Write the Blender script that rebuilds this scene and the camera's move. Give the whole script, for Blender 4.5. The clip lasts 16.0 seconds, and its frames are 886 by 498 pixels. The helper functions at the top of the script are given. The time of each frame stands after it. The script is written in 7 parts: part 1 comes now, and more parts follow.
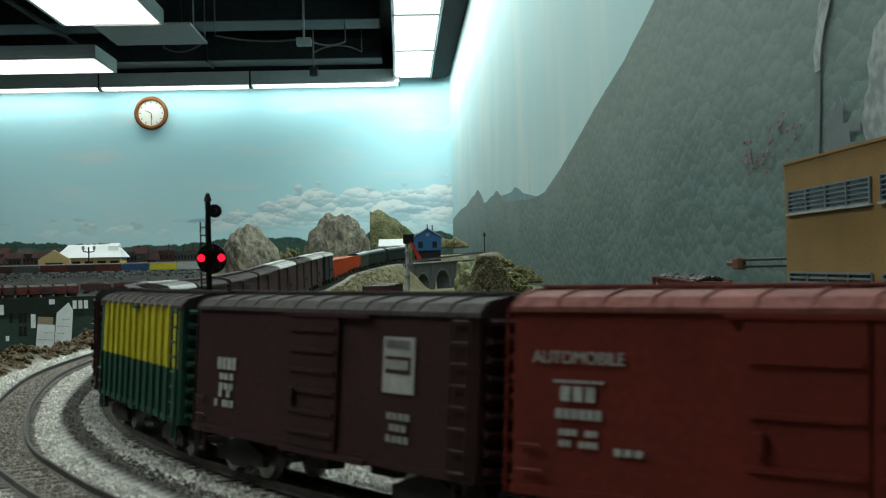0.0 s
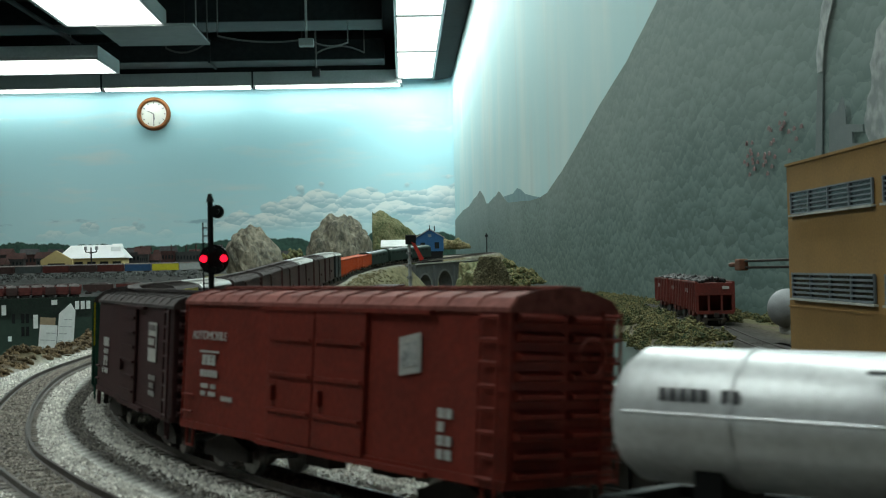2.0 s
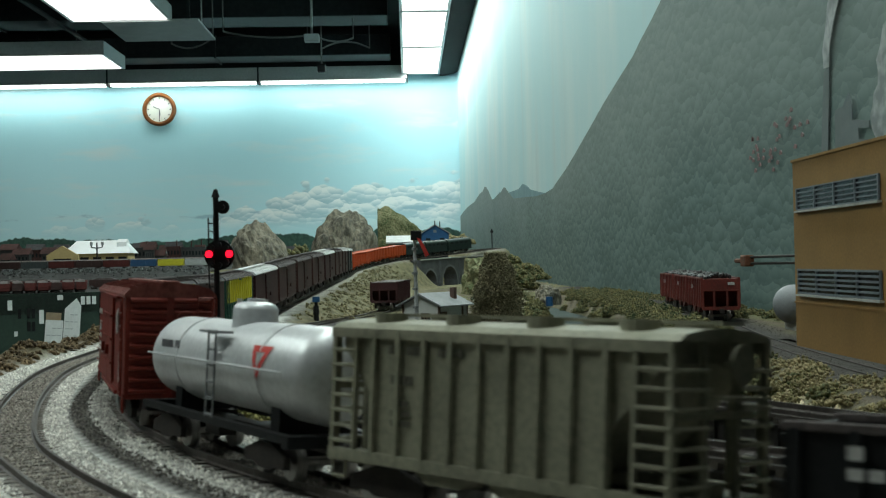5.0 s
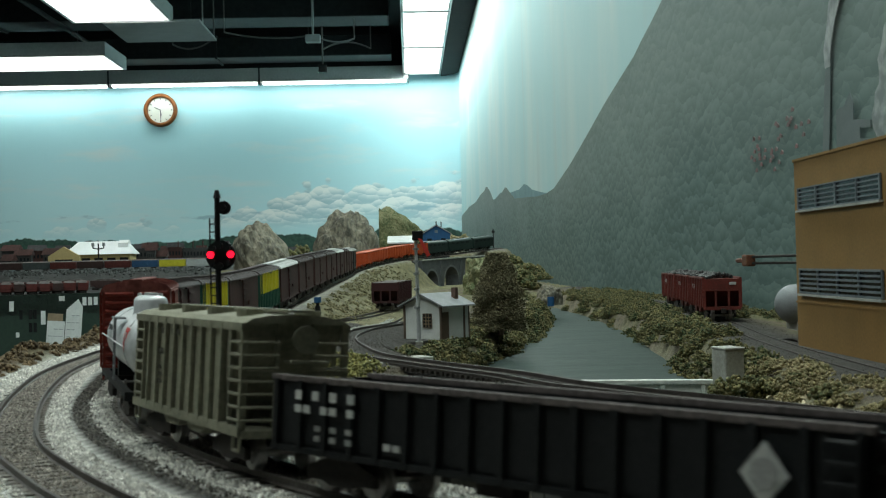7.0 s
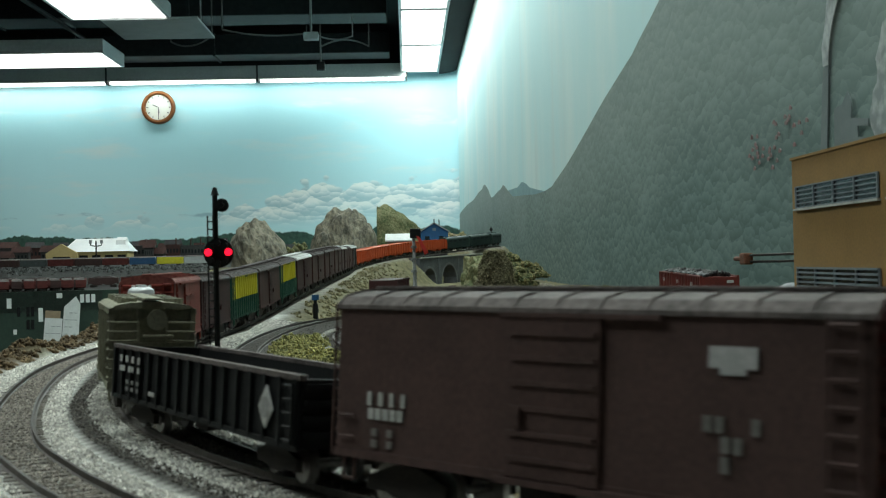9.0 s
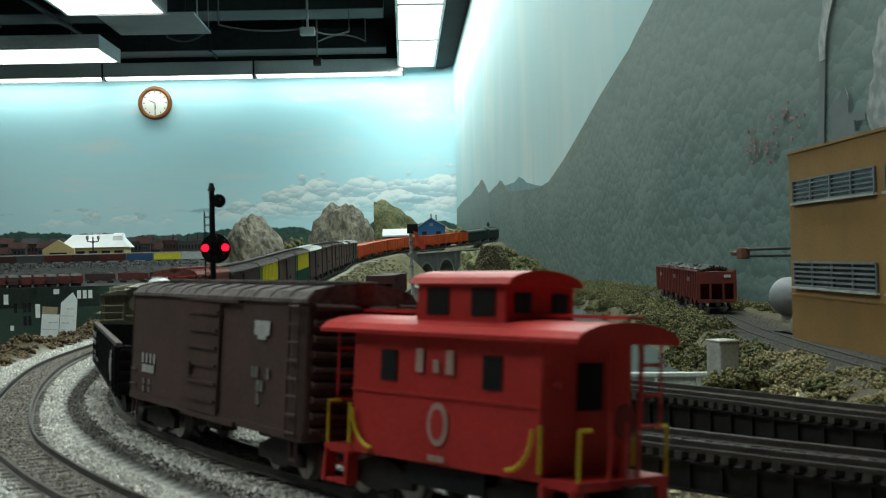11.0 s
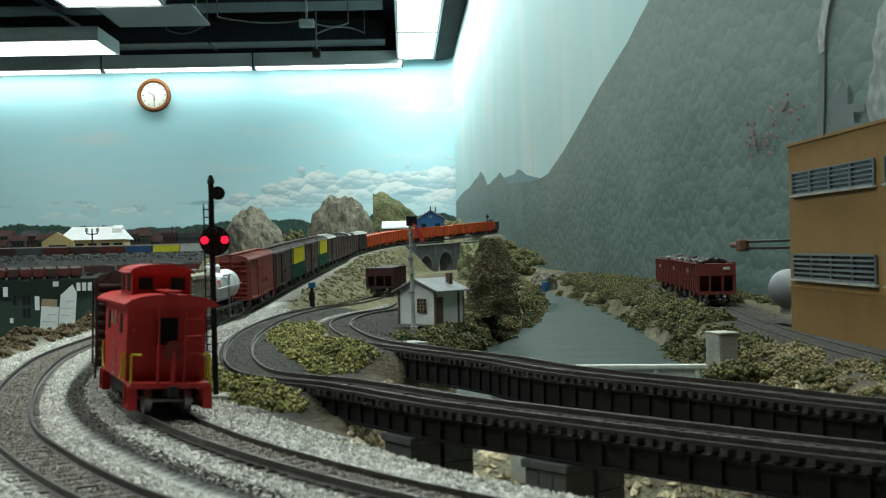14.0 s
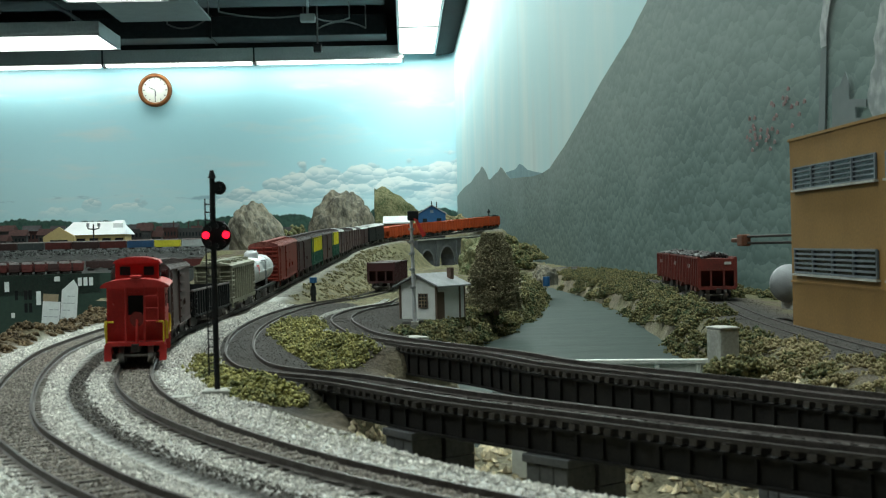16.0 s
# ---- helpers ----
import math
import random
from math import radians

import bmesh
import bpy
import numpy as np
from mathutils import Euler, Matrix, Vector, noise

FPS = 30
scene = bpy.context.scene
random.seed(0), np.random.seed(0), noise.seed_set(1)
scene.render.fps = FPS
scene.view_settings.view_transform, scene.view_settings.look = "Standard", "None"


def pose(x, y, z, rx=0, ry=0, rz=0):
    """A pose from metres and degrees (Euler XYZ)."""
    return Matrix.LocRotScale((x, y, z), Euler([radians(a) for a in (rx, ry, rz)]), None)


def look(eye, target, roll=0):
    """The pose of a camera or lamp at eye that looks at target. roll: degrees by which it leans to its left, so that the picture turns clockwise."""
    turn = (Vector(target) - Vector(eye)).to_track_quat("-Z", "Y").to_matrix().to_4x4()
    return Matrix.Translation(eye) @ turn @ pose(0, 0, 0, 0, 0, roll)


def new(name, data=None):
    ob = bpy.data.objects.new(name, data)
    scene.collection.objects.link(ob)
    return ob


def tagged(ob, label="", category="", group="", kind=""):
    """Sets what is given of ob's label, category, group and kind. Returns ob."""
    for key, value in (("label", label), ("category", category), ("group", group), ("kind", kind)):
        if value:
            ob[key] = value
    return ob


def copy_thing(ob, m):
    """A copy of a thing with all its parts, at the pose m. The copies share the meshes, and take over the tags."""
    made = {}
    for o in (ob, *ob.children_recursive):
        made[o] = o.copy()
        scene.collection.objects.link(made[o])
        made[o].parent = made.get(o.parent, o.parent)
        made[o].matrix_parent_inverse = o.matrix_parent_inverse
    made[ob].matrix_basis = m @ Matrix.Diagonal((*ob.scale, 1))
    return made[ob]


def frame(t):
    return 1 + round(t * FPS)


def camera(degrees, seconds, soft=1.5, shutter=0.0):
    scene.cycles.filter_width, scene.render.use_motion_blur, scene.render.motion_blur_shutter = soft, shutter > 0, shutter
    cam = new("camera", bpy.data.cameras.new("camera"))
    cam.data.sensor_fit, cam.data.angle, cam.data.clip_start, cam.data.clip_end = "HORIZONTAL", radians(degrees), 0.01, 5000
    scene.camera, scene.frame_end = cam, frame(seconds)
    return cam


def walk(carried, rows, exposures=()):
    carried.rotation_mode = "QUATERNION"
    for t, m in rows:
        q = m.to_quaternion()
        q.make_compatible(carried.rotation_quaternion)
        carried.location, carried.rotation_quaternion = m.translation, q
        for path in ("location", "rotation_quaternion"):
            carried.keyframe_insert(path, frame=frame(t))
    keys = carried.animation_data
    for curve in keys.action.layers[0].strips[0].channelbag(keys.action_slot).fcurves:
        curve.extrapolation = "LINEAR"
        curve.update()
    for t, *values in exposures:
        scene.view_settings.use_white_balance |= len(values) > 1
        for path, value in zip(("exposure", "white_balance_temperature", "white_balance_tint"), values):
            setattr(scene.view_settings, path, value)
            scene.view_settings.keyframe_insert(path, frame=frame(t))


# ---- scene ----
EYE = 1.30  # the camera's height above the floor; heights below are given from the eye
SWING = [(0.0, 2.041, 0.764, 1.355), (0.5, 2.016, 0.772, 1.335), (1.0, 1.977, 0.795, 1.323), (1.5, 1.954, 0.810, 1.334),
         (2.0, 1.934, 0.807, 1.306), (2.5, 1.882, 0.755, 1.280), (3.0, 1.813, 0.717, 1.285), (3.5, 1.762, 0.669, 1.249),
         (4.0, 1.728, 0.635, 1.236), (6.5, 1.606, 0.596, 1.297), (7.0, 1.607, 0.618, 1.343), (7.5, 1.596, 0.633, 1.388),
         (8.0, 1.577, 0.636, 1.404), (8.5, 1.638, 0.571, 1.313), (9.0, 1.708, 0.510, 1.251), (11.5, 1.858, 0.227, 1.380),
         (12.0, 1.853, 0.186, 1.340), (12.5, 1.851, 0.117, 1.330), (13.0, 1.843, 0.058, 1.380), (13.5, 1.847, -0.012, 1.375),
         (14.0, 1.865, -0.105, 1.389), (14.5, 1.852, -0.185, 1.381), (15.0, 1.847, -0.224, 1.415), (15.5, 1.799, -0.304, 1.415),
         (16.0, 1.800, -0.350, 1.400)]


def swing_pose(yaw, pitch, roll):
    y, p = radians(yaw), radians(pitch)
    ahead = Vector((math.sin(y) * math.cos(p), math.cos(y) * math.cos(p), math.sin(p)))
    return look((0, 0, EYE), Vector((0, 0, EYE)) + ahead, -roll)


cam = camera(41, 16.0, soft=1.15, shutter=0.5)
cam.data.dof.use_dof, cam.data.dof.focus_distance, cam.data.dof.aperture_fstop = True, 2.4, 60.0
walk(cam, [(t, swing_pose(a, b, c)) for t, a, b, c in SWING], exposures=[(0.0, -0.17, 6850, 13), (7.0, -0.14, 6850, 13), (9.0, -0.08, 6850, 13), (11.5, -0.06, 6850, 13), (12.0, -0.03, 6850, 13), (12.5, 0.10, 6850, 13), (16.0, 0.12, 6850, 13)])

# ---- world and lamps: a windowless room under fluorescent fixtures ----
world = bpy.data.worlds.new("room")
scene.world = world
world.use_nodes = True
world.node_tree.nodes["Background"].inputs[0].default_value = (0.75, 0.9, 0.9, 1)
world.node_tree.nodes["Background"].inputs[1].default_value = 0.008
COOL = (0.80, 1.0, 0.97)


def area_lamp(x, y, z, sx, sy, watts, down=(0, 0, -1)):
    data = bpy.data.lights.new("lamp", "AREA")
    data.shape, data.size, data.size_y, data.energy, data.color = "RECTANGLE", sx, sy, watts, COOL
    ob = new("lamp", data)
    ob.matrix_world = look((x, y, z + EYE), (x + down[0], y + down[1] + 1e-4, z + EYE + down[2]))
    return ob


for i in range(8):
    area_lamp(0.13, 9.1 - 1.22 * i, 1.515, 0.28, 1.15, 13)
for i in range(5):
    area_lamp(0.024 - 0.6 - 1.213 * i, 9.66, 1.462, 1.12, 0.05, 3.1, (0, 0.25, -1))
area_lamp(-2.75, 8.45, 1.44, 1.3, 0.45, 9)
area_lamp(-1.75, 6.7, 1.5, 0.5, 1.2, 8)
# two lamps added out of view, lighting the aisle and the foreground
area_lamp(-2.4, 3.4, 1.5, 0.5, 1.2, 12)
area_lamp(-1.3, 0.6, 1.5, 0.5, 1.2, 18)

# ---- materials ----


def surf(name, c, c2=None, rough=0.75, metal=0.0, scale=120.0, fine=900.0, bump=0.25, depth=0.0006, rand=0.0, island=0.0,
         attr="", stretch=(1, 1, 1), mix=0.5, spec=0.25):
    """A painted, earthen or metal surface: two colours mixed by coarse and fine noise, with a fine relief."""
    m = bpy.data.materials.new(name)
    m.use_nodes = True
    n, l = m.node_tree.nodes, m.node_tree.links
    b = n["Principled BSDF"]
    b.inputs["Roughness"].default_value, b.inputs["Metallic"].default_value = rough, metal
    b.inputs["Specular IOR Level"].default_value = spec
    co, mp = n.new("ShaderNodeTexCoord"), n.new("ShaderNodeMapping")
    mp.inputs["Scale"].default_value = stretch
    l.new(co.outputs["Object"], mp.inputs[0])
    big, small = n.new("ShaderNodeTexNoise"), n.new("ShaderNodeTexNoise")
    for tex, s, d in ((big, scale, 4), (small, fine, 3)):
        tex.inputs["Scale"].default_value, tex.inputs["Detail"].default_value = s, d
        l.new(mp.outputs[0], tex.inputs["Vector"])
    ad = n.new("ShaderNodeMath")
    ad.operation = "ADD"
    l.new(big.outputs[0], ad.inputs[0]), l.new(small.outputs[0], ad.inputs[1])
    mr = n.new("ShaderNodeMapRange")
    mr.inputs[1].default_value, mr.inputs[2].default_value = 1.0 - mix * 0.5, 1.0 + mix * 0.5
    l.new(ad.outputs[0], mr.inputs[0])
    mx = n.new("ShaderNodeMix")
    mx.data_type = "RGBA"
    c2 = c2 or tuple(v * 0.72 for v in c)
    mx.inputs[6].default_value, mx.inputs[7].default_value = (*c, 1), (*c2, 1)
    l.new(mr.outputs[0], mx.inputs[0])
    out = mx.outputs[2]
    if attr:
        at = n.new("ShaderNodeVertexColor")
        at.layer_name = attr
        mu = n.new("ShaderNodeMix")
        mu.data_type, mu.blend_type = "RGBA", "MULTIPLY"
        mu.inputs[0].default_value = 1
        l.new(out, mu.inputs[6]), l.new(at.outputs[0], mu.inputs[7])
        out = mu.outputs[2]
    if rand or island:
        hs = n.new("ShaderNodeHueSaturation")
        src = n.new("ShaderNodeNewGeometry").outputs["Random Per Island"] if island else n.new("ShaderNodeObjectInfo").outputs["Random"]
        r = n.new("ShaderNodeMapRange")
        r.inputs[3].default_value, r.inputs[4].default_value = 1 - (rand or island), 1 + (rand or island)
        l.new(src, r.inputs[0]), l.new(r.outputs[0], hs.inputs["Value"]), l.new(out, hs.inputs["Color"])
        out = hs.outputs[0]
    l.new(out, b.inputs["Base Color"])
    if bump:
        bp = n.new("ShaderNodeBump")
        bp.inputs["Strength"].default_value, bp.inputs["Distance"].default_value = bump, depth
        l.new(ad.outputs[0], bp.inputs["Height"]), l.new(bp.outputs[0], b.inputs["Normal"])
    return m


def glow(name, c, strength):
    m = bpy.data.materials.new(name)
    m.use_nodes = True
    b = m.node_tree.nodes["Principled BSDF"]
    b.inputs["Base Color"].default_value = (*c, 1)
    b.inputs["Emission Color"].default_value, b.inputs["Emission Strength"].default_value = (*c, 1), strength
    return m


BROWN = surf("boxcar_brown_paint", (0.092, 0.052, 0.047), (0.062, 0.036, 0.033), 0.65, scale=60, fine=700)
FREIGHT = surf("freight_brown_paint", (0.072, 0.030, 0.027), (0.04, 0.021, 0.02), 0.65, scale=60, fine=700)
DARKROOF = surf("grimy_dark_roof", (0.075, 0.062, 0.06), (0.035, 0.03, 0.03), 0.8, scale=60, fine=500)
MAROON = surf("maroon_paint", (0.052, 0.017, 0.018), (0.032, 0.012, 0.013), 0.6, scale=60, fine=700)
RED = surf("oxide_red_paint", (0.205, 0.026, 0.016), (0.135, 0.02, 0.013), 0.55, scale=50, fine=600)
REDROOF = surf("dusty_red_roof", (0.24, 0.075, 0.06), (0.12, 0.03, 0.025), 0.75, scale=60, fine=500)
CABOOSE = surf("caboose_red_paint", (0.52, 0.036, 0.032), (0.42, 0.03, 0.027), 0.5, scale=50, fine=600)
HOPRED = surf("hopper_red_paint", (0.16, 0.028, 0.021), (0.085, 0.02, 0.016), 0.65, scale=80, fine=700)
OLIVE = surf("olive_grey_paint", (0.27, 0.265, 0.195), (0.17, 0.166, 0.122), 0.65, scale=60, fine=600)
BLACK = surf("black_paint", (0.006, 0.007, 0.0078), (0.012, 0.013, 0.014), 0.55, scale=80, fine=800)
NIGHT = surf("dark_green_paint", (0.012, 0.024, 0.020), (0.018, 0.028, 0.025), 0.45, scale=80, fine=800)
GREEN = surf("green_paint", (0.02, 0.09, 0.06), (0.015, 0.06, 0.045), 0.6, scale=60, fine=600)
YELLOW = surf("yellow_paint", (0.62, 0.55, 0.04), (0.5, 0.44, 0.03), 0.6, scale=60, fine=600)
ORANGE = surf("orange_paint", (0.47, 0.068, 0.015), (0.32, 0.05, 0.015), 0.6, scale=40, fine=500)
SILVER = surf("silver_paint", (0.70, 0.72, 0.73), (0.46, 0.47, 0.48), 0.42, 0.35, scale=45, fine=500, bump=0.12, mix=0.9)
SOOT = surf("dusty_grey_roof", (0.15, 0.125, 0.12), (0.055, 0.045, 0.043), 0.75, scale=60, fine=500)
PALE = surf("pale_roof_paint", (0.55, 0.56, 0.55), (0.42, 0.43, 0.42), 0.6, scale=60, fine=500)
TRUCK = surf("grimy_truck_iron", (0.018, 0.016, 0.015), (0.035, 0.028, 0.024), 0.7, scale=200)
STEEL = surf("worn_wheel_steel", (0.45, 0.44, 0.43), (0.3, 0.28, 0.26), 0.35, 0.9, scale=200)
LETTER = surf("white_lettering", (0.50, 0.50, 0.48), (0.36, 0.36, 0.35), 0.7, scale=300)
SIGNRED = surf("red_lettering", (0.6, 0.05, 0.04), (0.5, 0.05, 0.04), 0.6)
GRAB = surf("yellow_grab_paint", (0.65, 0.48, 0.03), (0.5, 0.36, 0.03), 0.5)
DARKHOLE = surf("dark_interior", (0.008, 0.008, 0.009), (0.012, 0.012, 0.012), 0.9)
RAIL = surf("rail_steel", (0.10, 0.09, 0.082), (0.055, 0.045, 0.04), 0.5, 0.45, scale=150)
DIRTRAIL = surf("dirt_covered_rail", (0.07, 0.062, 0.055), (0.045, 0.04, 0.036), 0.8, 0.1, scale=150)
RAILDARK = surf("dull_rusty_rail", (0.095, 0.083, 0.075), (0.05, 0.043, 0.04), 0.6, 0.3, scale=150)
TIE = surf("weathered_tie_wood", (0.20, 0.18, 0.16), (0.10, 0.09, 0.08), 0.9, scale=150, rand=0.3)
TIEDARK = surf("creosoted_tie_wood", (0.056, 0.050, 0.045), (0.03, 0.026, 0.024), 0.9, scale=150, rand=0.3)
GROUND = surf("scenic_ground", (1.0, 1.0, 1.0), (0.42, 0.42, 0.42), 0.95, scale=110, fine=600, bump=0.8, depth=0.002, attr="tint")
BALLAST = surf("crushed_ballast", (0.80, 0.78, 0.73), (0.46, 0.44, 0.40), 0.9, scale=130, island=0.45)
CINDER = surf("brown_grey_cinder", (0.38, 0.345, 0.30), (0.22, 0.195, 0.17), 0.95, scale=400, island=0.5)
GRAVEL = surf("river_gravel", (0.72, 0.62, 0.42), (0.42, 0.36, 0.25), 0.85, scale=400, island=0.5)
SHRUB = surf("scenic_foam_shrub", (0.185, 0.155, 0.070), (0.022, 0.045, 0.020), 0.95, scale=75, fine=500, island=0.35, mix=0.42, bump=0.6)
DRYSHRUB = surf("dry_foam_shrub", (0.29, 0.235, 0.135), (0.12, 0.115, 0.05), 0.95, scale=60, fine=500, island=0.35, mix=0.45, bump=0.6)
LIME = surf("yellow_green_tuft", (0.36, 0.33, 0.12), (0.085, 0.095, 0.042), 0.95, scale=70, fine=500, island=0.35, mix=0.42, bump=0.6)
TREEGREEN = surf("tree_foam", (0.205, 0.175, 0.105), (0.08, 0.08, 0.046), 0.95, scale=80, fine=600, island=0.35, bump=0.6)
ROCK = surf("plaster_rock", (0.25, 0.222, 0.17), (0.07, 0.068, 0.055), 0.9, scale=26, fine=120, bump=1.0, depth=0.006, mix=0.5, stretch=(1, 1, 0.55))
ROCKGREEN = surf("mossy_rock", (0.20, 0.185, 0.10), (0.055, 0.075, 0.03), 0.9, scale=25, fine=160, bump=1.0, depth=0.005)
STONE = surf("grey_cut_stone", (0.10, 0.105, 0.11), (0.065, 0.07, 0.075), 0.85, scale=80, fine=500)
CONCRETE = surf("pale_concrete", (0.46, 0.46, 0.42), (0.3, 0.3, 0.27), 0.85, scale=60, fine=500)
BEAMWHITE = surf("white_concrete", (0.72, 0.74, 0.70), (0.55, 0.57, 0.53), 0.8, scale=60, fine=500)
GIRDER = surf("blackened_girder", (0.006, 0.006, 0.0068), (0.013, 0.012, 0.0115), 0.65, scale=100)
MUSTARD = surf("mustard_wall_paint", (0.29, 0.165, 0.055), (0.225, 0.13, 0.046), 0.7, scale=30, fine=500, bump=0.15)
GREYPIPE = surf("grey_tank_paint", (0.22, 0.235, 0.245), (0.17, 0.18, 0.19), 0.5, scale=60)
WINBLUE = surf("blue_grey_steel_sash", (0.16, 0.19, 0.21), (0.11, 0.13, 0.15), 0.5)
WINDARK = surf("dark_window_glass", (0.012, 0.015, 0.017), (0.02, 0.024, 0.026), 0.12)
WHITEWALL = surf("white_board_paint", (0.66, 0.68, 0.66), (0.52, 0.54, 0.52), 0.7, scale=80)
SHACKTRIM = surf("brown_board_trim", (0.13, 0.09, 0.065), (0.09, 0.065, 0.05), 0.8)
SLATE = surf("grey_roofing", (0.28, 0.29, 0.30), (0.19, 0.2, 0.205), 0.8, scale=100)
BLUE = surf("blue_board_paint", (0.016, 0.085, 0.20), (0.012, 0.062, 0.15), 0.6, scale=100)
CREAM = surf("cream_stucco", (0.50, 0.38, 0.17), (0.42, 0.32, 0.15), 0.8)
ROOFWHITE = surf("white_sheet_roof", (0.80, 0.82, 0.82), (0.72, 0.74, 0.74), 0.6, scale=10, fine=100)
FASCIA = surf("dark_green_fascia", (0.030, 0.054, 0.040), (0.022, 0.042, 0.031), 0.6, scale=6, fine=80, bump=0.1)
PAPER = surf("white_paper", (0.72, 0.73, 0.71), (0.62, 0.63, 0.61), 0.8, scale=20, fine=100, bump=0.1)
INK = surf("grey_ink", (0.10, 0.10, 0.11), (0.16, 0.16, 0.17), 0.9)
CLOCKWOOD = surf("varnished_clock_rim", (0.25, 0.085, 0.02), (0.16, 0.05, 0.014), 0.35, scale=20, fine=120)
CLOCKFACE = surf("cream_clock_face", (0.80, 0.80, 0.74), (0.74, 0.74, 0.68), 0.4, scale=10, bump=0)
CEILING = surf("blackened_ceiling", (0.012, 0.013, 0.014), (0.022, 0.023, 0.024), 0.9, scale=4, fine=30)
DUCT = surf("dark_grey_duct", (0.024, 0.029, 0.032), (0.014, 0.017, 0.019), 0.6, scale=3, fine=25)
FIXTURE = surf("white_enamel_fixture", (0.55, 0.57, 0.57), (0.45, 0.47, 0.47), 0.4, scale=5, fine=60, bump=0.05)
PANEL = surf("grey_ceiling_panel", (0.42, 0.44, 0.44), (0.36, 0.38, 0.38), 0.8, scale=10, fine=90)
CABLE = surf("grey_cable", (0.2, 0.2, 0.2), (0.12, 0.12, 0.12), 0.6)
FLOOR = surf("grey_carpet", (0.07, 0.075, 0.08), (0.05, 0.052, 0.056), 0.95, scale=8, fine=300)
PLAINWALL = surf("plain_wall_paint", (0.40, 0.50, 0.50), (0.36, 0.45, 0.45), 0.8, scale=3, fine=60, bump=0.05)
DIFFUSER = glow("lit_diffuser", (0.93, 1.0, 0.99), 3.0)
REDLIGHT = glow("red_signal_lens", (1.0, 0.008, 0.03), 2.6)


def sky_mural(name, axis):
    """A painted sky: pale at the bottom, turquoise above, with a band of cumulus and, low down, wooded hills."""
    m = bpy.data.materials.new(name)
    m.use_nodes = True
    n, l = m.node_tree.nodes, m.node_tree.links
    b = n["Principled BSDF"]
    b.inputs["Roughness"].default_value = 0.75
    co, sp = n.new("ShaderNodeTexCoord"), n.new("ShaderNodeSeparateXYZ")
    l.new(co.outputs["Object"], sp.inputs[0])

    def ramp(src, lo, hi, a, c):
        mr, mx = n.new("ShaderNodeMapRange"), n.new("ShaderNodeMix")
        mr.interpolation_type = "SMOOTHSTEP"
        mr.inputs[1].default_value, mr.inputs[2].default_value = lo, hi
        l.new(src, mr.inputs[0]), l.new(mr.outputs[0], mx.inputs[0])
        mx.data_type = "RGBA"
        for k, v in ((6, a), (7, c)):
            if isinstance(v, tuple):
                mx.inputs[k].default_value = (*v, 1)
            else:
                l.new(v, mx.inputs[k])
        return mx.outputs[2]

    def math_node(op, a, c):
        mt = n.new("ShaderNodeMath")
        mt.operation = op
        for k, v in ((0, a), (1, c)):
            if isinstance(v, float):
                mt.inputs[k].default_value = v
            else:
                l.new(v, mt.inputs[k])
        return mt.outputs[0]

    def noise_node(scale, stretch, detail=6.0, rough=0.55):
        mp, tx = n.new("ShaderNodeMapping"), n.new("ShaderNodeTexNoise")
        mp.inputs["Scale"].default_value = stretch
        l.new(co.outputs["Object"], mp.inputs[0]), l.new(mp.outputs[0], tx.inputs["Vector"])
        tx.inputs["Scale"].default_value, tx.inputs["Detail"].default_value, tx.inputs["Roughness"].default_value = scale, detail, rough
        return tx.outputs[0]

    def cell_node(scale, stretch):
        mp, tx, lo = n.new("ShaderNodeMapping"), n.new("ShaderNodeTexVoronoi"), n.new("ShaderNodeVectorMath")
        mp.inputs["Scale"].default_value = stretch
        wob = n.new("ShaderNodeVectorMath")
        wob.operation = "MULTIPLY_ADD"
        wn = n.new("ShaderNodeTexNoise")
        wn.inputs["Scale"].default_value, wn.inputs["Detail"].default_value = scale * 0.7, 5
        l.new(co.outputs["Object"], mp.inputs[0]), l.new(mp.outputs[0], wn.inputs["Vector"])
        l.new(wn.outputs["Color"], wob.inputs[0]), l.new(mp.outputs[0], wob.inputs[2])
        wob.inputs[1].default_value = (0.9 / scale,) * 3
        tx.inputs["Scale"].default_value = scale
        l.new(wob.outputs[0], tx.inputs["Vector"])
        lo.operation = "SUBTRACT"
        l.new(wob.outputs[0], lo.inputs[0]), l.new(tx.outputs["Position"], lo.inputs[1])
        se = n.new("ShaderNodeSeparateXYZ")
        l.new(lo.outputs[0], se.inputs[0])
        return tx.outputs["Distance"], math_node("MULTIPLY", se.outputs[2], float(scale))

    z = sp.outputs[2]
    sky = ramp(z, 0.3, 1.3, (0.45, 0.69, 0.73), (0.395, 0.69, 0.76))
    if axis == "x":
        wisp = noise_node(2.2, (0.7, 1, 3.5), 5.0)
        sky = ramp(wisp, 0.52, 0.80, sky, (0.56, 0.69, 0.71))
        # a bank of cumulus that rises towards the corner, in rounded puffs lit from above
        rise = n.new("ShaderNodeMapRange")
        rise.interpolation_type = "SMOOTHSTEP"
        for k, v in ((1, -2.1), (2, -0.5), (3, 0.38), (4, 0.69)):
            rise.inputs[k].default_value = v
        l.new(sp.outputs[0], rise.inputs[0])
        big, lift = cell_node(5.2, (1, 0.05, 1.5))
        small, crest = cell_node(13.0, (1, 0.05, 1.4))
        head = math_node("ADD", rise.outputs[0], math_node("MULTIPLY", math_node("SUBTRACT", 0.45, big), 0.18))
        head = math_node("ADD", head, math_node("MULTIPLY", math_node("SUBTRACT", 0.4, small), 0.05))
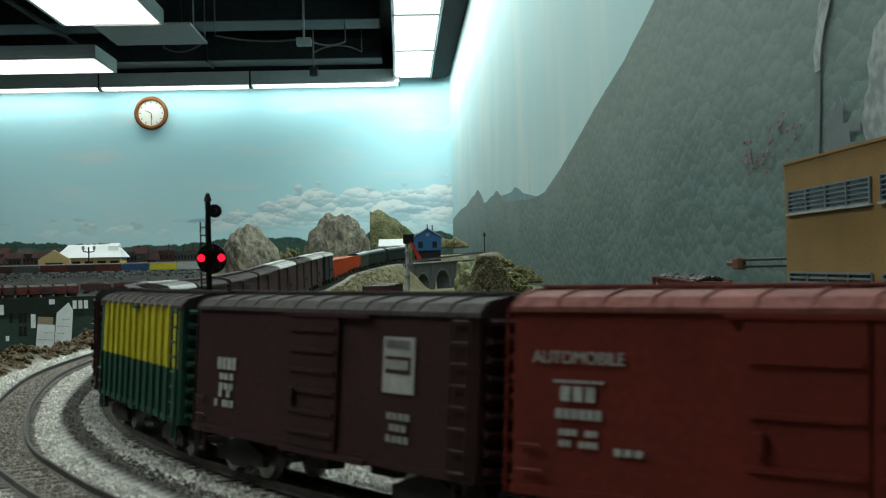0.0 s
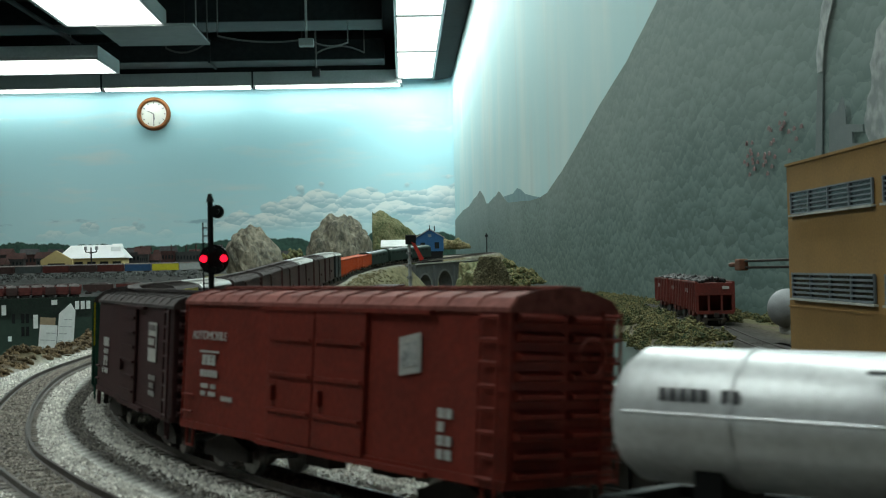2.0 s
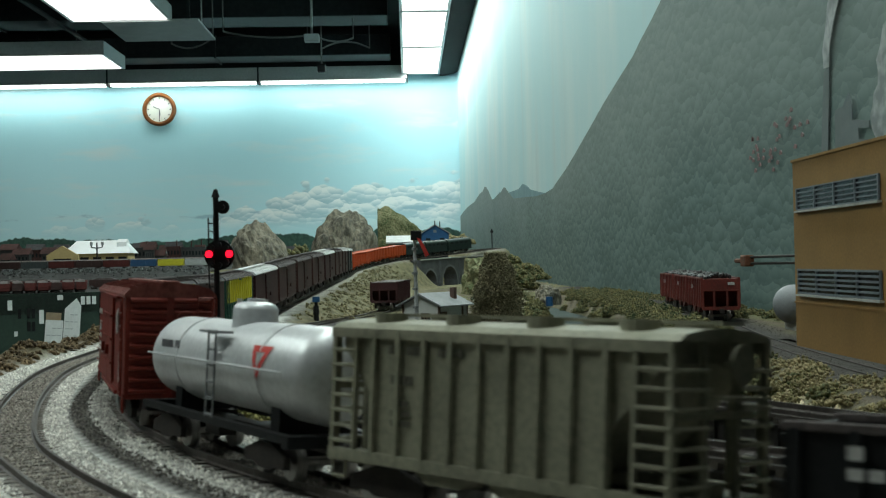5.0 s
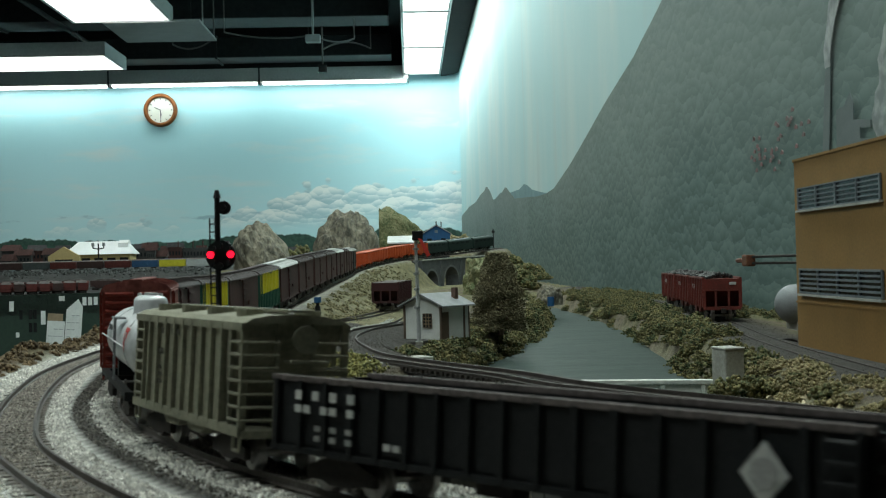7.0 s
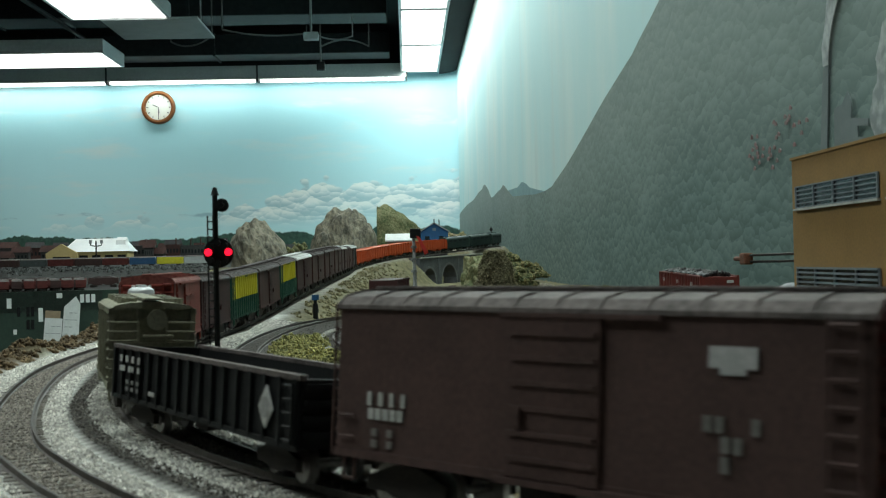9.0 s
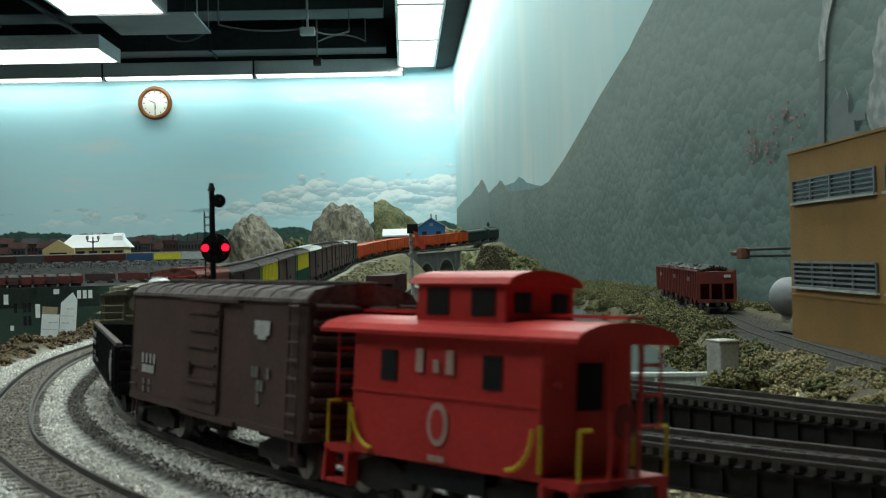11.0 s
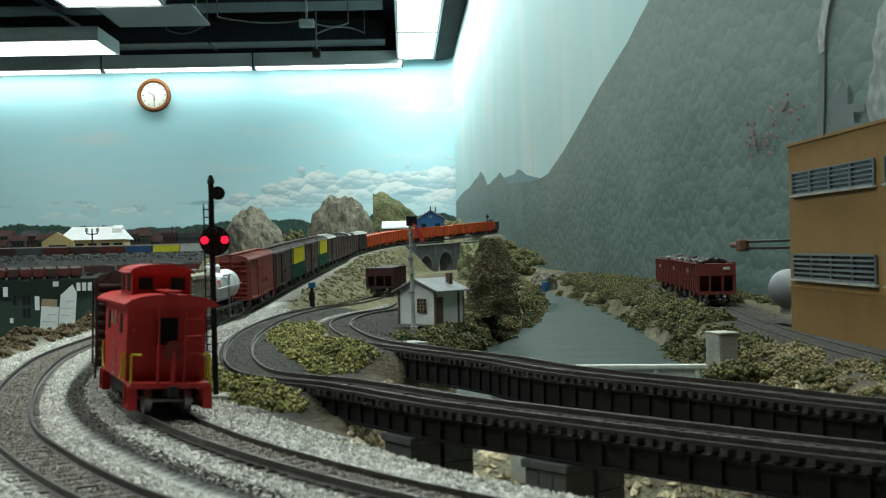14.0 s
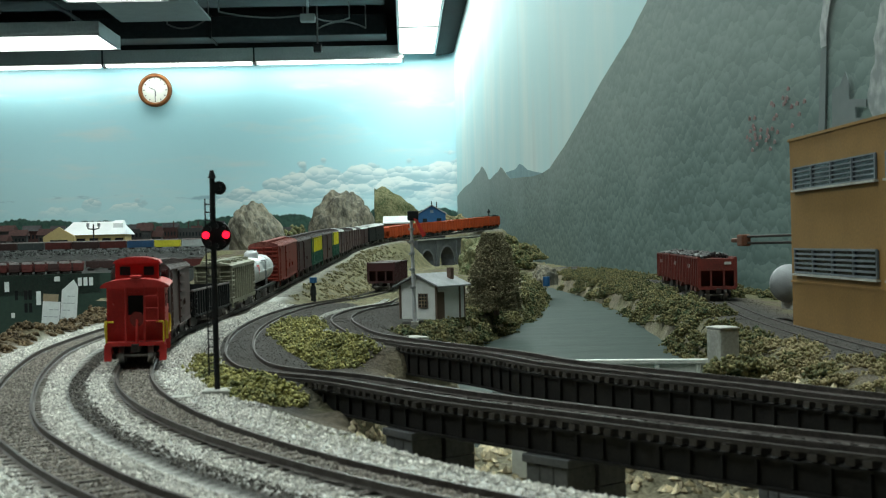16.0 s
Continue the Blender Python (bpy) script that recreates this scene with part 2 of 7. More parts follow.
        head = math_node("ADD", head, math_node("MULTIPLY", math_node("SUBTRACT", noise_node(1.5, (1, 1, 0), 3.0), 0.5), 0.32))
        light = math_node("ADD", math_node("MULTIPLY", lift, 0.6), math_node("MULTIPLY", crest, 0.35))
        white = ramp(light, -0.35, 0.30, (0.36, 0.53, 0.58), (0.78, 0.82, 0.81))
        low = noise_node(3.0, (0.5, 1, 2.5), 5.0)
        white = ramp(math_node("ADD", z, math_node("MULTIPLY", low, 0.25)), 0.36, 0.62, sky, white)
        sky = ramp(math_node("SUBTRACT", head, z), -0.004, 0.022, sky, white)
        # a few small flat clouds away from the bank
        loose = math_node("SUBTRACT", noise_node(2.6, (1, 1, 4.0), 4.0), math_node("MULTIPLY", math_node("ABSOLUTE", math_node("SUBTRACT", z, 0.42), 0.0), 0.9))
        sky = ramp(loose, 0.58, 0.68, sky, (0.30, 0.47, 0.54))
        # far hills
        ridge = math_node("MULTIPLY", noise_node(1.6, (1, 1, 0), 3.0), 0.22)
        tuft = math_node("MULTIPLY", noise_node(26.0, (1, 1, 0), 4.0), 0.05)
        top = math_node("ADD", math_node("ADD", ridge, tuft), 0.10)
        hills = ramp(noise_node(30.0, (1, 1, 1), 4.0), 0.35, 0.65, (0.012, 0.045, 0.035), (0.03, 0.085, 0.06))
        sky = ramp(math_node("SUBTRACT", z, top), -0.006, 0.006, hills, sky)
    elif axis == "y":
        sky = ramp(z, 0.2, 1.4, (0.43, 0.65, 0.67), (0.45, 0.67, 0.69))
        streak = noise_node(1.0, (1, 2.0, 0.8), 6.0)
        sky = ramp(streak, 0.42, 0.72, sky, (0.58, 0.70, 0.69))
        grey = noise_node(1.0, (1, 4.0, 0.4), 4.0)
        sky = ramp(grey, 0.55, 0.8, sky, (0.48, 0.60, 0.60))
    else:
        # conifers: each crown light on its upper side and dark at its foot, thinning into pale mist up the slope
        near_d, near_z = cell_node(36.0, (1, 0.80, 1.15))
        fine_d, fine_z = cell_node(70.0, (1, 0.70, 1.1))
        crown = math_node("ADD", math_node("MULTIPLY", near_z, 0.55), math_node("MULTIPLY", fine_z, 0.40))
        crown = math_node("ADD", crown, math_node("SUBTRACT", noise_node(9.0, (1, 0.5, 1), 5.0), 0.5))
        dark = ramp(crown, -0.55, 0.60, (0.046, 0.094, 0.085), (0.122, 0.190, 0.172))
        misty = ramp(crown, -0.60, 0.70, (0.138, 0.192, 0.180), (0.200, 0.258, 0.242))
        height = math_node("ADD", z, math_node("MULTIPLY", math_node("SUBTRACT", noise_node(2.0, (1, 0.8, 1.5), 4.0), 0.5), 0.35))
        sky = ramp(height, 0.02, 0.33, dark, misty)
    l.new(sky, b.inputs["Base Color"])
    return m


MURALSKY = sky_mural("painted_sky_mural", "x")
MURALSIDE = sky_mural("painted_side_sky_mural", "y")
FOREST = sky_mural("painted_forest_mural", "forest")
FARPEAK = surf("painted_far_peak", (0.20, 0.33, 0.36), (0.15, 0.26, 0.29), 0.8, scale=14, fine=90, bump=0.0)
SMOKE = surf("painted_smoke", (0.42, 0.45, 0.45), (0.20, 0.23, 0.23), 0.8, scale=18, fine=90, bump=0.0)
PAINTGREY = surf("painted_grey_mill", (0.15, 0.18, 0.18), (0.12, 0.15, 0.15), 0.8, scale=60, bump=0.0)
PAINTRED = surf("painted_red_roofs", (0.24, 0.13, 0.13), (0.17, 0.14, 0.135), 0.8, scale=60, bump=0.0)
WATER = surf("still_river_resin", (0.055, 0.072, 0.066), (0.035, 0.048, 0.044), 0.55, scale=30, fine=160, bump=0.3, depth=0.0012, spec=0.2, stretch=(0.5, 1.4, 1))
WATER.node_tree.nodes["Principled BSDF"].inputs["IOR"].default_value = 1.14

# ---- helpers of this scene ----


def box(bm, x0, x1, y0, y1, z0, z1):
    v = [bm.verts.new((x, y, z)) for x in (x0, x1) for y in (y0, y1) for z in (z0, z1)]
    for f in ((0, 1, 3, 2), (4, 6, 7, 5), (0, 4, 5, 1), (2, 3, 7, 6), (0, 2, 6, 4), (1, 5, 7, 3)):
        bm.faces.new([v[i] for i in f])
    return v


def boxes(*dims):
    bm = bmesh.new()
    for d in dims:
        box(bm, *d)
    return bm


def prism(bm, outline, axis, a, b):
    """A solid of a 2D outline drawn out along an axis (0, 1 or 2) from a to b."""
    def place(p, h):
        q = list(p)
        q.insert(axis, h)
        return q
    lo, hi = [bm.verts.new(place(p, a)) for p in outline], [bm.verts.new(place(p, b)) for p in outline]
    k = len(outline)
    bm.faces.new(lo), bm.faces.new(hi[::-1])
    for i in range(k):
        bm.faces.new((lo[i], hi[i], hi[(i + 1) % k], lo[(i + 1) % k]))
    return bm


def rod(bm, a, b, r, seg=8, r2=None):
    a, b = Vector(a), Vector(b)
    m = Matrix.Translation((a + b) / 2) @ (b - a).to_track_quat("Z", "Y").to_matrix().to_4x4()
    bmesh.ops.create_cone(bm, cap_ends=True, segments=seg, radius1=r, radius2=r if r2 is None else r2, depth=(b - a).length, matrix=m)
    return bm


def rods(r, *pairs, seg=6):
    bm = bmesh.new()
    for a, b in pairs:
        rod(bm, a, b, r, seg)
    return bm


def finish(name, bm, material, bevel=0.0, smooth=False):
    bmesh.ops.recalc_face_normals(bm, faces=bm.faces)
    if bevel:
        bmesh.ops.bevel(bm, geom=bm.edges[:], offset=bevel, segments=2, affect="EDGES", profile=0.6)
    me = bpy.data.meshes.new(name)
    bm.to_mesh(me)
    bm.free()
    me.materials.append(material)
    if smooth:
        me.polygons.foreach_set("use_smooth", [True] * len(me.polygons))
    return me


def part(name, bm, material, parent, label="", bevel=0.0, smooth=False):
    ob = new(name, finish(name, bm, material, bevel, smooth))
    ob.parent = parent
    return tagged(ob, label)


def thing(name, x, y, z, label, category, rz=0.0, group="", kind=""):
    ob = new(name)
    ob.empty_display_size = 0.01
    ob.matrix_basis = pose(x, y, z + EYE, 0, 0, rz)
    return tagged(ob, label, category, group, kind)


def solid(name, bm, material, label, category, kind="", group="", bevel=0.0, smooth=False, at=(0, 0, 0), rz=0.0):
    ob = new(name, finish(name, bm, material, bevel, smooth))
    ob.matrix_basis = pose(at[0], at[1], at[2] + EYE, 0, 0, rz)
    return tagged(ob, label, category, group, kind)


def raw(name, verts, faces, material, smooth=False):
    me = bpy.data.meshes.new(name)
    me.from_pydata(verts, [], faces)
    me.materials.append(material)
    if smooth:
        me.polygons.foreach_set("use_smooth", [True] * len(me.polygons))
    return me


def sheet(name, verts, faces, material, label, category, kind="structure", smooth=False):
    ob = new(name, raw(name, verts, faces, material, smooth))
    ob.location = (0, 0, EYE)
    return tagged(ob, label, category, kind=kind)


# ---- the lines of track ----


def spline(ctrl, steps=16):
    """A centripetal curve through all but the first and last of the given points."""
    pts = [np.array(ctrl[1], float)]
    for i in range(1, len(ctrl) - 2):
        p0, p1, p2, p3 = [np.array(c, float) for c in ctrl[i - 1:i + 3]]
        t1 = np.linalg.norm(p1 - p0) ** 0.5
        t2 = t1 + np.linalg.norm(p2 - p1) ** 0.5
        t3 = t2 + np.linalg.norm(p3 - p2) ** 0.5
        for k in range(1, steps + 1):
            t = t1 + (t2 - t1) * k / steps
            a1, a2, a3 = p0 + (p1 - p0) * t / t1, p1 + (p2 - p1) * (t - t1) / (t2 - t1), p2 + (p3 - p2) * (t - t2) / (t3 - t2)
            b1, b2 = a1 + (a2 - a1) * t / t2, a2 + (a3 - a2) * (t - t1) / (t3 - t1)
            pts.append(b1 + (b2 - b1) * (t - t1) / (t2 - t1))
    return np.array(pts)


class Line:
    def __init__(self, pts):
        self.p = np.array(pts, float)
        self.s = np.r_[0, np.cumsum(np.linalg.norm(np.diff(self.p, axis=0), axis=1))]
        self.length = self.s[-1]
        self.bank = 0.0

    def at(self, s):
        return np.array([np.interp(s, self.s, self.p[:, k]) for k in range(3)])

    def along(self, s):
        q = self.at(s + 0.006) - self.at(s - 0.006)
        return q / np.linalg.norm(q)

    def beside(self, s, w, h=0.0):
        q = self.along(s)
        k = math.hypot(q[0], q[1])
        return self.at(s) + np.array([-q[1] / k * w, q[0] / k * w, h + w * math.tan(self.lean(s))])

    def lean(self, s):
        """The bank of the curve, the outer rail raised; none on straight lines."""
        return self.bank * float(np.interp(s, (1.45, 1.85), (1, 0)))


RAILTOP = -0.0615
CX, CY, CR = 0.553, 0.744, 0.706
sweep = math.atan2(0.610 - CY, -0.1415 - CX) % (2 * math.pi)
arc = [(CX + CR * math.cos(a), CY + CR * math.sin(a), RAILTOP) for a in np.linspace(radians(330), sweep, 60)]
MAIN = Line(np.vstack([arc, spline([arc[-2], arc[-1], (-.164, .756, -.0615), (-.174, .896, -.0615), (-.173, 1.045, -.061),
    (-.165, 1.19, -.057), (-.153, 1.47, -.0456), (-.141, 1.735, -.036), (-.132, 2.0, -.028), (-.130, 2.39, -.022), (-.133, 2.695, -.0165), (-.123, 3.0, -.0114), (-.092, 3.22, -.002),
    (-.037, 3.36, .008), (.023, 3.50, .015), (.090, 3.64, .021), (.188, 3.80, .031), (.272, 3.96, .040), (.315, 4.15, .045), (.305, 4.38, .045), (.22, 4.60, .043), (.06, 4.76, .04), (-.2, 4.84, .04), (-.6, 4.86, .04), (-.9, 4.86, .04)])[1:]]))
MAIN.bank = radians(4.5)
SIDE = Line(spline([(.35, -.02, RAILTOP), (.25, .03, RAILTOP), (.08, .145, RAILTOP), (-.02, .24, RAILTOP), (-.0702, .30, RAILTOP), (-.0972, .342, RAILTOP), (-.1145, .373, RAILTOP),
    (-.1426, .43, RAILTOP), (-.177, .537, RAILTOP), (-.205, .654, RAILTOP), (-.2225, .757, RAILTOP), (-.231, .887, RAILTOP), (-.233, 1.05, RAILTOP), (-.228, 1.3, RAILTOP), (-.22, 1.5, RAILTOP), (-.2, 1.7, RAILTOP)]))
BZ = -0.0595
BRIDGE_A = Line(spline([(.01, 1.95, BZ), (-.002, 1.8, BZ), (-.018, 1.64, BZ), (-.032, 1.49, BZ), (-.060, 1.33, BZ), (-.093, 1.22, BZ), (-.113, 1.08, BZ), (-.117, .90, BZ), (-.108, .77, BZ), (-.090, .648, BZ), (-.0734, .591, BZ), (-.055, .565, BZ), (-.032, .542, BZ), (.017, .466, BZ), (.055, .418, BZ),
    (.100, .364, BZ), (.134, .327, BZ), (.19, .27, BZ), (.28, .2, BZ), (.4, .13, BZ), (.5, .08, BZ)]))
BRIDGE_B = Line(spline([(.03, 1.42, BZ), (.0, 1.30, BZ), (-.012, 1.19, BZ), (-.042, 1.10, BZ), (-.054, .98, BZ), (-.041, .856, BZ), (-.023, .775, BZ), (.010, .707, BZ), (.052, .63, BZ),
    (.076, .571, BZ), (.134, .482, BZ), (.171, .42, BZ), (.25, .33, BZ), (.36, .24, BZ), (.45, .18, BZ)]))
SPUR = Line(BRIDGE_A.p[BRIDGE_A.p[:, 1] > 1.0][::-1])
MILL = Line(spline([(.26, .3, -.068), (.262, .45, -.068), (.262, .6, -.068), (.268, .75, -.068), (.285, .95, -.068), (.319, 1.2, -.068), (.358, 1.5, -.068), (.385, 1.8, -.068), (.40, 2.4, -.068), (.40, 2.9, -.068), (.4, 3.1, -.068)]))

# ---- the room ----
WX, WY, CZ = 0.43, 9.8, 1.62
solid("floor", boxes((-7, 3, -4, 11, -EYE - 0.1, -EYE)), FLOOR, "grey carpet floor of the layout room", "floor", "structure")
solid("ceiling", boxes((-7, 3, -4, 11, CZ + 0.25, CZ + 0.35)), CEILING, "blackened open ceiling above the layout", "ceiling", "structure")
solid("wall_north", boxes((-7, WX + 0.1, WY, WY + 0.1, -EYE, CZ + 0.25)), MURALSKY, "sky-blue wall painted with clouds and hills", "wall", "structure")
solid("wall_east", boxes((WX, WX + 0.1, 0.93, WY, -EYE, CZ + 0.25)), MURALSIDE, "side wall painted with pale sky", "wall", "structure")
# the next four walls are unseen, added to close the room against light leaks
solid("wall_return", boxes((WX + 0.1, 3, 0.93, 1.03, -EYE, CZ + 0.25)), PLAINWALL, "plain pale wall out of view, closing the room", "wall", "structure")
solid("wall_far_east", boxes((2.9, 3, -4, 0.93, -EYE, CZ + 0.25)), PLAINWALL, "plain pale wall out of view, closing the room", "wall", "structure")
solid("wall_south", boxes((-7, 2.9, -4.1, -4, -EYE, CZ + 0.25)), PLAINWALL, "plain pale wall out of view, closing the room", "wall", "structure")
solid("wall_west", boxes((-7.1, -7, -4, WY, -EYE, CZ + 0.25)), PLAINWALL, "plain pale wall out of view, closing the room", "wall", "structure")

cove = bmesh.new()
prism(cove, [(WX - 0.001, WY - 0.001)] + [(WX - 0.24 + 0.2385 * math.sin(a), WY - 0.24 + 0.2385 * math.cos(a)) for a in np.linspace(0, math.pi / 2, 61)][::-1], 2, -EYE, CZ + 0.24)
solid("wall_cove", cove, MURALSKY, "rounded corner of the painted sky wall", "wall", "structure")


def wall_painting(name, outline, material, label, off):
    """A painted area of the side wall, a thin layer of paint in the y-z plane."""
    bm = bmesh.new()
    prism(bm, outline, 0, WX - off, WX - off + 0.001)
    return solid(name, bm, material, label, "mural", "structure")


peaks = [(0.94, -0.2), (0.94, 0.68), (1.35, 0.56), (1.70, 0.475), (2.027, 0.409), (2.134, 0.390), (2.20, 0.376), (2.331, 0.360), (2.545, 0.3325), (2.749, 0.301), (2.968, 0.2685),
         (3.141, 0.244), (3.334, 0.2232), (3.468, 0.2076), (3.669, 0.2045), (3.93, 0.210), (4.187, 0.2226), (4.766, 0.248), (4.971, 0.2828), (5.15, 0.315), (5.224, 0.3227), (5.40, 0.311), (5.593, 0.3087), (5.80, 0.303), (5.972, 0.3075),
         (6.204, 0.3643), (6.40, 0.398), (6.509, 0.4075), (6.70, 0.392), (6.98, 0.394), (7.59, 0.375), (8.303, 0.384), (9.1, 0.375), (9.79, 0.36), (9.79, -0.2)]
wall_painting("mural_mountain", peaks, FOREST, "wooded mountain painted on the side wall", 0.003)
wall_painting("mural_far_peak", [(3.5, 0.15), (3.67, 0.206), (3.842, 0.220), (4.104, 0.2435), (4.25, 0.268), (4.38, 0.2815), (4.55, 0.272), (5.03, 0.2861), (5.48, 0.315), (6.05, 0.300), (6.1, 0.15)], FARPEAK, "distant blue peak painted on the wall", 0.0020)
wall_painting("mural_stack", [(1.190, 0.02), (1.212, 0.02), (1.186, 0.183), (1.170, 0.187)], PAINTGREY, "grey chimney stack painted on the wall", 0.006)
wall_painting("mural_smoke", [(1.169, 0.186), (1.183, 0.186), (1.186, 0.205), (1.176, 0.225), (1.168, 0.25), (1.13, 0.28), (1.135, 0.25), (1.155, 0.225), (1.166, 0.205)], SMOKE, "white smoke plume painted on the wall", 0.007)
wall_painting("mural_steam", [(0.97, 0.10), (1.050, 0.100), (1.0605, 0.112), (1.0637, 0.1236), (1.057, 0.134), (1.0549, 0.143), (1.045, 0.150), (1.0436, 0.160), (1.047, 0.172), (1.038, 0.183), (1.030, 0.2), (0.97, 0.22)], SMOKE, "white steam painted on the wall", 0.008)
wall_painting("mural_mill", [(1.045, 0.05), (1.152, 0.05), (1.1494, 0.1398), (1.128, 0.141), (1.1135, 0.1523), (1.1055, 0.140), (1.1053, 0.1251), (1.0639, 0.120), (1.0643, 0.1134), (1.090, 0.116), (1.090, 0.106), (1.045, 0.100)], PAINTGREY, "grey mill painted on the wall", 0.009)
for k in range(36):
    y = 1.235 + random.random() * 0.22
    z = 0.102 + random.random() * 0.055 - 0.12 * (y - 1.3)
    wall_painting("mural_house", [(y, z), (y + 0.008, z), (y + 0.008, z + 0.003), (y + 0.004, z + 0.005), (y, z + 0.003)], PAINTRED, "tiny red-roofed house painted on the hillside", 0.006)

# ---- ceiling fixtures ----


HANG = 0.26


def strip_fixture():
    t = thing("wall_strip_light", 0, 0, 0, "lit fluorescent strip light with grey metal housing", "ceiling light", group="strip lights")
    part("housing", boxes((-0.6, 0.6, -0.05, 0.06, 0.02, 0.13)), FIXTURE, t, bevel=0.004)
    part("end_cap", boxes((-0.606, -0.6, -0.05, 0.06, 0.0, 0.13)), DUCT, t)
    part("end_cap", boxes((0.6, 0.606, -0.05, 0.06, 0.0, 0.13)), DUCT, t)
    part("tube", boxes((-0.585, 0.585, -0.035, 0.035, 0.0, 0.022)), DIFFUSER, t, "glowing white diffuser", bevel=0.008)
    return t


def panel_fixture(w, d, label):
    t = thing("ceiling_light", 0, 0, 0, label, "ceiling light", group="ceiling lights")
    part("housing", boxes((-w / 2, w / 2, -d / 2, d / 2, 0.02, 0.10)), FIXTURE, t, bevel=0.004)
    for a in ((-w / 2, w / 2, -d / 2, -d / 2 + 0.018), (-w / 2, w / 2, d / 2 - 0.018, d / 2), (-w / 2, -w / 2 + 0.018, -d / 2, d / 2), (w / 2 - 0.018, w / 2, -d / 2, d / 2)):
        part("frame_bar", boxes((*a, 0.004, 0.019)), FIXTURE, t)
    for s in (-0.3, 0.3):
        part("hanger", rods(0.004, ((w * s, d * s, 0.10), (w * s, d * s, 0.10 + HANG))), CABLE, t)
    part("diffuser", boxes((-w / 2 + 0.019, w / 2 - 0.019, -d / 2 + 0.019, d / 2 - 0.019, 0.008, 0.018)), DIFFUSER, t, "glowing white diffuser")
    return t


def at_pose(x, y, z, rz=0):
    return pose(x, y, z + EYE, 0, 0, rz)


first = strip_fixture()
first.matrix_basis = at_pose(0.024 - 0.605, 9.66, 1.473)
for i in range(1, 5):
    copy_thing(first, at_pose(0.024 - 0.605 - 1.213 * i, 9.66, 1.473))
first = panel_fixture(0.31, 1.2, "lit fluorescent ceiling fixture in a white frame")
first.matrix_basis = at_pose(0.13, 9.07, 1.53)
for i in range(1, 8):
    copy_thing(first, at_pose(0.13, 9.07 - 1.215 * i, 1.53))
wide = panel_fixture(1.6, 0.62, "lit broad fluorescent fixture hanging from the ceiling")
wide.matrix_basis = at_pose(-2.85, 8.45, 1.46)
deep = panel_fixture(0.62, 1.3, "lit fluorescent ceiling fixture in a white frame")
deep.matrix_basis = at_pose(-1.75, 6.76, 1.53)
# two unseen copies, added where those out-of-view lamps hang
copy_thing(deep, at_pose(-2.4, 3.4, 1.53))
copy_thing(deep, at_pose(-1.3, 0.6, 1.53))
solid("ceiling_panel", boxes((-0.3, 0.3, -0.35, 0.3, 0, 0.015), (-0.28, -0.272, -0.1, -0.092, 0.015, 0.346), (0.272, 0.28, -0.1, -0.092, 0.015, 0.346)), PANEL, "grey ceiling panel hanging beside a light", "ceiling panel", at=(-1.57, 7.72, 1.525))
for y, z, w in ((9.35, 1.62, 0.30), (8.3, 1.70, 0.35), (6.9, 1.72, 0.3)):
    duct = thing("ceiling_duct", 0, 0, 0, "dark grey duct under the black ceiling", "duct")
    for k in range(5):
        part("duct_length", boxes((-6.9 + 1.36 * k, -6.9 + 1.36 * k + 1.35, y - w / 2, y + w / 2, z, z + 0.16)), DUCT, duct, bevel=0.01)
        part("flange", boxes((-6.9 + 1.36 * k - 0.012, -6.9 + 1.36 * k + 0.004, y - w / 2 - 0.012, y + w / 2 + 0.012, z - 0.012, z + 0.172)), DUCT, duct)
        part("hanger", rods(0.005, ((-6.2 + 1.36 * k, y, z + 0.15), (-6.2 + 1.36 * k, y, CZ + 0.251))), CABLE, duct)
for x in (-3.2, -2.4):
    bm = rods(0.016, ((x, 5.5, 1.68), (x + 0.1, 9.5, 1.66)), seg=10)
    solid("ceiling_pipe", bm, DUCT, "dark pipe under the black ceiling", "pipe")
solid("ceiling_soffit", boxes((0.29, 0.428, 2.5, 9.79, 1.535, CZ + 0.24)), CEILING, "dark soffit along the side wall", "soffit", "structure")
solid("wall_header", boxes((-7, 0.29, 9.7, 9.795, 1.60, CZ + 0.24)), DUCT, "dark grey header above the strip lights", "header", "structure")

# sagging cables with a junction box
for (x0, y0, x1, y1, sag) in ((-1.2, 7.9, -0.62, 8.05, 0.03), (-0.62, 8.05, -0.35, 8.2, 0.035), (-1.62, 8.3, -1.3, 8.1, 0.05), (-0.6, 8.6, -0.25, 8.6, -0.05)):
    bm = bmesh.new()
    prev = None
    for k in range(9):
        u = k / 8
        p = Vector((x0 + (x1 - x0) * u, y0 + (y1 - y0) * u, 1.56 - sag * 4 * u * (1 - u)))
        if prev:
            rod(bm, prev, p, 0.006, 6)
        if k in (0, 8):
            rod(bm, p, (p.x, p.y, CZ + 0.251), 0.005, 6)
        prev = p
    solid("ceiling_cable", bm, CABLE, "grey cable sagging under the ceiling", "cable")
solid("junction_box", boxes((-0.05, 0.05, -0.04, 0.04, 0, 0.05), (-0.008, 0.008, -0.008, 0.008, 0.05, 0.371)), PANEL, "white junction box under the ceiling", "junction box", bevel=0.006, at=(-0.62, 8.0, 1.50))
cam_t = thing("hanging_sensor", -0.60, 8.6, 1.42, "small black sensor hanging on a rod", "sensor")
part("stem", rods(0.007, ((0, 0, 0.02), (0, 0, 0.452))), CABLE, cam_t)
part("body", boxes((-0.03, 0.03, -0.03, 0.03, -0.03, 0.03)), BLACK, cam_t, bevel=0.008)

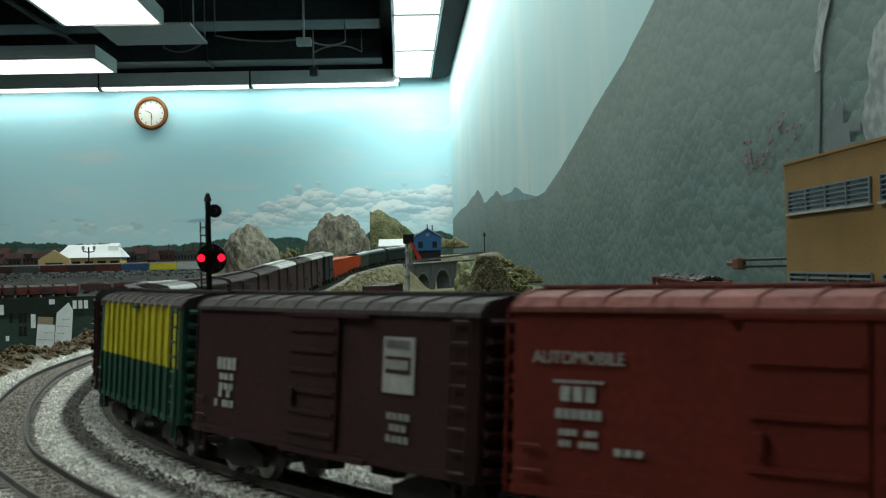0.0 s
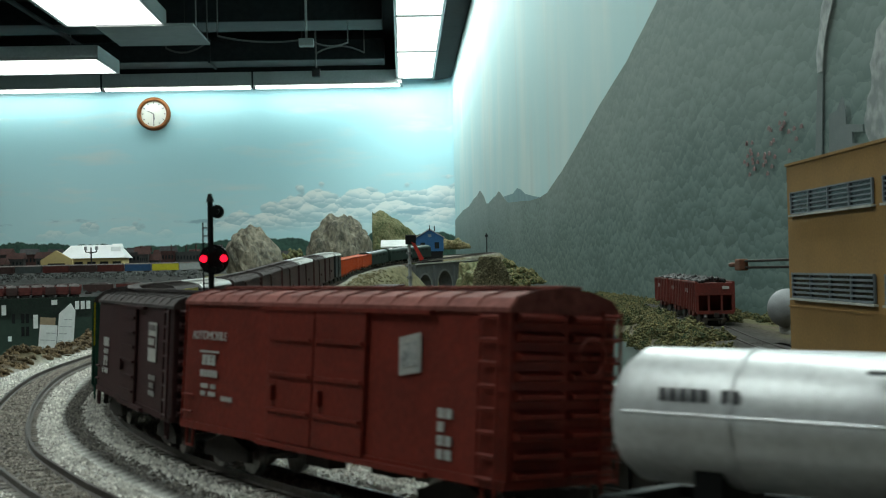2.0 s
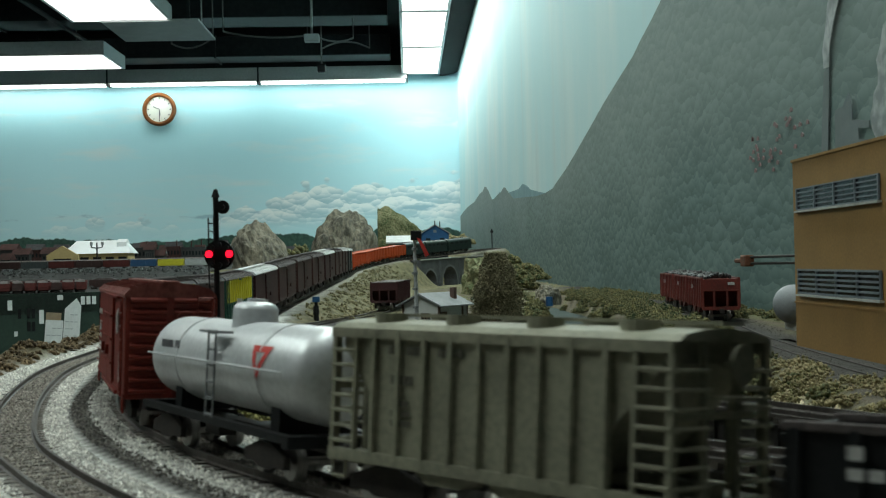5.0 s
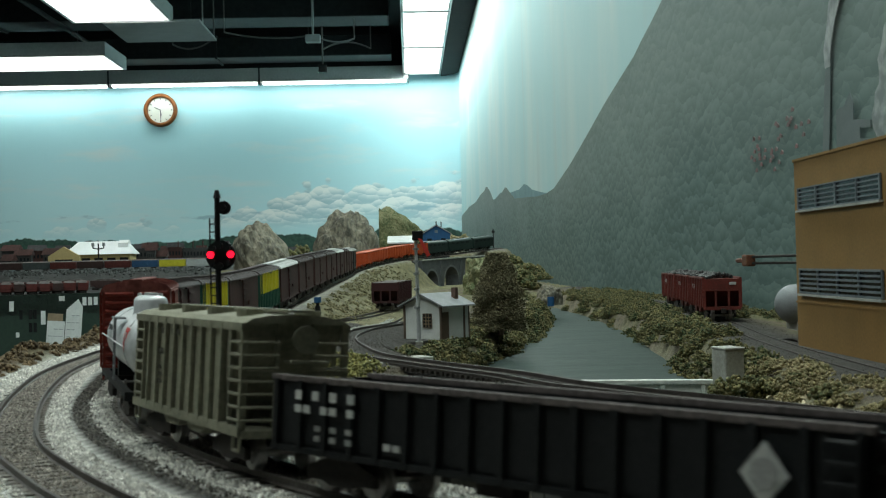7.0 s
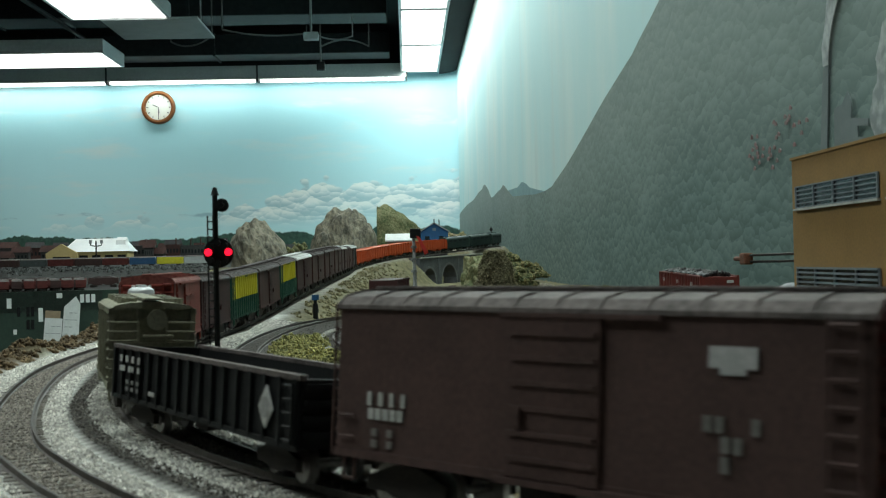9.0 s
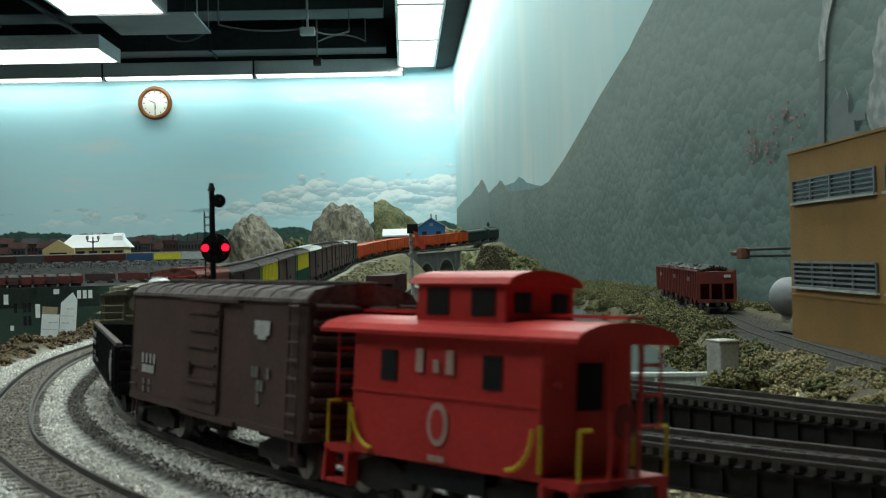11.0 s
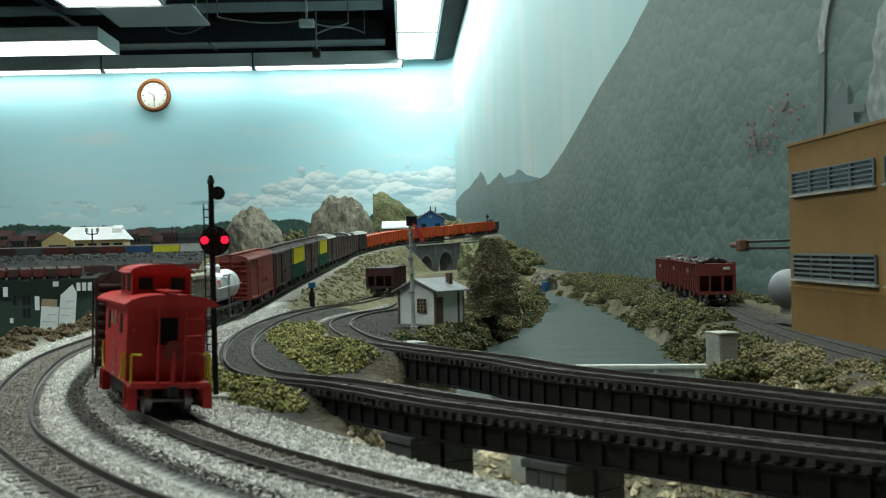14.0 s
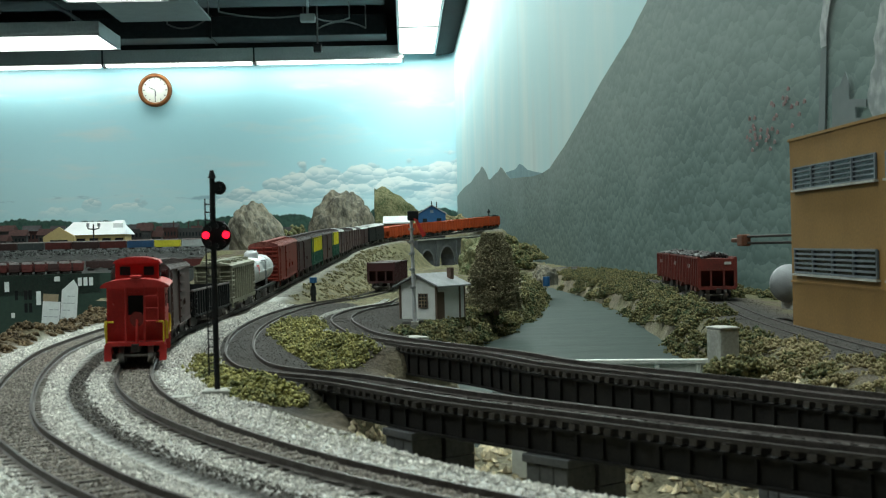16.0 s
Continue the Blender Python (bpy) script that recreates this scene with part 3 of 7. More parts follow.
# ---- wall clock ----
clock = thing("wall_clock", -2.02, 9.795, 1.30, "round wooden wall clock with a cream dial", "clock")
bm = bmesh.new()
bmesh.ops.create_circle(bm, segments=48, radius=0.155, cap_ends=False)
prof = [(0.118, 0.0), (0.118, -0.02), (0.128, -0.036), (0.145, -0.036), (0.156, -0.02), (0.156, 0.0)]
bm.clear()
rings = [[bm.verts.new((r * math.cos(a), y, r * math.sin(a))) for r, y in prof] for a in np.linspace(0, 2 * math.pi, 48, endpoint=False)]
for i in range(48):
    for k in range(len(prof) - 1):
        bm.faces.new((rings[i][k], rings[i][k + 1], rings[(i + 1) % 48][k + 1], rings[(i + 1) % 48][k]))
part("rim", bm, CLOCKWOOD, clock, "varnished wooden rim", smooth=True)
part("dial", rod(bmesh.new(), (0, 0, 0), (0, -0.012, 0), 0.119, 48), CLOCKFACE, clock, "cream dial")
for h in range(12):
    a = h * math.pi / 6
    part("hour_mark", rods(0.004, ((0.095 * math.sin(a), -0.014, 0.095 * math.cos(a)), (0.11 * math.sin(a), -0.014, 0.11 * math.cos(a)))), INK, clock)
for a, r in ((radians(-65), 0.062), (radians(-62 + 235), 0.055), (radians(180), 0.09)):
    part("clock_hand", rods(0.0035, ((0, -0.015, 0), (r * math.sin(a), -0.015, r * math.cos(a)))), INK, clock)

clock.scale = (0.88, 1, 0.88)

# ---- ground of the layout ----
RIV = np.array([(2.5, .272, .022), (1.95, .265, .035), (1.47, .217, .062), (1.2, .168, .082), (1.1, .155, .09), (.95, .13, .10), (.75, .11, .105), (.6, .095, .105), (.5, .10, .115), (.4, .11, .11), (.25, .14, .10)])[::-1]


def sstep(a, b, v):
    t = np.clip((v - a) / (b - a), 0, 1)
    return t * t * (3 - 2 * t)


def nearest(line, xs, ys, step=0.02):
    """Distance to the line, and its height there."""
    q = np.array([line.at(s) for s in np.arange(0, line.length + step, step)])
    best, z = np.full(xs.shape, 9.0), np.zeros(xs.shape)
    x0, x1, y0, y1 = xs.min() - 0.2, xs.max() + 0.2, ys.min() - 0.2, ys.max() + 0.2
    for a, b in zip(q, q[1:]):
        if not (x0 < a[0] < x1 and y0 < a[1] < y1):
            continue
        d = b - a
        u = np.clip(((xs - a[0]) * d[0] + (ys - a[1]) * d[1]) / max(d[0] ** 2 + d[1] ** 2, 1e-9), 0, 1)
        r = np.hypot(xs - a[0] - u * d[0], ys - a[1] - u * d[1])
        k = r < best
        best[k], z[k] = r[k], (a[2] + u * d[2])[k]
    return best, z


def rough(xs, ys, f, seed=0.0):
    return np.array([noise.noise((x * f, y * f, seed)) for x, y in zip(xs.ravel(), ys.ravel())]).reshape(xs.shape)


def span_free(line, s0, s1):
    """The line outside its bridge span."""
    keep = [p for p, s in zip(line.p, line.s) if s < s0]
    return Line(keep)


A0 = float(BRIDGE_A.s[np.argmin(np.hypot(BRIDGE_A.p[:, 0] + 0.053, BRIDGE_A.p[:, 1] - 0.563))])
B0 = float(BRIDGE_B.s[np.argmin(np.hypot(BRIDGE_B.p[:, 0], BRIDGE_B.p[:, 1] - 0.727))])  # where the two bridges leave their abutments
SHORE_A, SHORE_B = span_free(BRIDGE_A, A0, 9), span_free(BRIDGE_B, B0, 9)


def land(xs, ys):
    """Height and tint of the layout's surface."""
    n1, n2 = rough(xs, ys, 14), rough(xs, ys, 60, 3.0)
    z = -0.073 + 0.004 * n1 + 0.002 * n2
    rc, rw = np.interp(ys, RIV[:, 0], RIV[:, 1]), np.interp(ys, RIV[:, 0], RIV[:, 2])
    off = np.abs(xs - rc) - rw - 0.006 * n1
    valley = 1 - sstep(-0.012, 0.018, off)
    valley *= sstep(2.6, 2.4, ys)
    z = z * (1 - valley) + (-0.122 + 0.003 * n2 + sstep(0.78, 0.62, ys) * (0.019 + 0.022 * n1)) * valley
    earth, dark, grass = np.array((0.15, 0.12, 0.08)), np.array((0.058, 0.053, 0.047)), np.array((0.15, 0.14, 0.065))
    white, silt = np.array((0.62, 0.61, 0.57)), np.array((0.30, 0.275, 0.19))
    c = np.where((n1 > 0.05)[..., None], grass, earth)
    c = c + (dark - c) * (sstep(0.13, 0.06, np.minimum(nearest(SHORE_A, xs, ys)[0], nearest(SHORE_B, xs, ys)[0])) * sstep(-0.0, 0.04, off))[..., None]
    c = c + (silt - c) * valley[..., None]
    dm, zm = nearest(MAIN, xs, ys)
    high = np.where(ys > 1.15, zm - 0.0038, RAILTOP - 0.0028)
    k = sstep(0.075, 0.026, dm) * (dm < 0.2)
    hill = sstep(0.105, 0.024, dm) * (ys > 1.15) * (1 - sstep(3.38, 3.46, ys) * (1 - sstep(3.82, 3.90, ys)))
    k = np.maximum(k, hill * sstep(1.15, 1.5, ys))
    k = k * (1 - sstep(3.38, 3.46, ys) * (1 - sstep(3.82, 3.90, ys)) * (dm < 0.2))
    z = z + (high - z) * k
    loop = np.maximum(sstep(3.92, 4.0, ys) * sstep(0.40, 0.33, xs), sstep(2.5, 2.8, ys) * sstep(-0.13, -0.17, xs))
    z = z + (-0.008 - z) * loop * (1 - k)
    for line, w0, w1, tint, sink in ((SIDE, 0.026, 0.07, white, 0.0029), (SHORE_A, 0.022, 0.05, dark, 0.0023), (SHORE_B, 0.022, 0.045, dark, 0.0023), (MILL, 0.02, 0.085, dark, 0.0009)):
        d, zl = nearest(line, xs, ys)
        k = sstep(w1, w0, d)
        z = np.where(k > 0, z + (zl - sink - z) * k, z)
        kk = sstep(w1 * 0.72, w0 * 0.8, d + 0.004 * n2)
        c = c + (tint - c) * kk[..., None]
    kk = sstep(0.040, 0.022, dm + 0.004 * n2) * np.where(ys > 1.3, 0.35, 1)
    c = c + (white - c) * kk[..., None]
    core = np.maximum(sstep(0.0125, 0.009, dm) * (ys < 1.3), sstep(0.0125, 0.009, nearest(SIDE, xs, ys)[0]))
    c = c + (np.array((0.21, 0.19, 0.165)) - c) * (core * 0.85)[..., None]
    # the ditch is a darker band of colour only; the height stays level
    ditch = sstep(0.012, 0.005, np.abs(dm - nearest(SIDE, xs, ys)[0] + 0.004 * n1)) * (dm < 0.045) * (ys < 1.0)
    c = c + (np.array((0.05, 0.047, 0.043)) - c) * (ditch * 0.95)[..., None]
    # embankment grass
    kg = (ys > 1.25) * sstep(0.022, 0.05, dm) * sstep(0.2, 0.14, dm)
    c = c + (np.array((0.20, 0.18, 0.10)) * (1 + 0.6 * n2[..., None]) - c) * kg[..., None]
    # brown ridge along the outer edge
    ds = nearest(SIDE, xs, ys)[0]
    kr = (xs < -0.15) * sstep(0.032, 0.055, ds) * (ys < 1.4) * (xs < np.interp(ys, SIDE.p[:, 1], SIDE.p[:, 0]))
    z = z + kr * (0.010 + 0.006 * n1)
    c = c + (np.array((0.105, 0.075, 0.042)) * (1 + 0.5 * n2[..., None]) - c) * kr[..., None]
    return z, np.clip(c, 0.01, 1)


def ground_patch(x0, x1, y0, y1, step):
    xs, ys = np.meshgrid(np.arange(x0, x1 + step / 2, step), np.arange(y0, y1 + step / 2, step))
    z, c = land(xs, ys)
    h, w = xs.shape
    verts = np.stack([xs, ys, z], -1).reshape(-1, 3)
    i = np.arange(h * w).reshape(h, w)
    faces = np.stack([i[:-1, :-1], i[:-1, 1:], i[1:, 1:], i[1:, :-1]], -1).reshape(-1, 4)
    return verts, faces, c.reshape(-1, 3)


gv, gf, gc, base = [], [], [], 0
for pch in ((-0.30, 0.30, 0.10, 0.95, 0.0034), (-0.30, 0.426, 0.956, 1.75, 0.009), (0.306, 0.426, 0.10, 0.95, 0.012), (-0.46, 0.42, 1.755, 5.0, 0.014)):
    v, f, c = ground_patch(*pch)
    gv.append(v), gf.append(f + base), gc.append(c)
    base += len(v)
ground = sheet("ground", np.vstack(gv).tolist(), np.vstack(gf).tolist(), GROUND, "sculpted ground with ballast, dirt and dry grass", "ground", smooth=True)
tint = ground.data.color_attributes.new("tint", "FLOAT_COLOR", "POINT")
tint.data.foreach_set("color", np.hstack([np.vstack(gc), np.ones((base, 1))]).astype(np.float32).ravel())
solid("benchwork", boxes((-0.30, 1.6, -0.25, 0.925, -0.34, -0.14), (-0.30, 0.42, 0.925, 1.75, -0.34, -0.14), (-0.46, 0.42, 1.75, 5.0, -0.34, -0.14)), DUCT, "dark benchwork under the layout", "benchwork", "structure")
solid("plain_benchtop", boxes((0.44, 1.6, -0.2, 0.92, -0.139, -0.07), (0.30, 0.44, -0.2, 0.096, -0.139, -0.07)), surf("plain_earth", (0.15, 0.12, 0.08), scale=20), "earth-coloured benchtop beside the mill", "benchtop", "structure")
river = bmesh.new()
prev = None
for y in np.linspace(0.52, 2.5, 60):
    rc, rw = np.interp(y, RIV[:, 0], RIV[:, 1]), np.interp(y, RIV[:, 0], RIV[:, 2])
    cur = [river.verts.new((rc - rw - 0.02, y, -0.1)), river.verts.new((rc + rw + 0.02, y, -0.1))]
    if prev:
        river.faces.new((prev[0], prev[1], cur[1], cur[0]))
    prev = cur
solid("water", river, WATER, "still grey-green river of glossy resin", "river", "structure")

# ---- tracks ----


def lay_track(name, line, s0, s1, wood, label, tie_parts=True, step=0.0072, steel=None):
    t = thing(name, 0, 0, 0, label, "track", kind="structure")
    for w in (-0.00825, 0.00825):
        bm, prev = bmesh.new(), None
        for s in np.arange(s0, s1, 0.010):
            ring = []
            for dw, dz in ((-0.0012, -0.0024), (-0.0004, -0.0020), (-0.0005, -0.0006), (-0.0005, 0.0), (0.0005, 0.0), (0.0005, -0.0006), (0.0004, -0.0020), (0.0012, -0.0024)):
                ring.append(bm.verts.new(line.beside(s, w + dw, dz)))
            if prev:
                for k in range(8):
                    bm.faces.new((prev[k], prev[(k + 1) % 8], ring[(k + 1) % 8], ring[k]))
            prev = ring
        part("rail", bm, steel or RAIL, t)
    me = finish("tie", boxes((-0.0014, 0.0014, -0.0150, 0.0150, -0.0045, -0.0025)), wood)
    near, rest = [], bmesh.new()
    for s in np.arange(s0, s1, step):
        q, p = line.along(s), line.at(s)
        m = Matrix.Translation(p) @ Matrix.Rotation(math.atan2(q[1], q[0]) + random.uniform(-0.03, 0.03), 4, "Z")
        if tie_parts and p[1] < 1.0 and len(near) < 150:
            ob = new("tie", me)
            ob.parent, ob.matrix_basis = t, m @ Matrix.Translation((0, random.uniform(-0.0006, 0.0006), random.uniform(-0.0002, 0.0002)))
            near.append(ob)
        else:
            for v in box(rest, -0.0014, 0.0014, -0.0150, 0.0150, -0.0045, -0.0025):
                v.co = m @ v.co
    if rest.verts:
        tagged(part("tie_run", rest, wood, t), kind="stuff")
    else:
        rest.free()
    return t


lay_track("main_track", MAIN, 1.0, MAIN.length - 0.02, TIE, "curved main track on pale crushed ballast")
lay_track("side_track", SIDE, 0.15, SIDE.length - 0.02, TIE, "curved side track on pale crushed ballast")
lay_track("bridge_track", BRIDGE_A, 0.01, BRIDGE_A.length, TIEDARK, "dark-tied track crossing the nearer girder bridge", step=0.0055, steel=RAILDARK)
lay_track("bridge_track", BRIDGE_B, 0.01, BRIDGE_B.length, TIEDARK, "dark-tied track crossing the farther girder bridge", step=0.0055, steel=RAILDARK)
lay_track("mill_track", MILL, 0.05, MILL.length, TIEDARK, "dirt-covered track beside the mustard mill", steel=DIRTRAIL)
solid("far_benchtop", boxes((-0.46, 0.42, 5.01, 5.03, -0.34, -0.01)), DUCT, "dark edge of the layout", "benchwork", "structure")


def stones(name, spots, size, material, label, category):
    """Many small angular stones as one mesh."""
    v, f, rng = [], [], np.random.default_rng(len(spots))
    octa = np.array([(1, 0, 0), (-1, 0, 0), (0, 1, 0), (0, -1, 0), (0, 0, 1), (0, 0, -1)], float)
    tris = [(0, 2, 4), (2, 1, 4), (1, 3, 4), (3, 0, 4), (2, 0, 5), (1, 2, 5), (3, 1, 5), (0, 3, 5)]
    for p in spots:
        s = size * rng.uniform(0.5, 1.3)
        q = octa * s * rng.uniform(0.6, 1.25, (6, 1)) + rng.normal(0, s * 0.22, (6, 3))
        b = len(v)
        v.extend((q + p).tolist())
        f.extend([(a + b, c + b, d + b) for a, c, d in tris])
    return sheet(name, v, f, material, label, category, kind="stuff")


def scatter_beside(line, s0, s1, count, spans, lift, seed):
    rng = np.random.default_rng(seed)
    out = []
    for _ in range(count):
        s, (a, b) = rng.uniform(s0, s1), spans[rng.integers(len(spans))]
        out.append(line.beside(s, rng.uniform(a, b)))
    out = np.array(out)
    z, _ = land(out[:, 0][None], out[:, 1][None])
    out[:, 2] = z[0] + lift
    return out


sp = np.vstack([scatter_beside(MAIN, 1.1, 2.35, 22000, [(-0.032, -0.0120), (-0.045, -0.022), (0.0120, 0.0222)], 0.0003, 1), scatter_beside(SIDE, 0.2, 1.3, 16000, [(0.0120, 0.030), (-0.0222, -0.0120)], 0.0003, 2)])
inner = np.vstack([scatter_beside(MAIN, 1.1, 1.9, 7000, [(-0.0072, 0.0072)], 0.0004, 5), scatter_beside(SIDE, 0.2, 1.1, 7000, [(-0.0072, 0.0072)], 0.0004, 6)])
stones("track_cinders", inner, 0.00055, CINDER, "brown-grey cinders between the rails", "ballast")
stones("ballast", sp, 0.00068, BALLAST, "loose pale crushed stone ballast beside the tracks", "ballast")
dirt = np.vstack([scatter_beside(SHORE_A, 0.05, SHORE_A.length, 5000, [(-0.04, 0.05)], 0.0001, 41), scatter_beside(SHORE_B, 0.05, SHORE_B.length, 4000, [(-0.04, 0.04)], 0.0001, 42), scatter_beside(MILL, 0.1, 1.6, 5000, [(-0.04, 0.035)], 0.0001, 43)])
stones("track_dirt", dirt, 0.00042, surf("dark_track_dirt", (0.085, 0.077, 0.068), (0.045, 0.04, 0.036), 0.95, scale=400, island=0.4), "dark dirt and cinders around the tracks", "ballast")
edging = scatter_beside(SHORE_B, 0.02, SHORE_B.length, 2200, [(-0.0215, -0.0165)], 0.0006, 45)
stones("stone_edging", edging, 0.0010, CONCRETE, "pale stone edging along the bridge approach", "gravel")
# darker stones strewn over the dark band between the two tracks
gutter = scatter_beside(MAIN, 1.1, 1.95, 5000, [(0.0205, 0.0295)], 0.0001, 44)
stones("ditch_cinders", gutter, 0.0006, surf("ditch_stone", (0.17, 0.157, 0.14), (0.07, 0.064, 0.058), 0.95, scale=400, island=0.7), "darker small stones along the ditch between the curved tracks", "ballast")
rng = np.random.default_rng(8)
gp = np.stack([rng.uniform(-0.06, 0.26, 9000), rng.uniform(0.3, 0.8, 9000)], 1)
gz, _ = land(gp[:, 0][None], gp[:, 1][None])
keep = (gz[0] < -0.077) & (gz[0] > -0.106)
stones("river_gravel", np.c_[gp, gz[0] + 0.0005][keep], 0.0022, GRAVEL, "yellowish gravel on the river bed", "gravel")

# ---- rolling stock (x: way of travel, z: 0 at the rail head) ----


WHEEL = 0.0050


def wheelset(parent, x, r=WHEEL):
    """Two treaded wheels on an axle, turning about its own middle."""
    bm = bmesh.new()
    for y in (-0.0082, 0.0082):
        rod(bm, (0, y - 0.0013, 0), (0, y + 0.0013, 0), r, 18)
        rod(bm, (0, y * 0.86 - 0.0004, 0), (0, y * 0.86 + 0.0004, 0), r * 1.12, 18)
        for a in range(4):
            c, d = math.cos(a * math.pi / 2), math.sin(a * math.pi / 2)
            rod(bm, (0.0027 * c, y * 1.10, 0.0027 * d), (0.0027 * c, y * 1.19, 0.0027 * d), 0.0006, 6)
    rod(bm, (0, -0.0125, 0), (0, 0.0125, 0), 0.0011, 8)
    ob = part("wheelset", bm, STEEL, parent)
    ob.location = (x, 0, r)
    return ob


def truck(parent, x, base=0.0195):
    bm = bmesh.new()
    for y in (-0.0122, 0.0122):
        prism(bm, [(x - base / 2 - 0.004, 0.0035), (x - base / 2 - 0.004, 0.0068), (x - 0.004, 0.0100), (x + 0.004, 0.0100), (x + base / 2 + 0.004, 0.0068), (x + base / 2 + 0.004, 0.0035), (x + base / 2 - 0.003, 0.0035),
              (x + 0.004, 0.0024), (x - 0.004, 0.0024), (x - base / 2 + 0.003, 0.0035)], 1, y - 0.001, y + 0.001)
    box(bm, x - 0.002, x + 0.002, -0.0112, 0.0112, 0.0055, 0.0105)
    t = part("truck", bm, TRUCK, parent)
    wheelset(t, x - base / 2)
    wheelset(t, x + base / 2)


def underframe(t, half, z, bolster):
    bm = boxes((-half, half, -0.003, 0.003, z - 0.003, z), (-bolster - 0.002, -bolster + 0.002, -0.012, 0.012, z - 0.002, z), (bolster - 0.002, bolster + 0.002, -0.012, 0.012, z - 0.002, z),
               (-0.012, 0.0, -0.010, -0.003, z - 0.006, z), (0.004, 0.016, 0.003, 0.009, z - 0.005, z))
    part("underframe", bm, TRUCK, t)
    for s in (-1, 1):
        bm = boxes(tuple(sorted((s * half, s * (half + 0.0055)))) + (-0.0012, 0.0012, 0.0085, 0.0110))
        box(bm, *sorted((s * (half + 0.0045), s * (half + 0.0075))), -0.0022, 0.0018, 0.0075, 0.0118)
        part("coupler", bm, TRUCK, t, "dark knuckle coupler", bevel=0.0003)
    truck(t, -bolster)
    truck(t, bolster)


def ladder(t, x, y, z0, z1, w, material, rungs, axis="x", name="ladder"):
    bm = bmesh.new()
    for k in range(rungs):
        z = z0 + (z1 - z0) * k / (rungs - 1)
        a, b = ((x - w / 2, y, z), (x + w / 2, y, z)) if axis == "x" else ((x, y - w / 2, z), (x, y + w / 2, z))
        rod(bm, a, b, 0.00045, 5)
    for q in (-w / 2, w / 2):
        a, b = ((x + q, y, z0 - 0.001), (x + q, y, z1 + 0.001)) if axis == "x" else ((x, y + q, z0 - 0.001), (x, y + q, z1 + 0.001))
        rod(bm, a, b, 0.0004, 5)
    part(name, bm, material, t)


def bars(t, x, y, z, rows, w, h, gap, material=None, side=1, name="lettering"):
    """Unreadable lettering: rows of small plain blocks on a side wall at y."""
    bm = bmesh.new()
    for r, pattern in enumerate(rows):
        zz = z - r * (h + gap)
        n = len(pattern)
        for k, ch in enumerate(pattern):
            if ch != " ":
                a = x - side * (k - n / 2) * w
                box(bm, *sorted((a, a - side * w * 0.72)), *sorted((y, y + side * 0.0003)), zz - h, zz)
    part(name, bm, material or LETTER, t)


def word(t, text, x, y, z, size, material, side=1):
    cu = bpy.data.curves.new("lettering", "FONT")
    cu.body, cu.size, cu.extrude, cu.align_x, cu.align_y = text, size, 0.00012, "CENTER", "CENTER"
    tmp = bpy.data.objects.new("lettering", cu)
    me = bpy.data.meshes.new_from_object(tmp)
    bpy.data.objects.remove(tmp)
    me.materials.clear()
    me.materials.append(material)
    ob = new("lettering", me)
    ob.parent = t
    ob.matrix_basis = Matrix.Translation((x, y, z)) @ Matrix.Rotation(math.pi if side > 0 else 0, 4, "Z") @ Matrix.Rotation(math.pi / 2, 4, "X")
    return ob


def roof_profile(w, z0, z1, n=9):
    return [(w * math.cos(a), z0 + (z1 - z0) * math.sin(a)) for a in np.linspace(0, math.pi, n)]


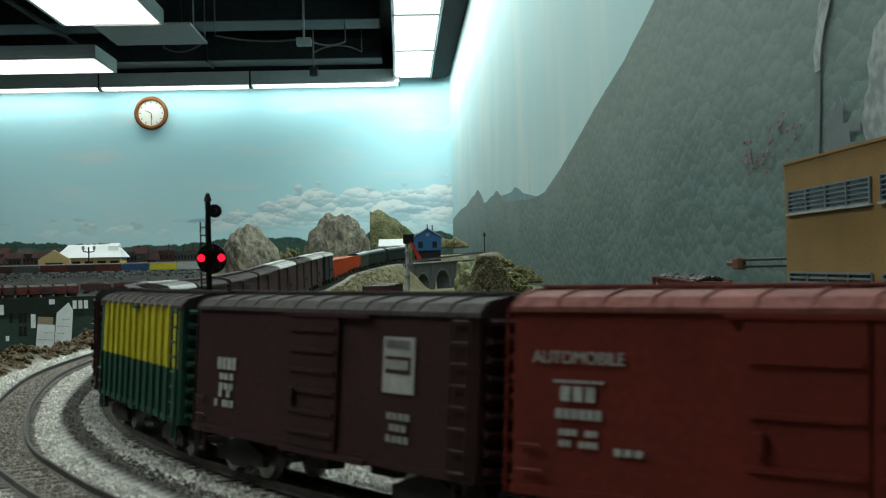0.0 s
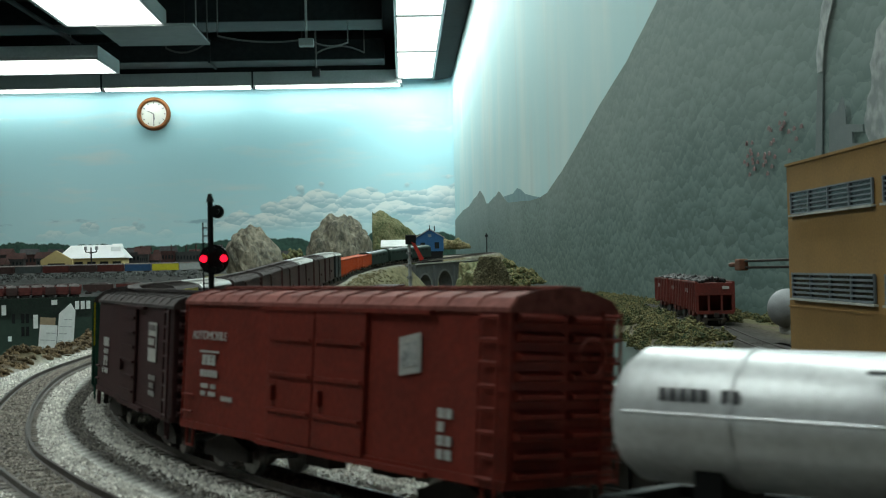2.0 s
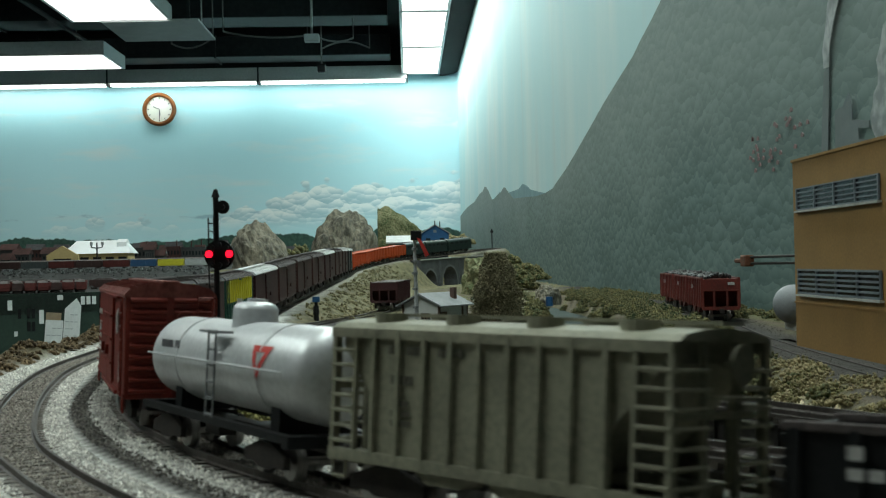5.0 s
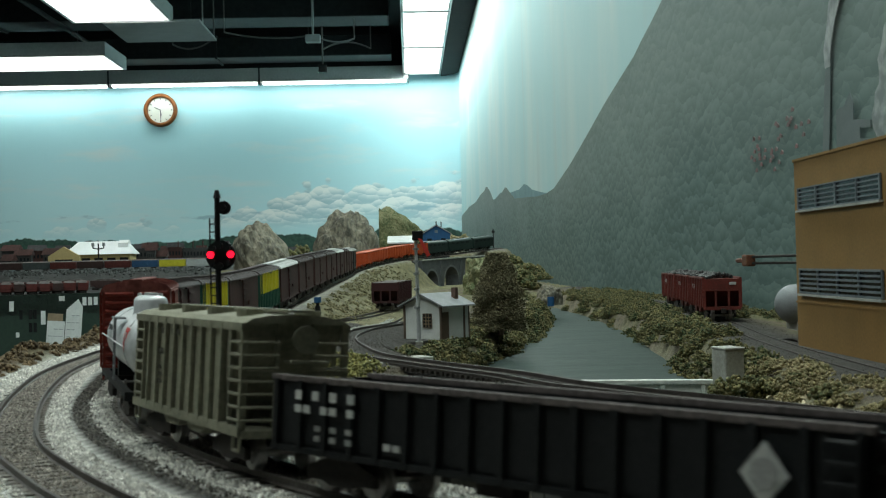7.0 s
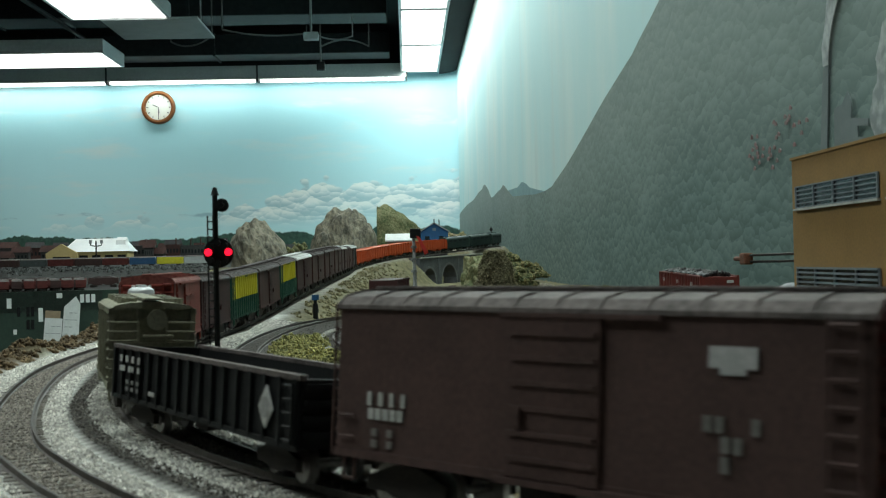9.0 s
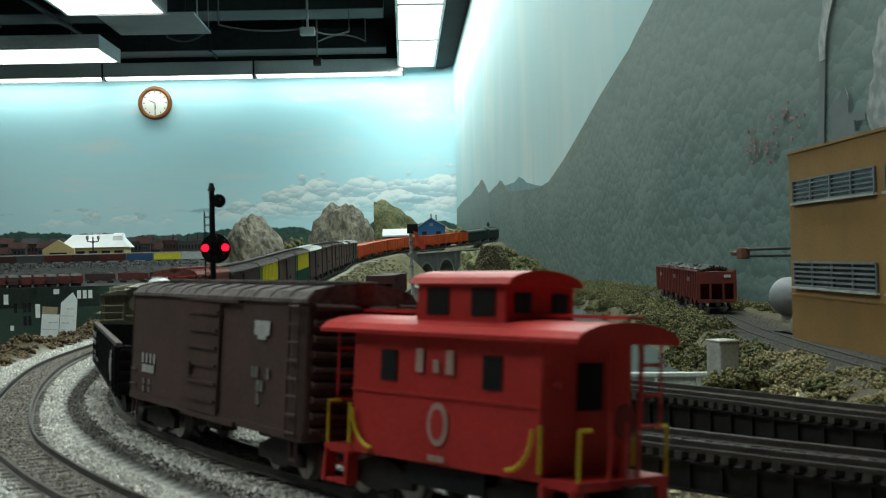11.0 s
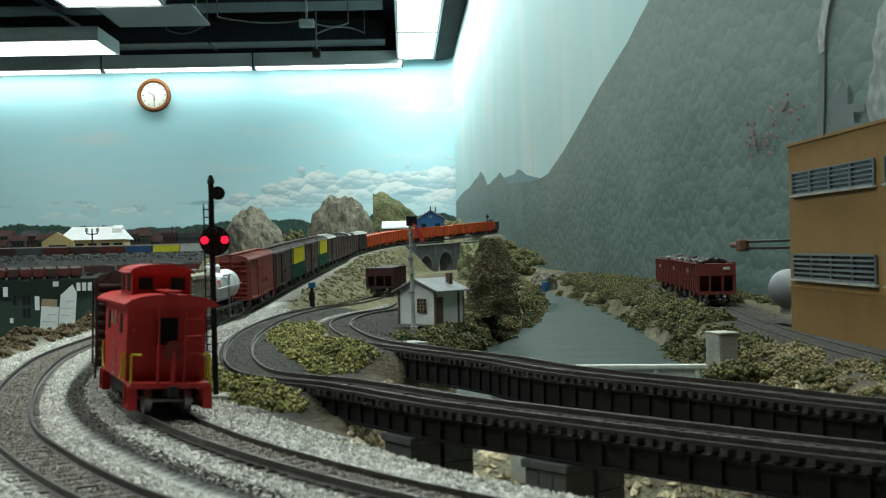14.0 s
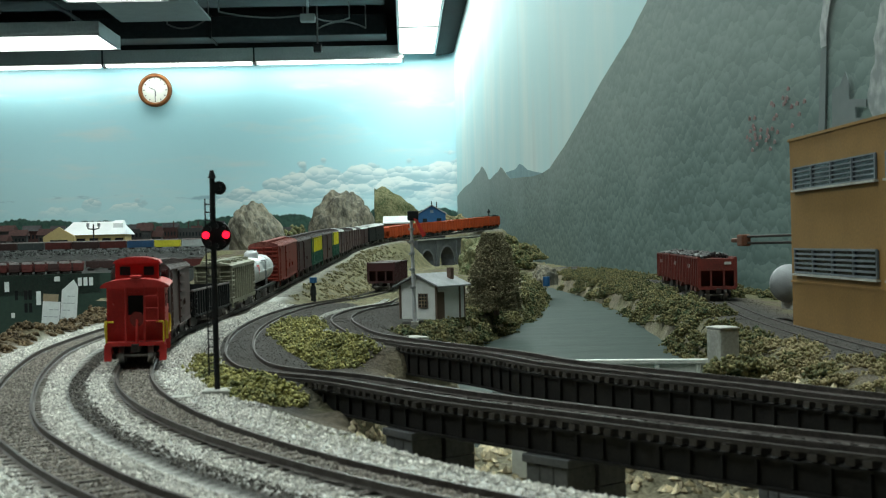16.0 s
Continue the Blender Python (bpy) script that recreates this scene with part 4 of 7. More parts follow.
def boxcar(name, label, paint, roof, length, doors=1, eave=0.0475, width=0.0172, ribs=0, upper=None, ends=None, detail=True, group="cars of the moving train"):
    t = thing(name, 0, 0, 0, label, "railway car", group=group)
    h, z0 = length / 2, 0.0110
    split = z0 + (eave - z0) * 0.46
    if upper:
        part("lower_body", boxes((-h, h, -width, width, z0, split)), paint, t, bevel=0.0004)
        part("upper_body", boxes((-h * 0.93, h * 0.93, -width, width, split, eave)), upper, t, "yellow painted upper side", bevel=0.0004)
        for s in (-1, 1):
            part("end_body", boxes((*sorted((s * h, s * h * 0.93)), -width, width, split, eave)), paint, t)
    else:
        part("body", boxes((-h, h, -width, width, z0, eave)), paint, t, bevel=0.0005)
    bm = bmesh.new()
    prism(bm, [(width + 0.0008, eave - 0.001)] + [(y * 1.04, z) for y, z in roof_profile(width, eave, eave + 0.0042, 7)] + [(-width - 0.0008, eave - 0.001)], 0, -h - 0.0006, h + 0.0006)
    part("roof", bm, roof, t, "dusty curved roof")
    n = max(8, int(length / 0.011))
    for k in range(n + 1):
        x = -h + length * k / n
        bm = bmesh.new()
        prism(bm, roof_profile(width * 1.045, eave + 0.0002, eave + 0.0047, 7), 0, x - 0.0003, x + 0.0003)
        part("roof_rib", bm, roof, t)
    part("running_board", boxes((-h - 0.002, h + 0.002, -0.0032, 0.0032, eave + 0.0044, eave + 0.0052)), roof, t, bevel=0.0002)
    for s in (-1, 1):
        y = s * width
        part("side_sill", boxes((-h, h, *sorted((y, y + s * 0.0005)), z0, z0 + 0.002)), paint, t)
        dw = length * (0.092 if doors == 1 else 0.078)
        for d in range(doors):
            cx = 0 if doors == 1 else (d - 0.5) * dw * 1.02 * 2 - 0.0
            cx = cx if doors == 1 else (d - 0.5) * dw * 2.02
            door = part("door", boxes((cx - dw * 0.98, cx + dw * 0.98, *sorted((y, y + s * 0.0012)), z0 + 0.0012, eave - 0.0018)), paint, t, bevel=0.0003)
            for k in range(1, 7 if doors == 1 else 4):
                z = z0 + (eave - z0) * k / (7 if doors == 1 else 4)
                part("door_rib", boxes((cx - dw * 0.9, cx + dw * 0.9, *sorted((y + s * 0.0012, y + s * 0.0019)), z - 0.0005, z + 0.0005)), paint, door)
            part("door_latch", boxes((cx + dw * 0.6, cx + dw * 0.75, *sorted((y + s * 0.0012, y + s * 0.0026)), z0 + 0.012, z0 + 0.016)), paint, door)
        span = dw * 2.1 * max(doors, 0.2)
        part("door_rail", boxes((-span, span * 0.55, *sorted((y, y + s * 0.0016)), eave - 0.0020, eave - 0.0010)), paint, t)
        part("door_rail", boxes((-span, span * 0.55, *sorted((y, y + s * 0.0018)), z0 - 0.0004, z0 + 0.0010)), paint, t)
        for k in range(ribs):
            x = -h + length * (k + 0.5) / ribs
            bm = boxes((x - 0.0007, x + 0.0007, *sorted((y, y + s * 0.0011)), z0, split if upper else eave))
            part("side_post", bm, paint, t)
            if upper and abs(x) < h * 0.9:
                part("side_post", boxes((x - 0.0007, x + 0.0007, *sorted((y, y + s * 0.0011)), split, eave)), upper, t)
        if detail:
            ladder(t, -h + 0.0055, y + s * 0.0012, z0 + 0.002, eave - 0.002, 0.0062, paint, 8)
            for z in (0.016, 0.021):
                part("grab_iron", rods(0.0004, ((h - 0.008, y + s * 0.001, z), (h - 0.002, y + s * 0.001, z)), seg=5), paint, t)
            for xx in (-h + 0.0055, h - 0.0055):
                part("stirrup_step", rods(0.0005, ((xx - 0.002, y, z0), (xx - 0.002, y, z0 - 0.005)), ((xx + 0.002, y, z0), (xx + 0.002, y, z0 - 0.005)), ((xx - 0.002, y, z0 - 0.005), (xx + 0.002, y, z0 - 0.005)), seg=5), paint, t)
    for s in (-1, 1):
        for k in range(9):
            z = z0 + 0.003 + k * (eave - z0 - 0.005) / 8
            for y0, y1 in ((-width * 0.9, -width * 0.08), (width * 0.08, width * 0.9)):
                bm = bmesh.new()
                prism(bm, [(s * h, z - 0.0011), (s * (h + 0.0021), z - 0.0005), (s * (h + 0.0021), z + 0.0003), (s * h, z + 0.0013)], 1, y0, y1)
                part("end_rib", bm, ends or paint, t)
        if detail:
            ladder(t, s * (h + 0.0022), s * width * 0.78, z0 + 0.001, eave - 0.001, 0.006, paint, 8, axis="y", name="end_ladder")
            part("brake_wheel", rods(0.0004, *[((s * (h + 0.003), -0.006 + 0.0042 * math.cos(a), eave - 0.010 + 0.0042 * math.sin(a)), (s * (h + 0.003), -0.006 + 0.0042 * math.cos(a + 0.53), eave - 0.010 + 0.0042 * math.sin(a + 0.53))) for a in np.arange(0, 6.2, 0.524)],
                 ((s * h, -0.006, eave - 0.010), (s * (h + 0.003), -0.006, eave - 0.010)), seg=5), paint, t)
    underframe(t, h, z0, h - 0.022)
    return t


def tank_car():
    t = thing("tank_car", 0, 0, 0, "silver tank car with dome and red triangle emblem on black frame", "railway car", group="cars of the moving train")
    L, r, zc = 0.0585, 0.0140, 0.0296
    bm, seg = bmesh.new(), 40
    prof = [(-L - 0.0052, 0.0), (-L - 0.0050, 0.003), (-L - 0.0042, 0.008), (-L - 0.002, 0.0118), (-L + 0.0012, r), (L - 0.0012, r), (L + 0.002, 0.0118), (L + 0.0042, 0.008), (L + 0.0050, 0.003), (L + 0.0052, 0.0)]
    rings = []
    for x, q in prof:
        rings.append([bm.verts.new((x, q * math.cos(a), zc + q * math.sin(a))) for a in np.linspace(0, 2 * math.pi, seg, endpoint=False)] if q else [bm.verts.new((x, 0, zc))])
    for a, b in zip(rings, rings[1:]):
        for k in range(seg):
            q = [a[k % len(a)], a[(k + 1) % len(a)], b[(k + 1) % len(b)], b[k % len(b)]]
            bm.faces.new(list(dict.fromkeys(q)))
    part("tank", bm, SILVER, t, "silver painted tank shell", smooth=True)
    bm = bmesh.new()
    prof = [(0.0080, zc + r - 0.0035), (0.0074, zc + r - 0.0012), (0.0073, zc + r + 0.0036), (0.0068, zc + r + 0.0050), (0.0050, zc + r + 0.0060), (0.0022, zc + r + 0.0065)]
    rings = [[bm.verts.new((q * math.cos(a), q * math.sin(a), z)) for a in np.linspace(0, 2 * math.pi, 32, endpoint=False)] for q, z in prof]
    for a, b in zip(rings, rings[1:]):
        for k in range(32):
            bm.faces.new((a[k], a[(k + 1) % 32], b[(k + 1) % 32], b[k]))
    bm.faces.new(rings[-1])
    part("dome", bm, SILVER, t, smooth=True)
    part("dome_lid", rod(bmesh.new(), (0, 0, zc + r + 0.0060), (0, 0, zc + r + 0.0074), 0.0030, 20), SILVER, t, bevel=0.0004)
    for y in (-0.0045, 0.0045):
        part("safety_valve", rod(bmesh.new(), (0.003, y, zc + r + 0.0046), (0.003, y, zc + r + 0.0072), 0.0009, 10), SILVER, t)
    for x in (-0.034, 0.034):
        part("tank_band", bands(x, r + 0.0003, zc), SILVER, t)
    bm = boxes((-0.058, 0.058, -0.0155, -0.0125, 0.0112, 0.0135), (-0.058, 0.058, 0.0125, 0.0155, 0.0112, 0.0135), (-0.061, -0.057, -0.0155, 0.0155, 0.010, 0.0135), (0.057, 0.061, -0.0155, 0.0155, 0.010, 0.0135))
    part("running_board", bm, BLACK, t, "black side running boards")
    for x in (-0.040, 0.040):
        part("saddle", boxes((x - 0.003, x + 0.003, -0.0098, 0.0098, 0.012, 0.0205)), BLACK, t)
    for s in (-1, 1):
        y = s * (r + 0.0022)
        part("handrail", rods(0.00035, ((-L * 0.95, y, zc + 0.001), (L * 0.95, y, zc + 0.001))), SILVER, t)
        ladder(t, -0.002, s * (r + 0.0012), 0.014, zc + 0.010, 0.006, GREYPIPE, 6)
        part("ladder_platform", boxes((-0.009, 0.007, *sorted((s * 0.0112, s * 0.0160)), zc + 0.0100, zc + 0.0108)), GREYPIPE, t)
        # red triangle, hollow, point down, laid on the curved shell
        bm = bmesh.new()
        x0, z1, k = -0.0350, zc + 0.0075, 0.0070
        corner = [(x0 - k, z1), (x0 + k, z1), (x0, z1 - 1.45 * k)]
        mid = (x0, z1 - 0.48 * k)
        loops = []
        for size in (1.0, 0.46):
            ring = []
            for (ax, az), (bx, bz) in zip(corner, corner[1:] + corner[:1]):
                for q in range(8):
                    xx, zz = ax + (bx - ax) * q / 8, az + (bz - az) * q / 8
                    xx, zz = mid[0] + (xx - mid[0]) * size, mid[1] + (zz - mid[1]) * size
                    ring.append(bm.verts.new((xx, s * (math.sqrt(max(r * r - (zz - zc) ** 2, 0)) + 0.0003), zz)))
            loops.append(ring)
        for q in range(24):
            bm.faces.new((loops[0][q], loops[0][(q + 1) % 24], loops[1][(q + 1) % 24], loops[1][q]))
        part("emblem", bm, SIGNRED, t, "red hollow triangle emblem")
    bars(t, 0.040, r * 0.96, zc + 0.006, ["##### ##", " ######"], 0.0022, 0.0026, 0.0018, INK)
    underframe(t, 0.061, 0.0115, 0.041)
    return t


def bands(x, r, zc):
    bm = bmesh.new()
    rod(bm, (x - 0.0004, 0, zc), (x + 0.0004, 0, zc), r, 40)
    return bm


def covered_hopper():
    t = thing("covered_hopper", 0, 0, 0, "olive-grey covered hopper car with ribbed sides and open ends", "railway car", group="cars of the moving train")
    h, w, z0, z1 = 0.053, 0.0164, 0.0125, 0.0440
    m = h * 0.70
    bm = bmesh.new()
    prism(bm, [(-h + 0.003, 0.0395), (-h + 0.003, z1), (h - 0.003, z1), (h - 0.003, 0.0395), (m * 0.72, z0 + 0.002), (0.018, 0.008), (0.006, 0.008), (0, z0), (-0.006, 0.008), (-0.018, 0.008), (-m * 0.72, z0 + 0.002)], 1, -w + 0.0006, w - 0.0006)
    part("body", bm, OLIVE, t)
    bm = bmesh.new()
    prism(bm, [(w + 0.001, z1)] + roof_profile(w * 1.02, z1, z1 + 0.0028, 7) + [(-w - 0.001, z1)], 0, -h - 0.001, h + 0.001)
    part("roof", bm, OLIVE, t)
    part("running_board", boxes((-h - 0.002, h + 0.002, -0.004, 0.004, z1 + 0.0034, z1 + 0.0042)), OLIVE, t)
    for s in (-1, 1):
        part("side_sheet", boxes((-m, m, *sorted((s * (w - 0.0008), s * w)), z0, z1 - 0.0005)), OLIVE, t)
        for k in range(9):
            x = -m + 0.0007 + (2 * m - 0.0014) * k / 8
            part("side_post", boxes((x - 0.0007, x + 0.0007, *sorted((s * w, s * (w + 0.0014))), z0, z1 - 0.0005)), OLIVE, t)
        part("side_sill", boxes((-h, h, *sorted((s * (w - 0.0012), s * (w + 0.0012))), z0 - 0.0016, z0 + 0.0012)), OLIVE, t)
        part("top_chord", boxes((-h, h, *sorted((s * (w - 0.001), s * (w + 0.0012))), z1 - 0.0024, z1)), OLIVE, t)
        for k in range(4):
            x = -0.039 + 0.026 * k
            part("roof_hatch", rod(bmesh.new(), (x, s * 0.0095, z1 + 0.0012), (x, s * 0.0095, z1 + 0.0040), 0.0042, 14), OLIVE, t)
        for e in (-1, 1):
            part("end_post", boxes((*sorted((e * (h - 0.0016), e * h)), *sorted((s * (w + 0.0008), s * (w - 0.0012))), z0 - 0.001, z1)), OLIVE, t)
            part("end_post", boxes((*sorted((e * (h - 0.0014), e * h)), *sorted((s * 0.0052, s * 0.0064)), z0 - 0.001, z1)), OLIVE, t)
            for k in range(7):
                z = z0 + 0.003 + 0.0038 * k
                part("ladder_rung", rods(0.0005, ((e * (h - 0.0092), s * (w + 0.0008), z), (e * (h - 0.0006), s * (w + 0.0008), z)), seg=5), OLIVE, t)
                part("ladder_rung", rods(0.0005, ((e * (h + 0.0006), s * (w + 0.0004), z), (e * (h + 0.0006), s * 0.0056, z)), seg=5), OLIVE, t)
            part("ladder_stile", boxes((*sorted((e * (h - 0.0098), e * (h - 0.0088))), *sorted((s * (w - 0.0004), s * (w + 0.0010))), z0, z1 - 0.002)), OLIVE, t)
            part("stirrup_step", rods(0.0005, ((e * (h - 0.001), s * w, z0), (e * (h - 0.001), s * w, 0.0065)), ((e * (h - 0.001), s * w, 0.0065), (e * (h - 0.006), s * w, 0.0065)), ((e * (h - 0.006), s * w, 0.0065), (e * (h - 0.006), s * w, z0)), seg=5), OLIVE, t)
    for e in (-1, 1):
        part("end_sill", boxes((*sorted((e * (h - 0.016), e * (h + 0.001))), -w, w, z0 - 0.0022, z0)), OLIVE, t)
        part("centre_sill", boxes((*sorted((e * m * 0.6, e * (h - 0.001))), -0.0022, 0.0022, z0, z0 + 0.003)), OLIVE, t)
        part("cross_beam", boxes((*sorted((e * (h - 0.0014), e * h)), -w, w, 0.0285, 0.0300)), OLIVE, t)
        part("brake_platform", boxes((*sorted((e * h, e * (h + 0.0055))), -0.008, 0.004, 0.0325, 0.0333)), OLIVE, t)
        part("brake_wheel", rod(bmesh.new(), (e * (h + 0.0032), -0.0015, 0.0395), (e * (h + 0.0038), -0.0015, 0.0395), 0.0042, 18), OLIVE, t)
        part("brake_shaft", rods(0.0008, ((e * (h - 0.001), -0.0015, 0.0395), (e * (h + 0.0034), -0.0015, 0.0395))), OLIVE, t)
    faded = surf("faded_lettering", (0.095, 0.092, 0.07), scale=300)
    bars(t, 0.018, w + 0.0003, 0.0400, ["## ###  ####"], 0.0022, 0.0020, 0.001, faded)
    bars(t, 0.026, w + 0.0003, 0.0330, ["####"], 0.0020, 0.0022, 0.001, faded)
    bars(t, 0.026, w + 0.0003, 0.0270, ["###", "# ##", "####"], 0.0018, 0.0014, 0.0010, faded)
    underframe(t, h, z0, h - 0.018)
    return t


def gondola():
    t = thing("gondola_car", 0, 0, 0, "black open gondola car with ribbed sides and white emblem", "railway car", group="cars of the moving train")
    h, w, z0, z1 = 0.086, 0.0172, 0.0110, 0.0295
    part("floor", boxes((-h, h, -w, w, z0, z0 + 0.002)), BLACK, t)
    for s in (-1, 1):
        part("side_wall", boxes((-h, h, *sorted((s * w, s * (w - 0.0012))), z0, z1)), BLACK, t)
        part("top_rail", boxes((-h - 0.0005, h + 0.0005, *sorted((s * (w - 0.0014), s * (w + 0.0010))), z1 - 0.0004, z1 + 0.0012)), SOOT, t, "worn grey top rail", bevel=0.0002)
        part("bottom_rail", boxes((-h, h, *sorted((s * w, s * (w + 0.0010))), z0 - 0.0006, z0 + 0.0010)), BLACK, t)
        for k in range(17):
            x = -h + 0.002 + (2 * h - 0.004) * k / 16
            part("side_post", boxes((x - 0.0009, x + 0.0009, *sorted((s * w, s * (w + 0.0013))), z0, z1)), BLACK, t)
        part("end_wall", boxes((*sorted((s * h, s * (h - 0.0012))), -w, w, z0, z1)), BLACK, t)
        for k in range(4):
            z = z0 + 0.004 + 0.0042 * k
            part("end_rib", boxes((*sorted((s * h, s * (h + 0.0012))), -w * 0.95, w * 0.95, z - 0.0007, z + 0.0007)), BLACK, t)
        ladder(t, -h + 0.005, s * (w + 0.0018), z0 + 0.002, z1 - 0.002, 0.006, BLACK, 5)
    bars(t, 0.062, w + 0.0014, 0.0270, ["# # # #"], 0.0036, 0.0024, 0.0016)
    bars(t, 0.062, w + 0.0014, 0.0232, ["## ## #"], 0.0036, 0.0020, 0.0016)
    bars(t, 0.058, w + 0.0014, 0.0182, ["# # #", "# # #"], 0.0032, 0.0014, 0.0012, surf("dim_lettering", (0.28, 0.28, 0.27), scale=300))
    bars(t, 0.035, w + 0.0014, 0.0160, ["##"], 0.0034, 0.0016, 0.0012)
    bm = bmesh.new()
    prism(bm, [(-0.066, 0.0265), (-0.0710, 0.0205), (-0.066, 0.0145), (-0.0610, 0.0205)], 1, w + 0.0013, w + 0.0017)
    e = part("emblem", bm, LETTER, t, "white diamond emblem")
    part("emblem_ring", rod(bmesh.new(), (-0.066, w + 0.0016, 0.0205), (-0.066, w + 0.0020, 0.0205), 0.0030, 20), surf("emblem_grey", (0.35, 0.35, 0.34), scale=300), e)
    underframe(t, h, z0, h - 0.024)
    return t


def caboose_car():
    t = thing("caboose", 0, 0, 0, "bright red caboose with cupola and yellow end rails", "railway car", group="cars of the moving train")
    h, w, z0, e = 0.0335, 0.0163, 0.0112, 0.0424
    bm = boxes((-h, h, -w, w, z0, e))
    part("body", bm, CABOOSE, t, bevel=0.0004)
    bm = bmesh.new()
    prism(bm, [(w + 0.0026, e - 0.0012), (w + 0.0026, e - 0.0002)] + roof_profile(w * 1.1, e, e + 0.0036, 9)[1:-1] + [(-w - 0.0026, e - 0.0002), (-w - 0.0026, e - 0.0012)], 0, -0.0455, 0.0455)
    part("roof", bm, CABOOSE, t, "red curved roof overhanging the platforms")
    part("running_board", boxes((-0.047, 0.047, -0.0028, 0.0028, e + 0.0042, e + 0.0050)), CABOOSE, t)
    cu = part("cupola", boxes((-0.018, 0.0135, -0.0125, 0.0125, e + 0.001, e + 0.0118)), CABOOSE, t, bevel=0.0004)
    bm = bmesh.new()
    prism(bm, [(0.0138, e + 0.0114)] + roof_profile(0.0136, e + 0.0116, e + 0.0150, 9) + [(-0.0138, e + 0.0114)], 0, -0.0200, 0.0155)
    part("cupola_roof", bm, CABOOSE, cu)
    for s in (-1, 1):
        for x in (-0.0105, 0.0055):
            part("cupola_window", boxes((x - 0.0040, x + 0.0040, *sorted((s * 0.0124, s * 0.0128)), e + 0.0040, e + 0.0104)), DARKHOLE, cu, "dark window")
        for y in (-0.0068, 0.0068):
            xx = 0.0135 if s > 0 else -0.018
            part("cupola_window", boxes((*sorted((xx, xx + s * 0.0004)), y - 0.003, y + 0.003, e + 0.0048, e + 0.0096)), WINDARK, cu, "dark window")
        for x in (-0.018, 0.019):
            part("side_window", boxes((x - 0.0030, x + 0.0030, *sorted((s * w, s * (w + 0.0004))), 0.0300, 0.0375)), DARKHOLE, t, "dark window")
        part("belt_rail", boxes((-h, h, *sorted((s * w, s * (w + 0.0004))), 0.0268, 0.0274)), CABOOSE, t)
        part("tool_box", boxes((-0.014, 0.014, *sorted((s * 0.009, s * 0.014)), 0.0055, z0)), BLACK, t)
        for d in (-1, 1):
            part("curved_grab_iron", rods(0.00055, *[((d * (h - 0.0015 - 0.008 * (1 - math.cos(a))), s * (w + 0.0012), 0.0225 - 0.0095 * math.sin(a)), (d * (h - 0.0015 - 0.008 * (1 - math.cos(a + 0.32))), s * (w + 0.0012), 0.0225 - 0.0095 * math.sin(a + 0.32))) for a in np.arange(0, 1.5, 0.31)]), GRAB, t, "yellow curved grab iron")
    for d in (-1, 1):
        part("platform", boxes((*sorted((d * h, d * 0.0447)), -w, w, z0 - 0.0008, z0 + 0.0012)), CABOOSE, t)
        part("end_door", boxes((*sorted((d * h, d * (h + 0.0004))), -0.0042, 0.0042, z0 + 0.0012, 0.0385)), CABOOSE, t)
        part("door_window", boxes((*sorted((d * (h + 0.0002), d * (h + 0.0008))), -0.0044, 0.0044, 0.0262, 0.0368)), DARKHOLE, t, "dark window")
        for s in (-1, 1):
            x = d * 0.0443
            part("end_rail", rods(0.00046, ((x, s * w * 0.97, z0), (x, s * w * 0.97, 0.0232)), ((x, s * w * 0.97, 0.0232), (x, s * w * 0.72, 0.0232))), GRAB, t, "yellow end railing")
            part("corner_post", rods(0.0005, ((d * h * 1.01, s * (w + 0.0006), z0 + 0.002), (d * h * 1.01, s * (w + 0.0006), 0.0235))), GRAB, t, "yellow grab iron")
            part("roof_post", rods(0.0005, ((x, s * 0.0052, z0), (x, s * 0.0052, e))), CABOOSE, t)
            bm = boxes((*sorted((d * 0.0352, d * 0.0430)), *sorted((s * (w - 0.003), s * (w + 0.0006))), 0.0028, 0.0038), (*sorted((d * 0.0352, d * 0.0430)), *sorted((s * (w - 0.004), s * (w - 0.002))), 0.0068, 0.0076))
            prism(bm, [(d * 0.0438, z0), (d * 0.0428, z0), (d * 0.0438, 0.0026), (d * 0.0450, 0.0026)], 1, *sorted((s * (w - 0.003), s * (w + 0.0008))))
            prism(bm, [(d * 0.0340, z0), (d * 0.0352, z0), (d * 0.0352, 0.0026), (d * 0.0340, 0.0026)], 1, *sorted((s * (w - 0.003), s * (w + 0.0008))))
            part("step", bm, CABOOSE, t)
        part("brake_wheel", rod(bmesh.new(), (d * 0.0434, -0.001, 0.0245), (d * 0.0440, -0.001, 0.0245), 0.0040, 18), surf("dull_red_iron", (0.2, 0.03, 0.025), scale=200), t)
        part("brake_post", rods(0.0009, ((d * 0.0436, -0.001, z0), (d * 0.0436, -0.001, 0.0245))), CABOOSE, t)
        ladder(t, d * 0.0447, -d * w * -0.55 if d > 0 else -w * 0.55, 0.0235, e + 0.001, 0.0072, CABOOSE, 4, axis="y", name="end_ladder")
        part("marker_light", rods(0.0008, ((d * (h + 0.001), w * 0.8, 0.032), (d * (h + 0.003), w * 0.8, 0.032))), CABOOSE, t)
    faint = surf("faded_cream_lettering", (0.48, 0.34, 0.30), (0.4, 0.25, 0.22), 0.7, scale=300)
    bars(t, 0.0010, w + 0.0004, 0.0382, ["#  #"], 0.0036, 0.0056, 0.001, faint)
    bars(t, 0.0006, w + 0.0004, 0.0358, ["#"], 0.0026, 0.0030, 0.001, faint)
    bm = bmesh.new()
    prism(bm, [(0.0036 * math.cos(a), 0.0208 + 0.0051 * math.sin(a)) for a in np.linspace(0, 2 * math.pi, 18, endpoint=False)], 1, w + 0.0002, w + 0.0005)
